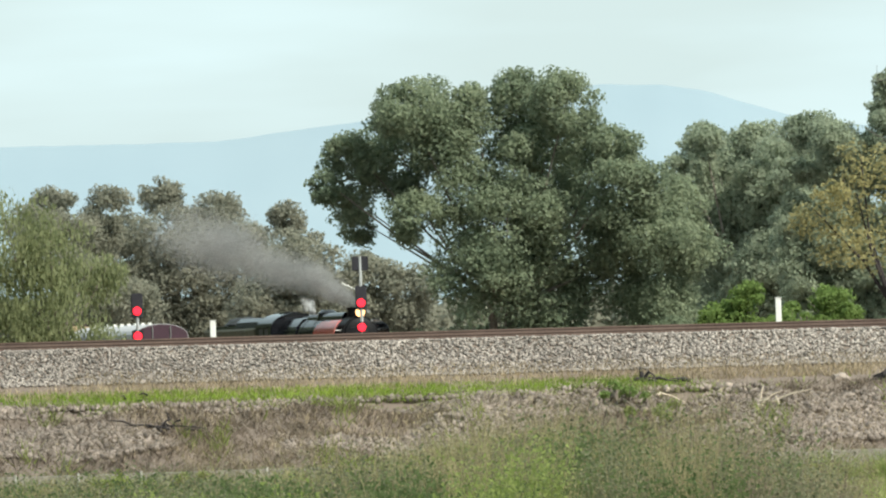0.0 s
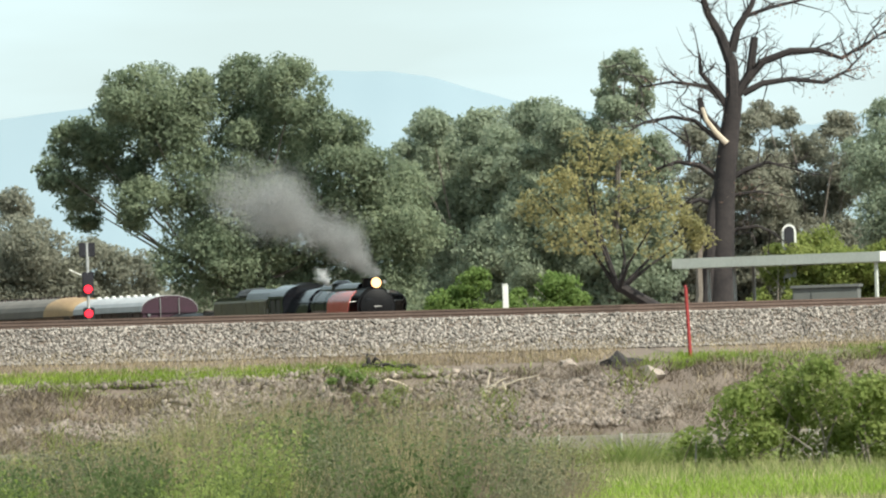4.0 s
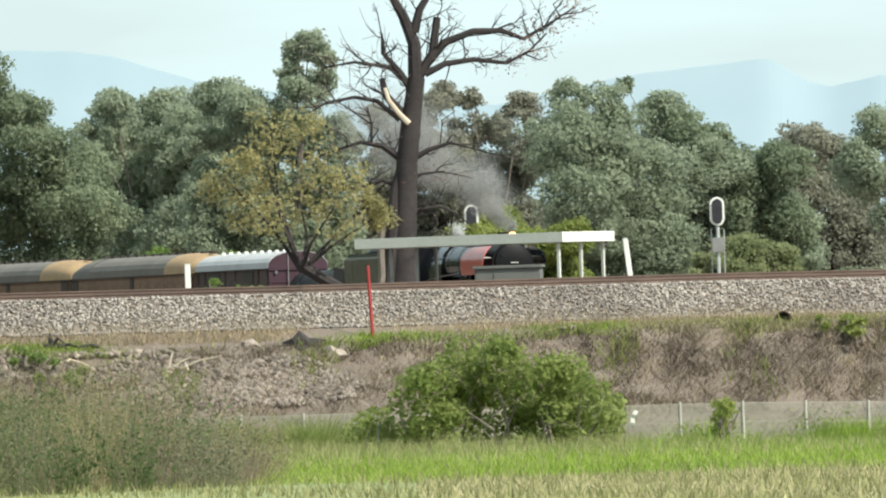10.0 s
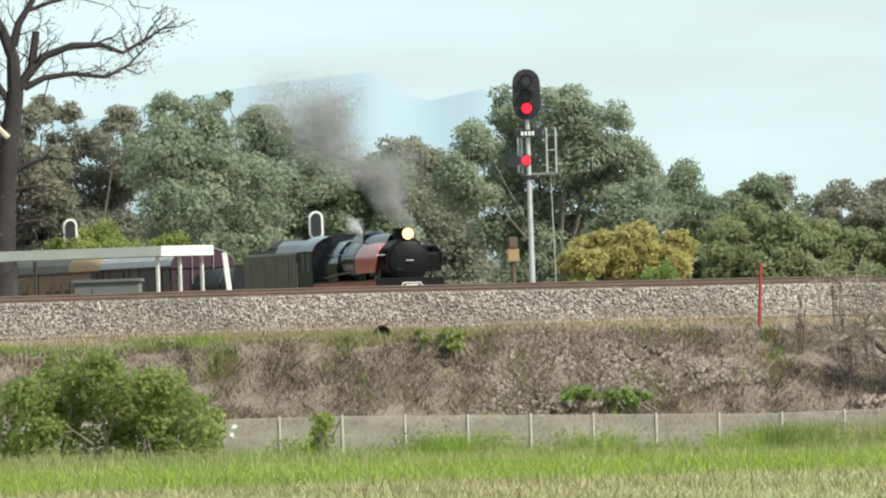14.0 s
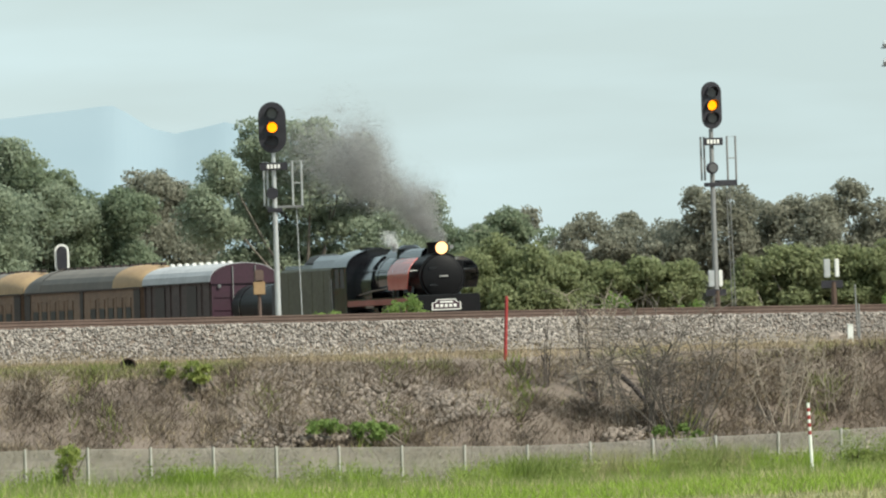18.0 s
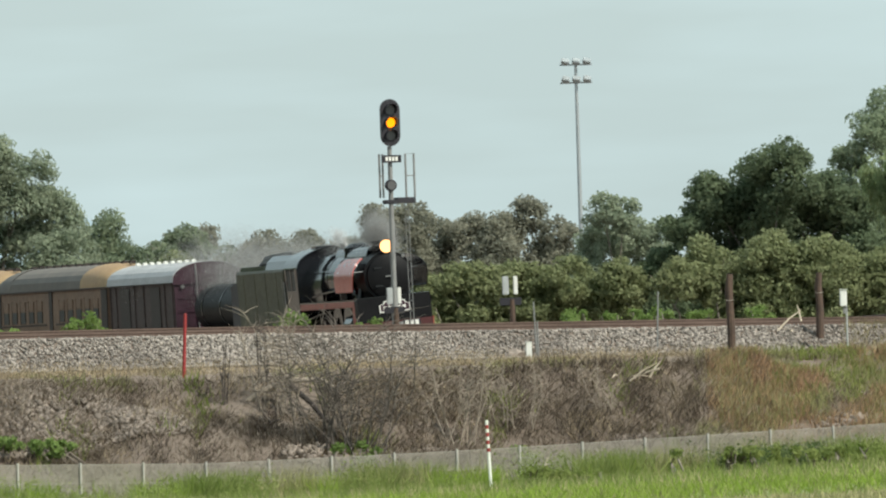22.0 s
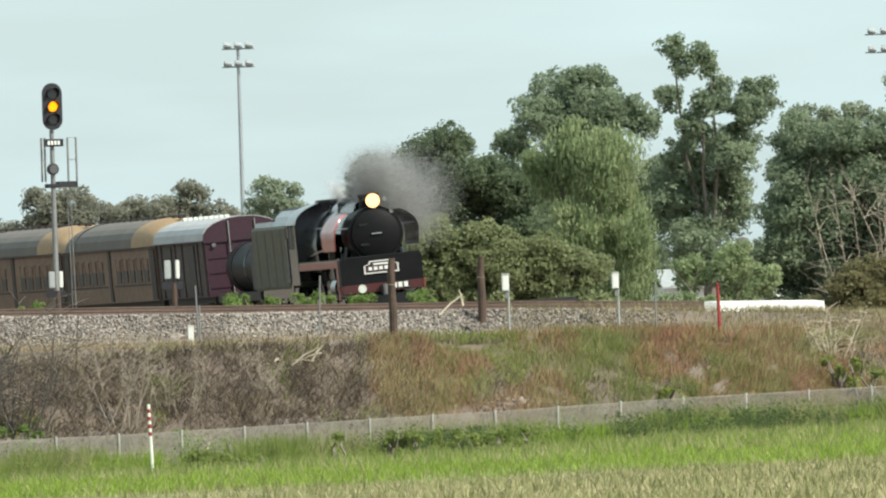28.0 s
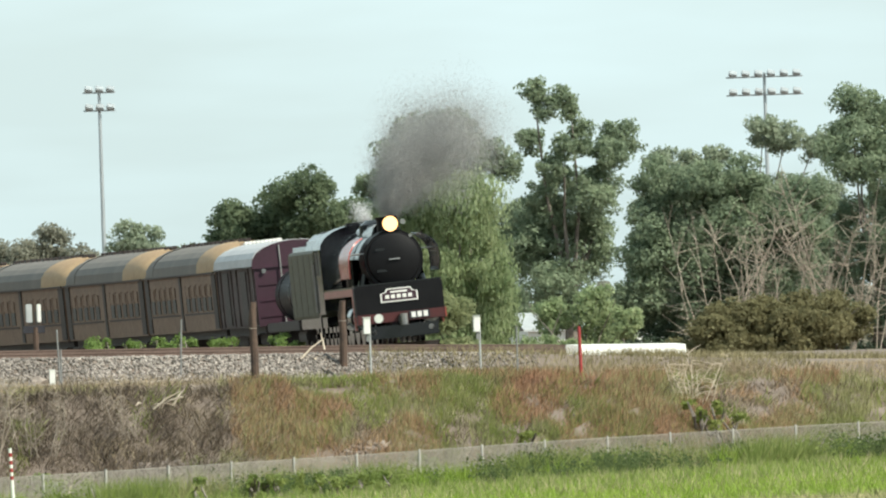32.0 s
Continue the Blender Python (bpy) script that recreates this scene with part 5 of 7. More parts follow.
tree("round_tree", 91.2, 985.8, 4.2, [(0.7, 9.1, 1.9), (-1.2, 8.3, 1.7), (-2.7, 7.8, 1.5), (2.6, 7.8, 1.7), (0.1, 7.0, 2.2), (-4.0, 6.5, 1.2), (4.2, 7.2, 1.4), (-2.1, 6.3, 1.6), (2.3, 6.1, 1.6)],
     leaf_deep, "dense round dark green tree beside the line", "tree", 1)
tree("shrub", 81.6, 870.7, 4.2, [(-3.6, 3.8, 1.4), (-1.2, 3.9, 1.6), (1.2, 3.8, 1.6), (3.5, 3.3, 1.5), (5.4, 2.7, 1.2), (-5.1, 3.3, 1.0), (-2.5, 2.8, 1.4), (2.3, 2.4, 1.4), (-0.1, 2.5, 1.4)],
     leaf_olive, "long olive green hedge-like thicket beside the railway", "shrub", 0)
tree("gum_tree", 105.2, 1050.7, 4.2, [(-1.1, 13.0, 1.7), (0.4, 13.3, 1.5), (-0.8, 11.3, 1.7), (0.9, 10.4, 1.6), (-2.6, 11.7, 1.6), (-3.5, 10.5, 1.0), (2.5, 12.1, 1.2), (3.4, 11.5, 1.0), (0.9, 11.9, 1.7)],
     leaf_shade, "tall dark gum tree behind the weeping tree", "tree", 1)
tree("willow_tree", 92.5, 919.4, 4.2, [(-0.7, 8.7, 1.5), (0.4, 8.1, 1.8), (1.0, 6.4, 1.6), (-1.5, 7.5, 1.3), (1.7, 4.9, 1.1), (-1.1, 5.2, 1.4), (2.3, 3.7, 0.8), (0.2, 4.4, 1.5), (-2.2, 8.3, 1.0)],
     leaf_weeping, "pale olive weeping tree with hanging foliage", "tree", 1)
tree("slender_gum", 108.1, 1017.3, 4.2, [(-1.8, 14.7, 0.8), (-1.2, 13.7, 0.8), (-0.2, 14.3, 0.8), (0.2, 13.5, 0.6), (-1.6, 12.2, 0.9), (0.8, 12.2, 1.0), (2.9, 12.2, 1.2), (1.9, 11.4, 1.1), (-0.9, 10.7, 0.9), (0.2, 10.1, 1.0), (-1.3, 9.3, 1.2), (1.0, 9.2, 1.3), (-0.3, 11.8, 0.8), (1.6, 10.0, 1.1), (-0.3, 8.3, 1.6), (-1.9, 7.0, 1.8), (0.6, 6.1, 1.9), (-0.8, 4.7, 1.8), (1.2, 7.8, 1.3)],
     leaf_shade, "tall slender gum tree with open clumped crown", "tree", 1)
tree("dark_tree", 104.0, 918.1, 4.2, [(-2.1, 8.7, 1.5), (-0.4, 8.6, 1.3), (1.4, 8.6, 1.3), (-1.2, 6.9, 2.5), (1.8, 6.5, 2.5), (-2.7, 5.7, 1.7), (-0.2, 4.6, 2.3), (2.8, 4.5, 2.3), (3.9, 7.2, 2.0), (-3.3, 3.6, 1.5)],
     leaf_shade, "broad dark green tree at the curve", "tree", 3)
tree("gum_tree", 131.8, 1147.5, 4.2, [(1.4, 14.1, 1.2), (2.8, 13.7, 1.2), (-1.5, 12.9, 0.9), (-4.4, 12.4, 1.3), (4.5, 13.2, 1.1), (-2.8, 12.5, 1.1)],
     leaf_grey_green, "tall gum tree behind the broad dark trees", "tree", 1)
tree("dark_tree", 115.4, 950.0, 4.2, [(-0.6, 12.2, 1.4), (0.4, 11.2, 1.5), (-1.2, 10.2, 1.8), (0.6, 9.1, 2.1), (-0.3, 6.7, 2.4), (1.2, 6.2, 2.4)],
     leaf_shade, "broad dark green tree at the curve", "tree", 1)
tree("shrub", 95.0, 819.5, 4.2, [(-1.7, 1.7, 1.2), (-0.1, 1.8, 1.3), (1.4, 1.7, 1.3), (-2.6, 1.3, 0.8), (3.0, 1.8, 1.3)],
     leaf_drab, "low olive brown shrub beside the gravel road", "shrub", 0)
tree("shrub", 95.0, 885.9, 4.2, [(0.3, 2.9, 1.2), (-1.6, 2.6, 1.1), (1.3, 2.2, 0.8)],
     leaf_weeping, "pale low shrub beside the gravel road", "shrub", 0)

def shed():
    """A pale farm shed glimpsed between the trunks."""
    root = thing("shed", pose(*at(176.5, 1040, 4.1), 0, 0, 8), "pale metal shed half hidden behind the trees", "shed")
    part("wall", box(-4, 4, -2, 2, -0.2, 2.9), white_paint, root)
    part("roof", sweep([(-2.3, 2.85), (0, 3.7), (2.3, 2.85), (2.3, 2.95), (0, 3.82), (-2.3, 2.95)], -4.3, 4.3), galvanised, root)
    part("door", box(-1.2, 0.8, -2.05, -2.0, 0, 2.3), grey_steel, root)


shed()

# ---- the train ----
RAILZ = EYE + 3.35
# heading of the main line, in degrees from +x, at every 70 m of its length; 0 m is where the engine's headlight is at the start
HEADINGS = ((-120, -69.67), (-50, -70.93), (20, -72.19), (90, -73.60), (160, -77.09), (230, -80.11), (300, -85.25), (370, -89.61), (440, -92.41))
RUN = np.arange(-220.0, 480.0, 0.5)
HEADING = np.interp(RUN, [h[0] for h in HEADINGS], [h[1] for h in HEADINGS])
SPOTS = np.cumsum(np.stack([np.cos(np.radians(HEADING)), np.sin(np.radians(HEADING))], -1) * 0.5, axis=0)
SPOTS += np.array((-4.537, 1055.08)) - SPOTS[440]


def way_gone(t):
    """Metres that the train has rolled at t seconds."""
    u = t - 16.0
    return 12.186 * t + 0.031 * (u * u / 2 - 128) + 0.001 * (u ** 3 + 4096) / 6


def cant(s):
    """Degrees by which the curved track leans towards its inside."""
    return 4.3 * min(max((s - 205) / 45, 0), 1)


def along(s):
    """Point and heading of the track at s metres of its length."""
    return Vector((np.interp(s, RUN, SPOTS[:, 0]), np.interp(s, RUN, SPOTS[:, 1]), RAILZ)), float(np.interp(s, RUN, HEADING))


def on_track(t, behind):
    """Pose of a vehicle whose middle is some metres behind the headlight, at t seconds."""
    s = way_gone(t) - behind
    p, heading = along(s)
    return pose(p.x, p.y, p.z, 0, 0, heading) @ pose(0, 0, 0, cant(s))


far_track = thing("main_line_track", pose(0, 0, 0), "rusty steel rails that carry the steam train", "railway track", kind="structure")
track_run = np.arange(-215, 399, 4)
track_pts = [along(s)[0] for s in track_run]
for off in (-0.75, 0.75):
    pts = []
    for i, p in enumerate(track_pts):
        q = track_pts[min(i + 1, len(track_pts) - 1)] - track_pts[max(i - 1, 0)]
        pts.append(p + Vector((q.y, -q.x, 0)).normalized() * off - Vector((0, 0, off * math.sin(radians(cant(track_run[i]))))))
    part("rail", rail_bm(pts), rail_steel, far_track)
bm = bmesh.new()
last = None
for i, p in enumerate(track_pts):
    q = track_pts[min(i + 1, len(track_pts) - 1)] - track_pts[max(i - 1, 0)]
    side = Vector((q.y, -q.x, 0)).normalized()
    ring = [bm.verts.new(p + side * u + Vector((0, 0, w - 0.5 * u * math.sin(radians(cant(track_run[i])))))) for u, w in ((-3.2, -0.95), (-1.8, -0.26), (1.8, -0.26), (3.2, -0.95))]
    if last:
        for k in range(3):
            bm.faces.new((last[k], last[k + 1], ring[k + 1], ring[k]))
    last = ring
part("ballast_bed", bm, stone, far_track)


def arch(half, eave, crown, n=12, inset=0.0):
    """Outline of an arched roof as (y, z)."""
    pts = []
    for k in range(n + 1):
        a = math.pi * k / n
        pts.append(((half - inset) * math.cos(a), eave + (crown - eave) * math.sin(a) ** 0.8))
    return pts


def wheelset(parent, x, r, mat, wide=0.72, spokes=0):
    """An axle with two wheels, turning as one."""
    axle = tube([(0, -wide - 0.05, 0), (0, wide + 0.05, 0)], 0.08, 8)
    for s in (-1, 1):
        disc((0, s * wide, 0), (0, 1, 0), r, 0.13, 22, axle)
        disc((0, s * (wide + 0.09), 0), (0, 1, 0), r * 0.22, 0.08, 10, axle)
        if spokes:
            box(-0.09, 0.09, s * (wide + 0.12) - 0.03, s * (wide + 0.12) + 0.03, 0, r * 0.45, 0, axle)
    ob = part("wheelset", axle, mat, parent)
    ob.location = (x, 0, r)
    return ob, r


moving_wheels = []


def locomotive():
    root = thing("steam_locomotive", pose(0, 0, 0), "black steam locomotive with red valances and lit headlight", "locomotive")
    X = 6.3   # headlight's place along the engine
    def ring(x0, x1, r0, r1, z=2.78, seg=28):
        return tube([(x0, 0, z), (x1, 0, z)], [r0, r1], seg)
    part("boiler", ring(-3.6, 5.0, 1.06, 0.95), loco_black, root, smooth=True)
    for x in (-1.8, -0.2, 1.4, 3.0, 4.6):
        part("boiler_band", ring(x - 0.04, x + 0.04, 1.03 - 0.0128 * x, 1.03 - 0.0128 * x), loco_black, root)
    part("smokebox", ring(5.0, 6.75, 0.985, 0.985), loco_smokebox, root, "matt black smokebox", True)
    door = tube([(6.75, 0, 2.78), (6.86, 0, 2.78), (6.95, 0, 2.78), (7.0, 0, 2.78)], [0.90, 0.86, 0.62, 0.22], 28)
    part("smokebox_door", door, loco_smokebox, root, "", True)
    part("door_handle", tube([(7.04, -0.18, 2.78), (7.04, 0.18, 2.78)], 0.03, 6), loco_steel, root)
    for s in (-1, 1):
        part("door_hinge", box(6.9, 6.97, -0.6, 0.1, 2.78 + s * 0.35 - 0.04, 2.78 + s * 0.35 + 0.04), loco_black, root)
    part("chimney", tube([(5.75, 0, 3.7), (5.75, 0, 4.05), (5.75, 0, 4.2)], [0.36, 0.33, 0.4], 18), loco_smokebox, root, "", True)
    # casing along the top of the boiler
    part("skyline_casing", sweep([(-0.52, 3.45), (-0.5, 3.7), (-0.42, 3.88), (-0.28, 3.98), (0.28, 3.98), (0.42, 3.88), (0.5, 3.7), (0.52, 3.45)], -0.6, 5.3), loco_black, root, "", True)
    part("steam_dome", tube([(1.4, 0, 3.6), (1.4, 0, 4.0), (1.4, 0, 4.16)], [0.55, 0.52, 0.3], 18), loco_black, root, "", True)
    part("safety_valve", tube([(-1.2, 0, 3.7), (-1.2, 0, 4.1)], [0.14, 0.1], 10), loco_steel, root)
    # firebox
    part("firebox", sweep([(-1.05, 1.6), (-1.15, 2.6), (-1.0, 3.3), (-0.6, 3.72), (0, 3.86), (0.6, 3.72), (1.0, 3.3), (1.15, 2.6), (1.05, 1.6)], -3.8, -0.9), loco_black, root, "", True)
    # headlight
    part("headlight", tube([(6.3, 0, 3.95), (6.78, 0, 3.95), (6.84, 0, 3.95)], [0.18, 0.27, 0.27], 18), loco_black, root, "", True)
    part("headlight_lens", disc((6.85, 0, 3.95), (1, 0, 0), 0.25, 0.03, 22), lamp_warm, root, "lit warm headlight")
    part("marker_lamp", disc((6.82, 0.42, 3.98), (1, 0, 0), 0.09, 0.14, 12), loco_steel, root)
    part("number_lamp", disc((6.8, 0.62, 3.5), (1, 0, 0), 0.06, 0.12, 10), loco_steel, root)
    # smoke deflectors, curving in at the top
    for s in (-1, 1):
        bm = bmesh.new()
        pts = [(1.50, 2.30), (1.52, 2.6), (1.52, 2.9), (1.48, 3.08), (1.40, 3.24), (1.28, 3.38), (1.12, 3.5), (0.96, 3.58)]
        xs = [(3.55, 6.62), (3.5, 6.85), (3.5, 6.98), (3.52, 7.0), (3.56, 6.98), (3.62, 6.9), (3.72, 6.75), (3.9, 6.55)]
        outer = [[bm.verts.new((x[q], s * y, z)) for (y, z), x in zip(pts, xs)] for q in (0, 1)]
        inner = [[bm.verts.new((x[q], s * (y - 0.035), z - 0.02)) for (y, z), x in zip(pts, xs)] for q in (0, 1)]
        for k in range(len(pts) - 1):
            bm.faces.new((outer[0][k], outer[1][k], outer[1][k + 1], outer[0][k + 1]))
            bm.faces.new((inner[0][k], inner[0][k + 1], inner[1][k + 1], inner[1][k]))
            for q in (0, 1):
                bm.faces.new((outer[q][k], outer[q][k + 1], inner[q][k + 1], inner[q][k]))
        for k in (0, -1):
            bm.faces.new((outer[0][k], outer[1][k], inner[1][k], inner[0][k]))
        part("smoke_deflector", bm, deflector_red if s < 0 else loco_black, root, "glossy red curved smoke deflector" if s < 0 else "black curved smoke deflector", True)
        for x in (4.2, 6.5):
            part("deflector_stay", tube([(x, s * 0.9, 3.05), (x, s * 1.49, 3.05)], 0.025, 6), loco_steel, root)
    # running boards and their red valances
    for s in (-1, 1):
        part("running_board", box(-3.75, 6.6, min(s * 0.9, s * 1.45), max(s * 0.9, s * 1.45), 1.93, 1.99, 0.01), loco_black, root)
        part("valance", box(-3.75, 6.6, min(s * 1.42, s * 1.46), max(s * 1.42, s * 1.46), 1.70, 1.93, 0.008), loco_red, root, "red valance below the running board")
        part("valance_drop", box(6.15, 6.6, min(s * 1.42, s * 1.46), max(s * 1.42, s * 1.46), 0.55, 1.7, 0.008), loco_red, root, "red valance end")
        part("front_steps", box(4.5, 5.0, min(s * 1.2, s * 1.45), max(s * 1.2, s * 1.45), 0.5, 0.56), loco_black, root)
        cyl = tube([(4.6, s * 1.12, 0.98), (5.9, s * 1.12, 0.98)], 0.42, 18)
        part("cylinder", cyl, loco_black, root, "", True)
        part("cylinder_cover", disc((5.92, s * 1.12, 0.98), (1, 0, 0), 0.36, 0.06, 18), loco_steel, root)
        part("steam_pipe", tube([(5.3, s * 0.9, 2.4), (5.3, s * 1.1, 1.3)], 0.16, 10), loco_black, root)
        part("side_rod", box(-1.6, 2.6, s * 0.95 - 0.03, s * 0.95 + 0.03, 0.62, 0.76, 0.01), loco_steel, root)
        part("main_rod", box(0.5, 4.6, s * 1.05 - 0.03, s * 1.05 + 0.03, 0.8, 0.92, 0.01), loco_steel, root)
        part("hand_rail", tube([(-3.2, s * 1.12, 3.15), (5.0, s * 1.1, 3.15)], 0.02, 5), loco_black, root)
        part("injector_pipe", tube([(-3.8, s * 1.15, 2.1), (-1.0, s * 1.12, 2.3), (2.0, s * 1.1, 2.4)], 0.05, 6), loco_black, root)
    part("air_pump", tube([(3.6, -1.12, 2.0), (3.6, -1.12, 2.9)], 0.22, 12), loco_black, root, "", True)
    # front apron, plate and buffer beam
    part("front_apron", sweep([(-1.46, 1.0), (-1.46, 1.93), (-1.4, 1.99), (1.4, 1.99), (1.46, 1.93), (1.46, 1.0)], 6.62, 7.25), loco_smokebox, root, "broad black front apron")
    part("front_deck", box(6.6, 7.25, -1.46, 1.46, 1.99, 2.03, 0.01), loco_black, root)
    plate = bmesh.new()
    outline = [(-0.62, -0.2), (0.62, -0.2), (0.62, 0.1), (0.46, 0.14), (0.4, 0.25), (-0.4, 0.25), (-0.46, 0.14), (-0.62, 0.1)]
    sweep([(y, 1.58 + z) for y, z in outline], 7.26, 7.29, plate)
    part("headboard", plate, white_paint, root, "pale tour headboard with dark lettering bars")
    inner = bmesh.new()
    sweep([(y * 0.92, 1.59 + z * 0.82) for y, z in outline], 7.288, 7.296, inner)
    part("headboard_field", inner, van_maroon, root)
    for k in range(5):
        part("lettering_bar", box(7.296, 7.302, -0.46 + k * 0.19, -0.33 + k * 0.19, 1.5, 1.62), white_paint, root)
    part("lettering_bar", box(7.296, 7.302, -0.28, 0.28, 1.68, 1.74), white_paint, root)
    part("buffer_beam", box(7.0, 7.28, -1.46, 1.46, 0.72, 1.04, 0.02), loco_dark_red, root, "dark red buffer beam")
    part("beam_end", box(6.6, 7.3, 1.46, 1.5, 0.72, 1.06), loco_red, root)
    part("number_board", box(7.285, 7.3, 0.25, 0.95, 0.78, 1.02, 0.005), signal_black, root)
    for k in range(3):
        part("number_bar", box(7.3, 7.306, 0.34 + k * 0.2, 0.48 + k * 0.2, 0.81, 0.99), white_paint, root)
    part("crest", disc((7.29, -0.75, 0.88), (1, 0, 0), 0.15, 0.03, 14), cream_paint, root)
    part("coupler", box(7.2, 7.75, -0.14, 0.14, 0.62, 0.95, 0.04), loco_black, root)
    part("coupler_knuckle", tube([(7.7, 0.05, 0.6), (7.7, 0.05, 0.97)], 0.12, 10), loco_steel, root)
    part("pilot", box(7.0, 7.35, -1.2, 1.2, 0.2, 0.62, 0.03), loco_black, root)
    for s in (-1, 1):
        part("buffer_lamp", disc((7.32, s * 0.95, 0.45), (1, 0, 0), 0.09, 0.06, 12), loco_steel, root)
    part("main_frame", box(-6.0, 7.0, -0.55, 0.55, 0.75, 1.7, 0.02), loco_black, root)
    # cab
    roof = [(1.44 * math.cos(math.pi * k / 20), 3.36 + 0.74 * math.sin(math.pi * k / 20)) for k in range(21)]
    part("cab_front", sweep([(-1.45, 1.3)] + [(-y, z - 0.02) for y, z in roof] + [(1.45, 1.3)], -3.85, -3.78), loco_black, root)
    part("cab_roof", sweep(roof + [(y * 0.96, 3.34 + (z - 3.36) * 0.96) for y, z in roof[::-1]], -6.3, -3.72), loco_black, root, "glossy black arched cab roof", True)
    part("roof_vent", box(-5.6, -4.7, -0.4, 0.4, 4.06, 4.16, 0.03), loco_black, root)
    for s in (-1, 1):
        y0, y1 = min(s * 1.41, s * 1.46), max(s * 1.41, s * 1.46)
        part("cab_side", box(-6.15, -3.8, y0, y1, 1.2, 2.5, 0.01), loco_black, root)
        part("cab_pillar", box(-4.25, -3.8, y0, y1, 2.5, 3.36), loco_black, root)
        part("cab_pillar", box(-6.15, -5.85, y0, y1, 2.5, 3.36), loco_black, root)
        part("cab_pillar", box(-5.1, -4.95, y0, y1, 2.5, 3.36), loco_black, root)
        part("cab_window", box(-5.85, -4.25, y0 + 0.015, y1 - 0.015, 2.5, 3.3), glass_dark, root)
        part("cab_steps", box(-6.15, -5.6, y0 - 0.02, y1 - 0.02, 0.5, 1.2), loco_black, root)
        part("cab_rail", tube([(-6.25, s * 1.5, 1.3), (-6.25, s * 1.5, 2.9)], 0.022, 6), loco_pale, root, "pale hand rail")
    for x in (-1.55, 0.45, 2.45):
        moving_wheels.append(wheelset(root, x, 0.92, loco_black, 0.8, 1))
    for x, r in ((4.5, 0.46), (6.3, 0.46), (-3.6, 0.53), (-5.2, 0.53)):
        moving_wheels.append(wheelset(root, x, r, loco_black))
    return root


def tender():
    root = thing("tender", pose(0, 0, 0), "dusty olive-black tender behind the locomotive", "tender")
    part("tank", sweep([(-1.42, 1.1), (-1.45, 1.2), (-1.45, 3.28), (-1.38, 3.38), (1.38, 3.38), (1.45, 3.28), (1.45, 1.2), (1.42, 1.1)], -4.3, 4.3), tender_dust, root)
    part("coal_bunker", sweep([(-1.4, 3.2), (-1.2, 3.7), (-0.95, 3.9), (0.95, 3.9), (1.2, 3.7), (1.4, 3.2)], 0.6, 4.3), loco_black, root)
    part("bunker_edge", sweep([(-1.3, 3.25), (-1.25, 3.55), (1.25, 3.55), (1.3, 3.25)], -4.2, 0.6), loco_black, root)
    heap = bmesh.new()
    bmesh.ops.create_icosphere(heap, subdivisions=3, radius=1)
    for v in heap.verts:
        v.co = Vector((v.co.x * 2.0, v.co.y * 1.0, v.co.z * 0.5)) * (1 + 0.15 * noise.noise(v.co * 3)) + Vector((-1.6, 0, 3.5))
    part("coal", heap, coal, root)
    part("frame", box(-4.5, 4.5, -1.2, 1.2, 0.75, 1.1, 0.03), loco_black, root)
    for x in (-3.0, -1.0, 1.0, 3.0):
        part("side_rib", box(x - 0.03, x + 0.03, -1.465, -1.45, 1.2, 3.28), tender_dust, root)
    part("hand_rail", tube([(4.2, -1.5, 1.3), (4.2, -1.5, 3.0)], 0.02, 6), loco_steel, root)
    for s in (-1, 1):
        part("ladder", box(-4.36, -4.3, s * 0.8 - 0.2, s * 0.8 + 0.2, 1.1, 3.3), loco_steel, root)
    for x in (-3.4, -1.9, -0.4, 1.1, 2.4, 3.6):
        moving_wheels.append(wheelset(root, x, 0.46, loco_black))
    return root


def coach_shell(root, L, side, roof, eave, crown, half=1.42, cut=(-0.1, -0.1)):
    wall = [(-half, 1.0), (-half - 0.02, 1.6), (-half, eave), (half, eave), (half + 0.02, 1.6), (half, 1.0)]
    part("body", sweep(wall, -L / 2, L / 2), side, root)
    part("roof", sweep(arch(half + 0.1, eave, crown) + [(-half, eave - 0.06), (half, eave - 0.06)], -L / 2 + cut[0], L / 2 - cut[1]), roof, root, smooth=False)
    part("underframe", box(-L / 2 + 0.2, L / 2 - 0.2, -1.2, 1.2, 0.7, 1.0, 0.02), coach_dark, root)
    for x in (-L / 2 + 2.2, L / 2 - 2.2):
        part("bogie_frame", box(x - 1.5, x + 1.5, -1.0, 1.0, 0.35, 0.7, 0.05), coach_dark, root)
        for k in (-0.95, 0.95):
            moving_wheels.append(wheelset(root, x + k, 0.46, coach_dark))
    for s in (-1, 1):
        part("coupling", box(min(s * L / 2, s * (L / 2 + 0.35)), max(s * L / 2, s * (L / 2 + 0.35)), -0.15, 0.15, 0.75, 0.95, 0.03), coach_dark, root)


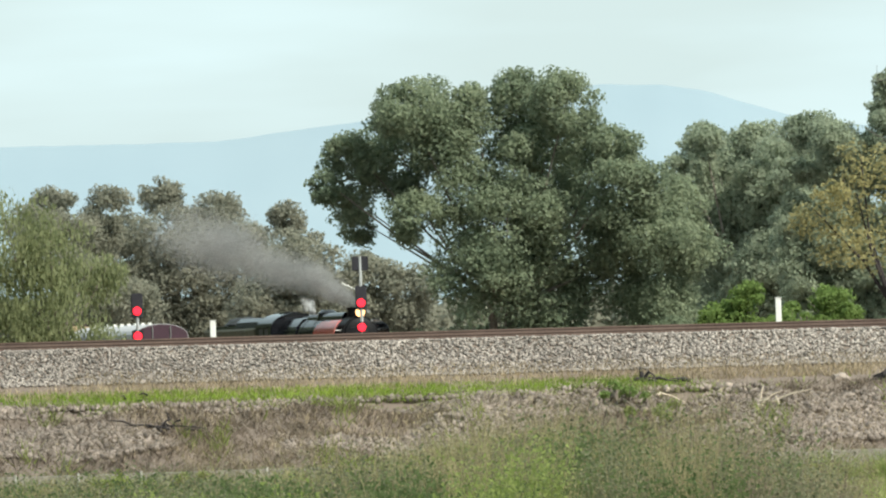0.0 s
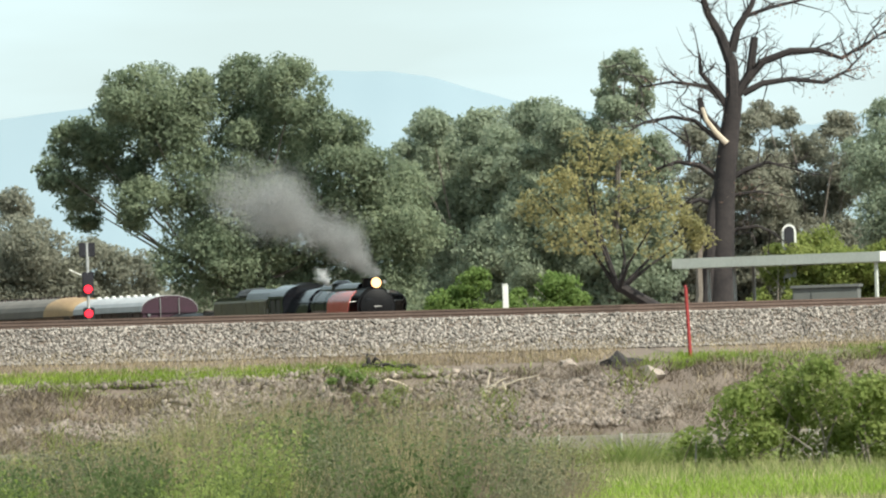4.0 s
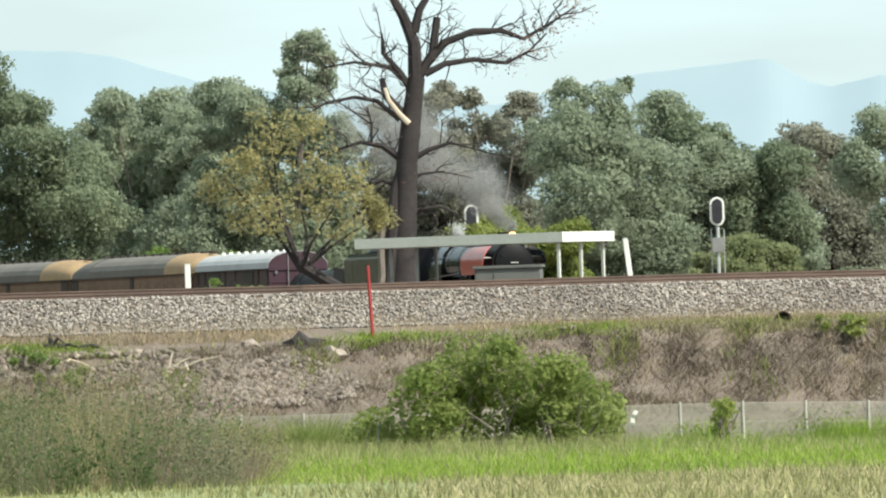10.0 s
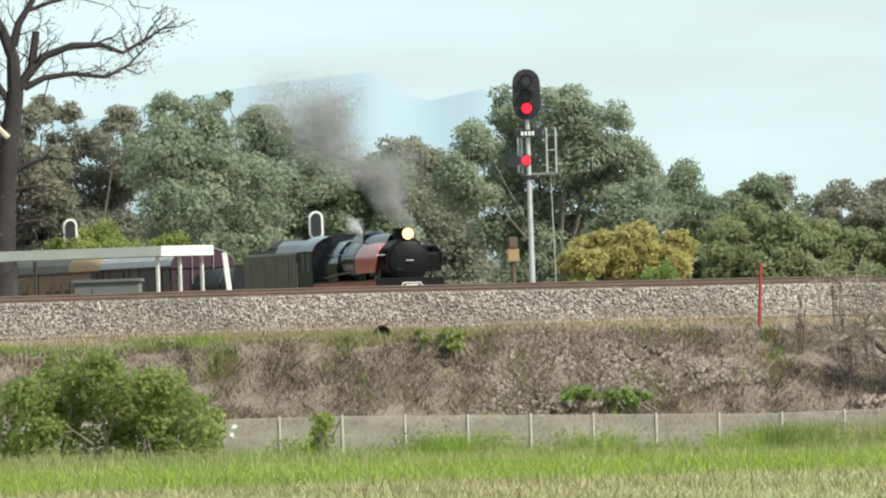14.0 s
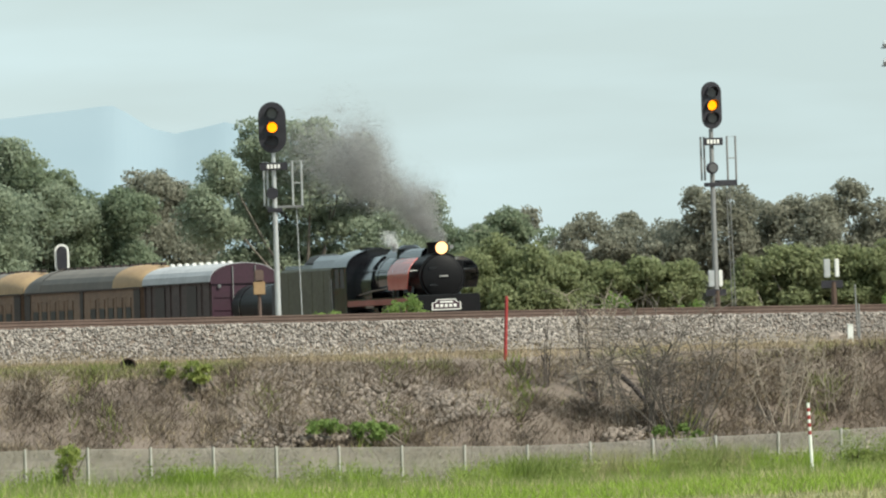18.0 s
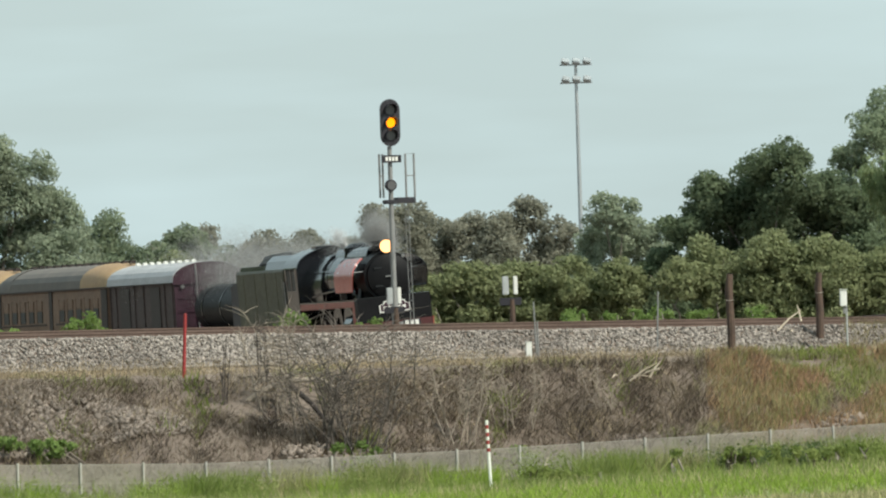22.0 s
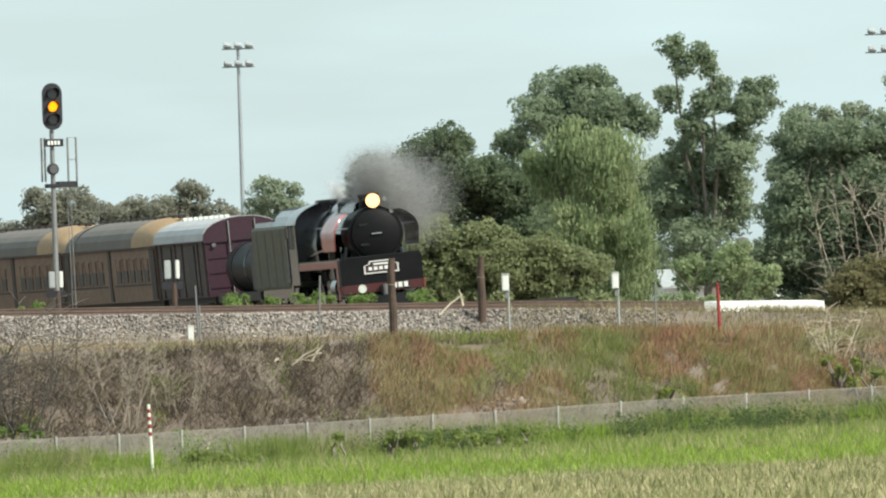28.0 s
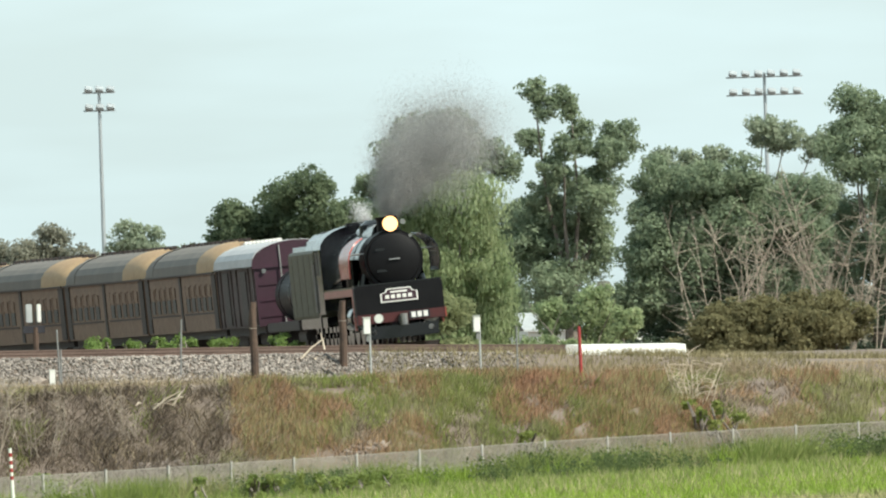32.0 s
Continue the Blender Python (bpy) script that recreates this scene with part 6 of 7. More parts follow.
def tank_wagon():
    L = 10.4
    root = thing("tank_wagon", pose(0, 0, 0), "low sooty tank wagon behind the tender", "railway wagon")
    part("tank", tube([(-4.6, 0, 1.95), (-4.5, 0, 1.95), (4.5, 0, 1.95), (4.6, 0, 1.95)], [0.6, 0.95, 0.95, 0.6], 24), loco_smokebox, root, smooth=True)
    for x in (-3.2, 0, 3.2):
        part("strap", tube([(x - 0.05, 0, 1.95), (x + 0.05, 0, 1.95)], 0.97, 24), loco_black, root)
    part("dome", tube([(0.6, 0, 2.7), (0.6, 0, 3.0)], [0.35, 0.3], 14), coach_dark, root)
    part("end_tank", box(3.2, 4.9, -1.2, 1.2, 1.05, 2.9, 0.1), signal_black, root)
    part("hand_pipe", tube([(4.95, -1.1, 1.0), (4.95, -1.1, 2.6), (4.95, 1.1, 2.6), (4.95, 1.1, 1.0)], 0.02, 6), loco_steel, root)
    part("underframe", box(-L / 2, L / 2, -1.25, 1.25, 0.75, 1.08, 0.03), coach_dark, root)
    for x in (-L / 2 + 1.7, L / 2 - 1.7):
        part("bogie_frame", box(x - 1.3, x + 1.3, -1.0, 1.0, 0.35, 0.7, 0.05), coach_dark, root)
        for k in (-0.85, 0.85):
            moving_wheels.append(wheelset(root, x + k, 0.46, coach_dark))
    return root


def van():
    L = 11.2
    root = thing("luggage_van", pose(0, 0, 0), "maroon luggage van with pale arched roof", "railway van")
    coach_shell(root, L, van_brown, van_roof, 3.1, 3.9)
    end = arch(1.43, 3.1, 3.86) + [(-1.43, 1.0), (1.43, 1.0)]
    part("end_wall", sweep(end, L / 2 + 0.005, L / 2 + 0.06), van_maroon, root, "dark maroon end wall")
    part("end_wall", sweep(end, -L / 2 - 0.06, -L / 2 - 0.005), van_maroon, root, "dark maroon end wall")
    for s in (-1, 1):
        for x in (-2.9, 2.4):
            part("door", box(x - 0.8, x + 0.8, s * 1.45 - 0.02, s * 1.45 + 0.02, 1.1, 2.95, 0.01), coach_dark, root)
        for x in (-5.4, -4.4, -1.2, 0.4, 4.0, 5.4):
            part("side_rib", box(x - 0.03, x + 0.03, s * 1.45 - 0.03, s * 1.45 + 0.03, 1.05, 3.05), van_brown, root)
        part("gutter", box(-L / 2, L / 2, s * 1.5 - 0.03, s * 1.5 + 0.03, 3.04, 3.1), coach_dark, root)
        part("step_board", box(-L / 2 + 0.5, L / 2 - 0.5, s * 1.3 - 0.12, s * 1.3 + 0.12, 0.72, 0.77), coach_dark, root)
    for k in range(9):
        x = -4.8 + k * 1.2
        part("roof_vent", box(x - 0.1, x + 0.1, -0.45, -0.25, 3.82, 3.98, 0.03), white_paint, root)
    part("end_gable", sweep(arch(1.5, 3.08, 3.87) + [(-1.5, 3.0), (1.5, 3.0)], L / 2 + 0.102, L / 2 + 0.125), van_maroon, root, "maroon gable under the roof edge")
    part("end_lamp", disc((L / 2 + 0.1, -1.1, 2.9), (1, 0, 0), 0.08, 0.1, 10), loco_steel, root)
    for y in (-0.5, 0.5):
        part("end_pipe", tube([(L / 2 + 0.12, y, 1.0), (L / 2 + 0.16, y, 3.75)], 0.03, 6), grey_steel, root)
    for k in range(4):
        part("end_rib", box(L / 2 + 0.06, L / 2 + 0.09, -1.3, 1.3, 1.3 + k * 0.55, 1.36 + k * 0.55), van_maroon, root)
    return root


def coach():
    L = 19.2
    root = thing("passenger_coach", pose(0, 0, 0), "weathered tan wooden coach with grey arched roof", "railway coach", "passenger coaches of the train")
    coach_shell(root, L, coach_tan, coach_roof, 3.05, 4.02, cut=(2.9, 4.1))
    # tan hipped roof ends
    for s in (-1, 1):
        bm, rows = bmesh.new(), []
        for k in range(9):
            u = k / 8
            x = s * (L / 2 - 3.0 + 3.25 * u) if s < 0 else L / 2 - 4.2 + 4.45 * u
            rows.append([bm.verts.new((x, y * (1.004 - 0.10 * u ** 3), 3.05 + (z - 3.05) * (1.015 - 0.42 * u ** 3) + 0.006)) for y, z in arch(1.53, 3.05, 4.03)])
        for a, b in zip(rows, rows[1:]):
            for k in range(len(a) - 1):
                bm.faces.new((a[k], a[k + 1], b[k + 1], b[k]))
        bm.faces.new(rows[-1])
        part("roof_end", bm, coach_roof_end if s > 0 else coach_roof, root, "tan rounded roof end" if s > 0 else "", True)
    for s in (-1, 1):
        # dark panels on the side stand in for the shade in door recesses
        for x, w in ((-L / 2 + 0.5, 0.5), (0.0, 0.28), (L / 2 - 0.5, 0.5)):
            part("recess_shade_panel", box(x - w, x + w, s * 1.44 - 0.025, s * 1.44 + 0.025, 1.05, 2.98, 0.01), coach_dark, root)
        for half_x in (-L / 4, L / 4):
            for k in range(5):
                x = half_x - 2.9 + k * 1.45
                w = part("window", box(x - 0.42, x + 0.42, s * 1.45 - 0.015, s * 1.45 + 0.015, 1.72, 2.2, 0.01), glass_dark, root)
                part("blind", box(x - 0.42, x + 0.42, s * 1.455 - 0.012, s * 1.455 + 0.012, 2.24, 2.62, 0.01), coach_tan, w)
                part("window_frame", box(x - 0.5, x - 0.44, s * 1.46 - 0.015, s * 1.46 + 0.015, 1.68, 2.66), coach_tan, w)
            part("waist_rail", box(half_x - 4.0, half_x + 4.0, s * 1.455 - 0.012, s * 1.455 + 0.012, 1.6, 1.66), coach_dark, root)
        part("gutter", box(-L / 2, L / 2, s * 1.5 - 0.03, s * 1.5 + 0.03, 3.0, 3.06), coach_dark, root)
        part("step_board", box(-L / 2 + 0.5, L / 2 - 0.5, s * 1.3 - 0.12, s * 1.3 + 0.12, 0.72, 0.77), coach_dark, root)
    for k in range(14):
        x = -L / 2 + 1.2 + k * 1.29
        part("roof_vent", box(x - 0.2, x + 0.2, -0.13, 0.13, 3.98, 4.12, 0.03), coach_dark, root)
    part("gangway", box(L / 2, L / 2 + 0.3, -0.5, 0.5, 1.0, 3.1, 0.03), coach_dark, root)
    return root


engine = locomotive()
fuel = tender()
water = tank_wagon()
goods = van()
first_coach = coach()
VEHICLES = [(engine, 6.3), (fuel, 17.15), (water, 27.3), (goods, 38.95)]
COACH_AT = 55.0
VEHICLES.append((first_coach, COACH_AT))
for k in range(1, 4):
    other = copy_thing(first_coach, pose(0, 0, 0))
    VEHICLES.append((other, COACH_AT + 19.9 * k))
    for child in other.children:
        if child.name.startswith("wheelset"):
            moving_wheels.append((child, 0.46))


def puff(rng, wide, flakes, flake):
    """A loose cloud of tiny flakes, dense in the middle."""
    p = rng.normal(size=(flakes, 3))
    p *= 1.55 * wide * rng.random((flakes, 1)) ** 0.65 / np.linalg.norm(p, axis=1, keepdims=True)
    lump = np.clip(rng.normal(size=(7, 3)), -1.3, 1.3) * wide * 0.8
    p += lump[rng.integers(0, 7, flakes)]
    u, w = rng.normal(size=(flakes, 3)), rng.normal(size=(flakes, 3))
    s = flake * rng.uniform(0.5, 1.4, (flakes, 1))
    u *= s / np.linalg.norm(u, axis=1, keepdims=True)
    w *= s / np.linalg.norm(w, axis=1, keepdims=True)
    return np.stack([p - u, p + w, p + u], 1).reshape(-1, 3), np.arange(3 * flakes).reshape(-1, 3)


def puff_part(rng, wide, flakes, flake, mat, parent):
    v, f = puff(rng, wide, flakes, flake)
    ob = new("puff", numpy_mesh("puff", v, f, mat))
    ob.parent = parent
    return tagged(ob, kind="stuff")


smoke_rng = np.random.default_rng(9)
plume = thing("smoke_plume", pose(0, 0, 0), "thin grey smoke drifting back from the chimney", "smoke")
PUFFS = []
for k in range(30):
    u = (k + 0.5) / 30
    ob = puff_part(smoke_rng, 0.16 + 0.72 * u ** 0.8, 6000 + int(19000 * u), 0.0135, smoke_grey, plume)
    wide = 0.15 + 1.0 * u
    home = Vector((smoke_rng.normal() * wide, smoke_rng.normal() * wide, 0.2 + 5.0 * u ** 0.9 + smoke_rng.normal() * 0.5 * u))
    PUFFS.append((ob, home, u, smoke_rng.uniform(0, 6.28)))
steam = thing("steam_wisp", pose(0, 0, 0), "white steam blowing from the safety valves", "steam")
for k in range(4):
    ob = puff_part(smoke_rng, 0.06 + 0.04 * k, 1200, 0.02, steam_white, steam)
    ob.location = (-0.08 * k, 0, 0.13 * k)

# ---- small things along the bank ----
def leafy_weed(x, y, z, w, h, mat=None, name="weed", label="green leafy weed growing beside the rails", group="weeds along the rails"):
    rng = np.random.default_rng(int(abs(x) * 100) + 7)
    if group != "weeds along the rails":
        z = land(math.atan2(x, y) * 1650, math.hypot(x, y))
    lobes = [(rng.normal() * 0.3 * w, h * rng.uniform(0.12, 0.85), max(0.12, 0.19 * h) * rng.uniform(0.6, 1.25)) for _ in range(max(6, int(w * 8)))]
    ob = tree(name, x, y, z, lobes, mat or leaf_bright, label, "plant", 0, 0.075, 0.14)
    tagged(ob, group=group)


# behind the near rails
for x, y, top in ((9.95, 640.1, 5.42), (10.95, 640.1, 5.45), (12.2, 643.4, 5.75), (13.15, 640.1, 5.3), (23.35, 639.8, 5.25), (35.4, 645.8, 5.2), (37.35, 645.7, 5.35), (38.45, 650.6, 5.65),
                  (35.7, 650.8, 5.2), (45.0, 650.2, 5.6), (47.95, 658.3, 5.15), (56.3, 674.2, 5.35), (58.1, 677.3, 5.3), (59.0, 677.2, 5.35), (62.6, 681.9, 5.3), (55.05, 666.0, 5.5), (56.5, 665.9, 5.4), (57.8, 665.8, 5.45), (59.25, 665.6, 5.35), (61.55, 670.4, 5.3)):
    leafy_weed(x, y, 4.1, 0.9, top - 4.1)
# on the bank and along the fence
BANK_WEED = "broad-leaved green weed on the embankment"
for x, y, z, w, h, mat in ((30.2, 622.57, 2.9, 1.6, 0.75, leaf_yellow_green), (33.61, 619.39, 1.31, 2.2, 0.6, leaf_bright), (35.26, 619.9, 1.19, 1.8, 0.6, leaf_bright), (44.63, 623.2, 0.89, 1.5, 0.9, leaf_bright), (50.72, 625.95, 0.89, 1.4, 0.7, leaf_bush),
                           (50.1, 625.5, 0.87, 1.2, 0.8, leaf_bright), (66.56, 639.45, 1.48, 0.8, 0.9, leaf_yellow_green), (73.33, 650.88, 1.92, 1.2, 1.2, leaf_yellow_green), (62.77, 635.0, 1.19, 1.0, 0.7, leaf_bush), (60.33, 632.33, 0.97, 1.4, 0.6, leaf_bush), (5.97, 608.87, 1.61, 0.9, 1.3, leaf_bush), (5.34, 612.58, 2.7, 1.0, 0.7, leaf_bright), (25.6, 605.5, -0.1, 0.45, 1.75, leaf_yellow_green)):
    leafy_weed(x, y, z, w, h, mat, "weed", BANK_WEED, "weeds on the bank")
FIELD_BUSH = "low leafy green shrub in the field before the fence"
for x, y, z, w, h, mat in ((-8.6, 588, -0.2, 3.6, 1.35, leaf_yellow_green), (-2.5, 590, -0.2, 2.6, 1.5, leaf_yellow_green), (0.6, 594, -0.2, 2.0, 1.9, leaf_yellow_green), (3.2, 596, -0.2, 1.2, 2.1, leaf_bush), (7.4, 596, -0.2, 1.0, 1.7, leaf_yellow_green), (56.6, 618, 0.45, 3.0, 0.9, leaf_bush), (58.9, 618, 0.45, 2.6, 0.8, leaf_bush), (50.1, 616, 0.1, 2.4, 0.7, leaf_bush), (20.6, 596, -0.2, 1.2, 0.9, leaf_bush)):
    leafy_weed(x, y, z, w, h, mat, "field_shrub", FIELD_BUSH, "shrubs in the field")




def bare_bush(name, x, y, z, wide, high, stems, mat, label, seed, thick=0.03, spread=1.0):
    """Leafless bush: stems that fan out, each with side twigs."""
    rng = np.random.default_rng(seed)
    root = thing(name, pose(x, y, z), label, "shrub", "leafless bushes")
    for k in range(stems):
        tip = Vector((rng.uniform(-0.5, 0.5) * wide, rng.uniform(-0.3, 0.3) * wide, high * rng.uniform(0.55, 1.05)))
        foot = Vector((tip.x * 0.3 * spread + rng.normal() * 0.1 * wide, tip.y * 0.2, -0.7))
        mid = foot.lerp(tip, 0.5) + Vector((rng.normal() * 0.09 * wide, 0, 0.06 * high))
        bm = tube([foot, mid, tip], [thick, thick * 0.7, thick * 0.25], 5)
        for q in range(16):
            s = mid.lerp(tip, rng.uniform(-0.6, 0.95))
            e = s + Vector((rng.normal() * 0.15 * wide, rng.normal() * 0.1 * wide, (rng.normal() * 0.5 + 0.5) * 0.14 * high))
            tube([s, s.lerp(e, 0.5) + Vector((0, 0, 0.04)), e], [thick * 0.5, thick * 0.35, thick * 0.12], 4, bm, caps=False)
        part("stem", bm, mat, root)
    return root


BARE = "grey leafless bush on the embankment"
bare_bush("bare_bush", 44.47, 624.52, 1.31, 5.4, 4.0, 32, bush_wood, BARE, 5, 0.028)
bare_bush("bare_bush", 42.88, 627.54, 2.41, 2.6, 3.0, 14, twig, BARE, 16, 0.024)
bare_bush("bare_bush", 42.57, 629.46, 3.01, 1.0, 2.3, 7, twig_dark, BARE, 6, 0.028)
bare_bush("bare_bush", 41.15, 627.45, 2.61, 0.7, 2.0, 4, twig_dark, BARE, 7, 0.024)
bare_bush("bare_bush", 48.24, 626.95, 1.59, 2.2, 2.5, 9, twig, BARE, 8, 0.026)
bare_bush("bare_bush", 50.26, 628.79, 1.81, 2.0, 1.9, 8, twig, BARE, 9, 0.02)
bare_bush("bare_bush", 73.39, 654.2, 2.61, 2.4, 1.5, 9, bare_wood, BARE, 10, 0.025)
bare_bush("bare_bush", 34.69, 623.34, 2.39, 1.2, 1.2, 5, twig, BARE, 11, 0.015)
bare_bush("bare_bush", 53.46, 632.34, 2.21, 2.0, 1.4, 8, twig, BARE, 12, 0.018)
bare_bush("bare_bush", 0.5, 611.2, 2.59, 2.5, 1.4, 8, twig, BARE, 13, 0.015)
bare_bush("bare_tree", 103.9, 909.8, 4.1, 5.5, 7.2, 16, twig, "pale leafless tree among dark evergreens", 14, 0.036)
bare_bush("bare_tree", 108.5, 912, 4.1, 6.5, 8.4, 22, twig, "pale leafless tree among dark evergreens", 15, 0.034)


def fallen_limb():
    root = thing("fallen_limb", pose(42.95, 628, 3.05), "dead grey limb lying across the embankment", "branch")
    part("limb", tube([(-1.4, 0, -0.75), (-0.6, 0, -0.2), (0.2, 0.1, 0.1), (1.2, 0, 0.12), (1.9, -0.1, -0.25)], [0.12, 0.11, 0.09, 0.07, 0.03], 8), twig, root, smooth=True)
    part("limb", tube([(0.2, 0, 0.05), (0.9, -0.2, -0.6), (1.5, -0.4, -1.4), (2.2, -0.4, -2.1)], [0.09, 0.08, 0.06, 0.04], 8), bark_dead, root, smooth=True)
    part("limb", tube([(-1.3, 0, -0.7), (-1.7, -0.1, -0.95)], [0.09, 0.05], 7), bark_dead, root)


fallen_limb()


def boulder(x, y, z, r, mat, label, seed, squash=0.7):
    bm = bmesh.new()
    bmesh.ops.create_icosphere(bm, subdivisions=2, radius=r)
    for v in bm.verts:
        v.co *= 1 + 0.75 * noise.noise(v.co * (1.2 / r) + Vector((seed, 0, 0)))
        v.co.z *= squash
    ob = mesh_object("boulder", bm, mat)
    ob.location = (x, y, z)
    tagged(ob, label, "rock")


boulder(13.29, 615.36, 3.07, 0.66, bark_dead, "dark weathered boulder on the embankment", 1.0)
boulder(14.09, 614.94, 2.86, 0.5, stone_brown, "pale brown rock beside the dark boulder", 2.0)
boulder(11.83, 615.79, 3.26, 0.25, stone_brown, "small brown rock on the bank", 3.0)


def drain():
    root = thing("drain_pipe", pose(28.2, 623.4, 3.55), "open end of a drain pipe in the ballast foot", "pipe")
    bm, n = bmesh.new(), 18
    rows = []
    for y0, r in ((-0.1, 0.24), (0.5, 0.24), (0.5, 0.2), (-0.1, 0.2)):
        rows.append([bm.verts.new((r * math.cos(2 * math.pi * k / n), y0, r * math.sin(2 * math.pi * k / n))) for k in range(n)])
    for a, b in zip(rows, rows[1:] + rows[:1]):
        for k in range(n):
            bm.faces.new((a[k], a[(k + 1) % n], b[(k + 1) % n], b[k]))
    part("pipe", bm, old_timber, root)
    # a black disc closes the pipe, the shade inside it put into its colour
    part("inside", disc((0, 0.3, 0), (0, 1, 0), 0.2, 0.05, 16), coal, root, "black disc for the shade in the pipe")


drain()


def stump():
    root = thing("tree_stump", pose(5.87, 614.97, 3.34), "broken dark tree stump with exposed roots", "stump")
    part("trunk", tube([(0, 0, -0.3), (-0.03, 0, 0.15), (-0.08, 0, 0.45)], [0.14, 0.09, 0.03], 8), bark_dead, root)
    for k, (u, w) in enumerate(((0.35, 0.25), (0.6, 0.0), (1.0, 0.05), (-0.4, 0.05))):
        part("root", tube([(0, 0, 0.05), (u * 0.5, -0.1, w + 0.05), (u, -0.15, w - 0.1)], [0.07, 0.05, 0.02], 6), bark_dead, root)
    log = thing("dark_log", pose(6.98, 614.96, 3.28), "short dark log lying on the bank", "log")
    part("log", tube([(-0.3, 0, 0.08), (0.1, 0, 0.1), (0.35, 0, 0.04)], [0.06, 0.07, 0.04], 8), bark_dead, log)


stump()


def sticks(name, x, y, z, count, size, mat, label, seed):
    rng = np.random.default_rng(seed)
    root = thing(name, pose(x, y, z), label, "branches")
    for k in range(count):
        a = Vector((rng.normal() * size * 0.4, rng.normal() * 0.2, abs(rng.normal()) * size * 0.15))
        b = a + Vector((rng.normal() * size * 0.6, rng.normal() * 0.2, rng.normal() * size * 0.35))
        part("stick", tube([a, a.lerp(b, 0.5) + Vector((0, 0, 0.06)), b], [0.035, 0.028, 0.012], 5), mat, root)


sticks("branch_pile", -8.2, 608.5, 2.35, 12, 0.9, bark_dead, "pile of dark broken branches on the bank", 3)
sticks("dead_branches", 9.53, 612.33, 2.4, 7, 0.9, bare_wood, "pale dead branches lying on loose stones", 4)
sticks("dead_branches", 6.53, 613.47, 2.89, 6, 0.8, bare_wood, "pale dead branches lying on loose stones", 5)
sticks("dead_branches", 60.2, 644.9, 4.12, 6, 1.1, bare_wood, "pale timber offcuts beside the track", 6)
sticks("dead_branches", -8.99, 611.43, 3.1, 5, 0.8, bark_dead, "dark dead branch on the green bench", 7)
sticks("dead_branches", 54.63, 635.36, 2.8, 7, 1.0, bare_wood, "pale dead branches on withered weeds", 8)


def litter(x, y, z, w, h, label):
    bm = bmesh.new()
    a = [bm.verts.new((u * w + 0.03 * math.sin(k * 2), 0.03 * math.cos(k * 3), k * h / 4)) for k in range(5) for u in (-0.5, 0.5)]
    for k in range(4):
        bm.faces.new((a[2 * k], a[2 * k + 1], a[2 * k + 3], a[2 * k + 2]))
    bmesh.ops.solidify(bm, geom=bm.faces[:], thickness=0.01)
    ob = mesh_object("litter", bm, white_paint)
    ob.location, ob.rotation_euler = (x, y, z), (0, radians(18), 0)
    tagged(ob, label, "litter")


litter(22.9, 608.7, 0.44, 0.13, 0.5, "white plastic strip caught on the fence")
litter(22.54, 608.7, 0.74, 0.07, 0.22, "small white scrap caught on the fence")


def stay(x, y, z, dx, h, mat, label):
    root = thing("leaning_stick", pose(x, y, z), label, "stick")
    part("stick", tube([(0, 0, -0.1), (dx * 0.5, 0, h * 0.5), (dx, 0, h)], [0.035, 0.03, 0.025], 6), mat, root)


stay(25.05, 609.2, -0.14, 0.55, 0.95, bare_wood, "pale stick leaning on the fence")
stay(50.4, 623.0, -0.4, 0.28, 0.95, bare_wood, "pale stick leaning on the fence")
post_thing("small_post", 51.36, 637.23, 3.62, 4.13, 0, white_post, "short pale marker post at the foot of the ballast", "post")
boulder(50.94, 637.27, 3.71, 0.3, stone_brown, "brown rounded stone beside a short pale post", 4.0, 0.8)
post_thing("thin_post", 51.67, 637.51, 3.63, 4.79, 0, thin_post, "thin dark steel post on the bank", "post")
post_thing("thin_post", 55.71, 640.98, 3.82, 5.61, 2, thin_post, "thin straw-coloured stake on the bank", "post")

wall = thing("low_wall", pose(72.9, 686.5, 3.98, 0, 0, 71), "low sunlit white concrete wall beside the road", "wall")
part("wall", sweep([(-0.35, -0.3), (-0.22, 0.62), (0.2, 0.66), (0.35, -0.3)], 0, 16.5), white_paint, wall)
# relay case at the foot of the first signal
case = thing("relay_case", pose(36.3, 701.5, 4.2), "slim rusty equipment stand at the signal's foot", "equipment box")
part("stand", tube([(0, 0, -0.2), (0, 0, 1.9)], 0.06, 8), rail_steel, case)
part("case", box(-0.2, 0.2, -0.12, 0.12, 1.9, 2.35, 0.02), coach_roof_end, case)
part("lamp", box(-0.16, 0.16, -0.15, 0.15, 2.35, 2.75, 0.04), rail_steel, case)
part("foot_box", box(-0.1, 0.22, -0.2, 0.1, -0.1, 0.75, 0.03), white_paint, case)


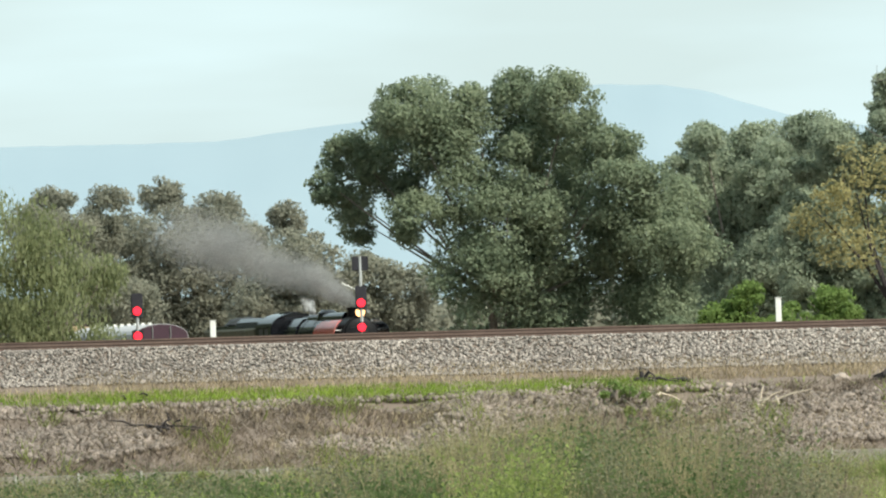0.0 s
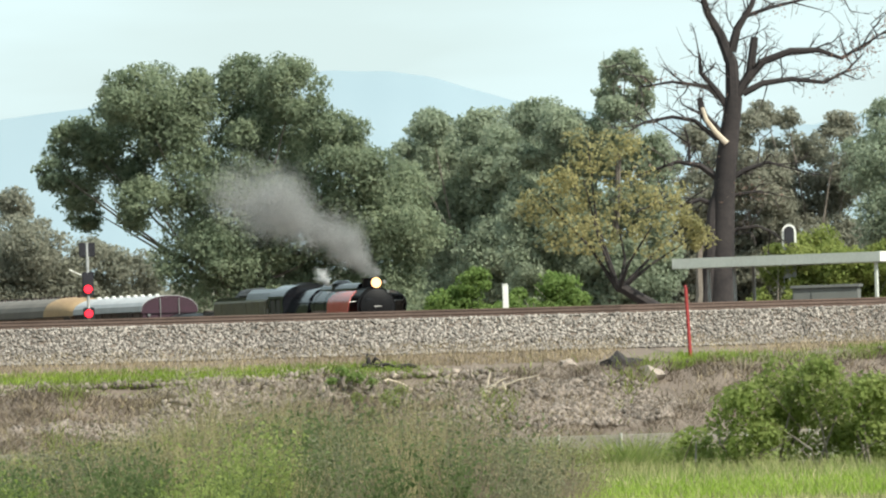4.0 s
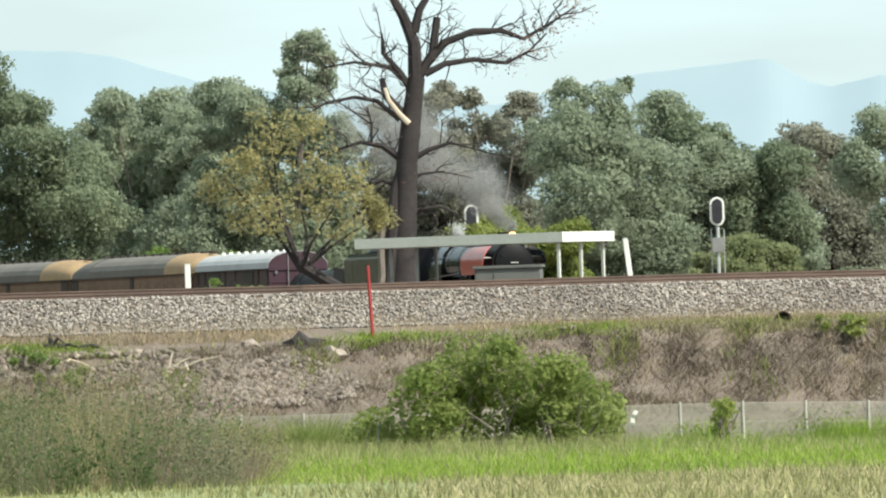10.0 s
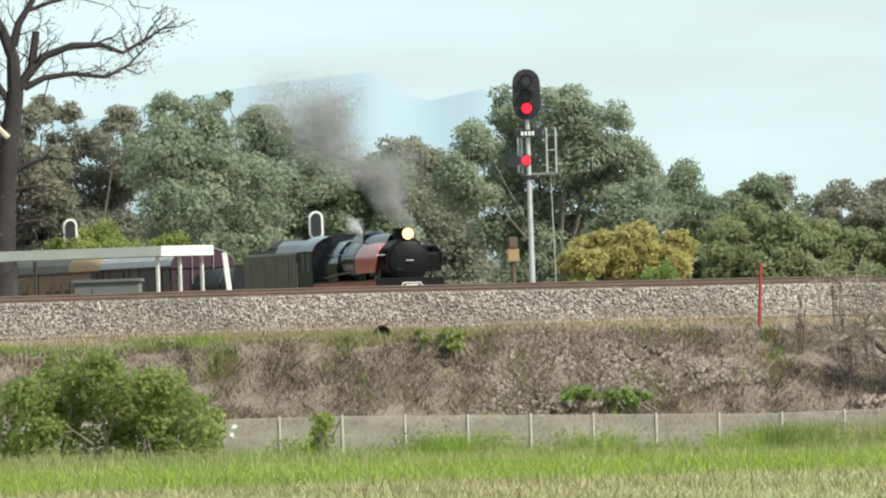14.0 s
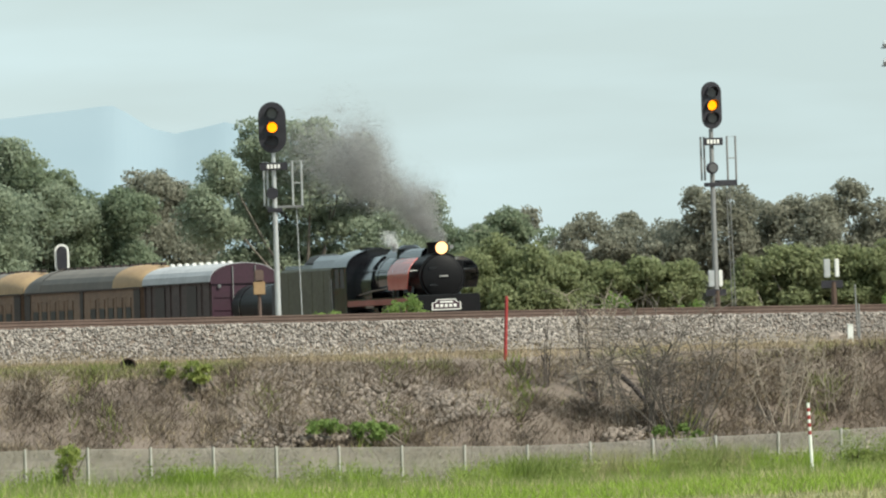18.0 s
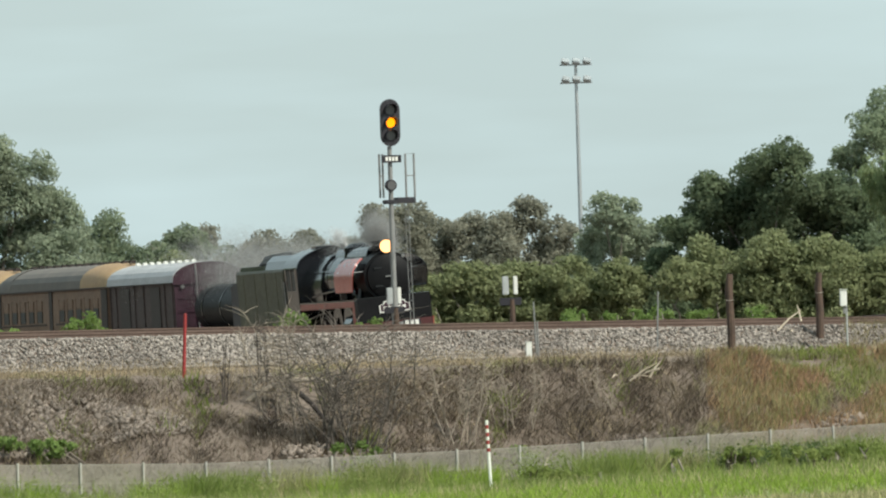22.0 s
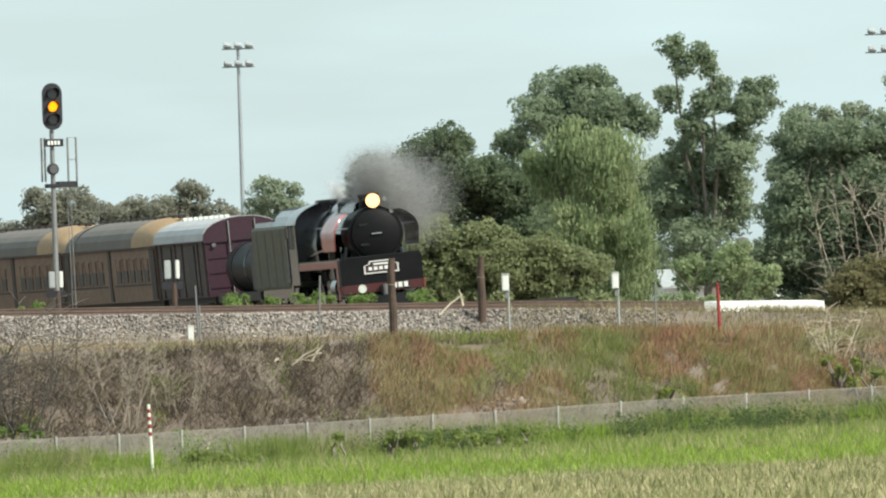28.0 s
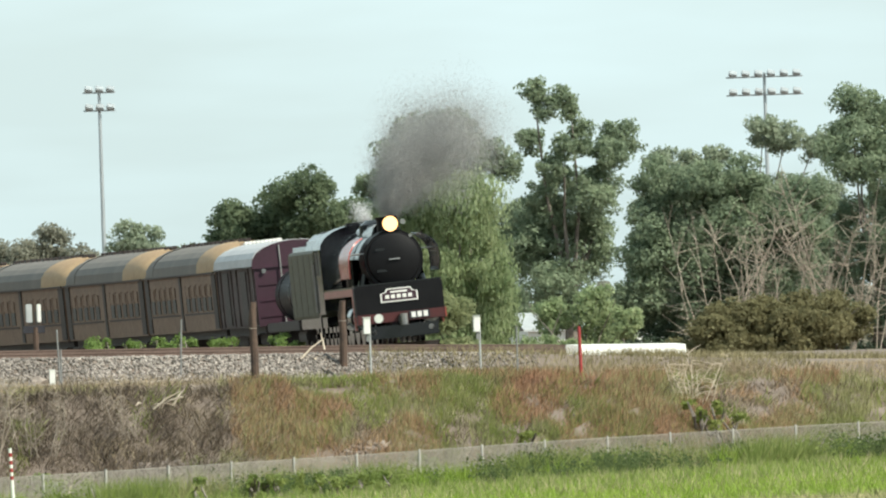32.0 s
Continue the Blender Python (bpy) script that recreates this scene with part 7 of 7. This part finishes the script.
# ---- what moves ----
def motions():
    for ob, behind in VEHICLES:
        walk(ob, [(t, on_track(t, behind)) for t in np.arange(0, 32.01, 1.0)])
    # smoke and steam keep with the engine; the plume stands tall when the engine works hard and shrinks when it coasts
    work = lambda t: float(np.interp(t, [0, 3, 6, 13, 17, 18.2, 19.5, 20.5, 25, 27, 28, 29, 30, 31, 32], [0.8, 0.9, 1.0, 1.2, 1.05, 0.85, 0.42, 0.3, 0.3, 0.4, 0.4, 0.34, 0.38, 0.46, 0.6]))
    lean = lambda t: float(np.interp(t, [0, 3, 6, 13, 16, 17, 18.2, 19, 20.5, 24, 28, 30, 31, 32], [-9.0, -6.0, -7.0, -5.5, -2.8, -3.8, -4.6, -1.2, -0.6, -0.5, 0.9, 0.3, 1.6, 2.2]))
    coast = lambda t: float(np.interp(t, [0, 18, 19, 20.5, 25, 27, 32], [0, 0, 0.8, 1, 0.8, 0.1, 0]))
    def trail(t, u):
        """When the engine coasts the older smoke hangs low along the train."""
        back = 60.0 * max(0.0, u - 0.3) * coast(t)
        return on_track(t, 0.55 + back) @ Vector((0, min(back * 0.2, 0.7), -min(back * 0.9, 3.75))) - on_track(t, 0.55).translation
    spot = lambda t, behind, z: Matrix.Translation(on_track(t, behind) @ Vector((0, 0, z)))
    walk(plume, [(t, spot(t, 0.55, 4.15)) for t in np.arange(0, 32.01, 1.0)])
    walk(steam, [(t, spot(t, 7.4, 4.1)) for t in np.arange(0, 32.01, 1.0)])
    for ob, home, u, phase in PUFFS:
        rows = []
        for t in np.arange(0, 32.01, 2.0):
            sway = Vector((math.sin(t * 0.9 + phase), math.cos(t * 0.7 + phase), math.sin(t * 0.8 + 2 * phase))) * 0.3 * u * max(work(t), 0.4)
            p = home * work(t) + sway + Vector((lean(t) * u ** 1.2, 0.8 * u, 0)) + trail(t, u)
            rows.append((t, pose(p.x, p.y, max(p.z, 0.1 - 0.9 * coast(t)), 0, 0, 25 * math.sin(t * 0.5 + phase))))
        walk(ob, rows)
    # wheels roll with the way gone
    for ob, r in moving_wheels:
        x = ob.location.x
        step = 0.12 if r > 0.8 else 0.0667
        rows, t = [], 0.0
        while t < 32.0:
            rows.append((t, pose(x, 0, r) @ Matrix.Rotation(way_gone(t) / r, 4, "Y")))
            t += step
        rows.append((32.0, pose(x, 0, r) @ Matrix.Rotation(way_gone(32.0) / r, 4, "Y")))
        walk(ob, rows)
    # the first signal clears from red to amber: the added shutters slide across
    gap = 1.72 * 0.272
    for ob, shut, cleared in ((shutter, Vector((0, -0.2, Z1)), Vector((0, -0.2, Z1 - gap))), (low_shutter, Vector((-0.47, -0.31, 9.02 - 4.3 + 0.42)), Vector((-0.07, -0.31, 9.02 - 4.3 + 0.42)))):
        walk(ob, [(0, Matrix.Translation(shut)), (17.7, Matrix.Translation(shut)), (17.85, Matrix.Translation(cleared)), (32, Matrix.Translation(cleared))])


motions()
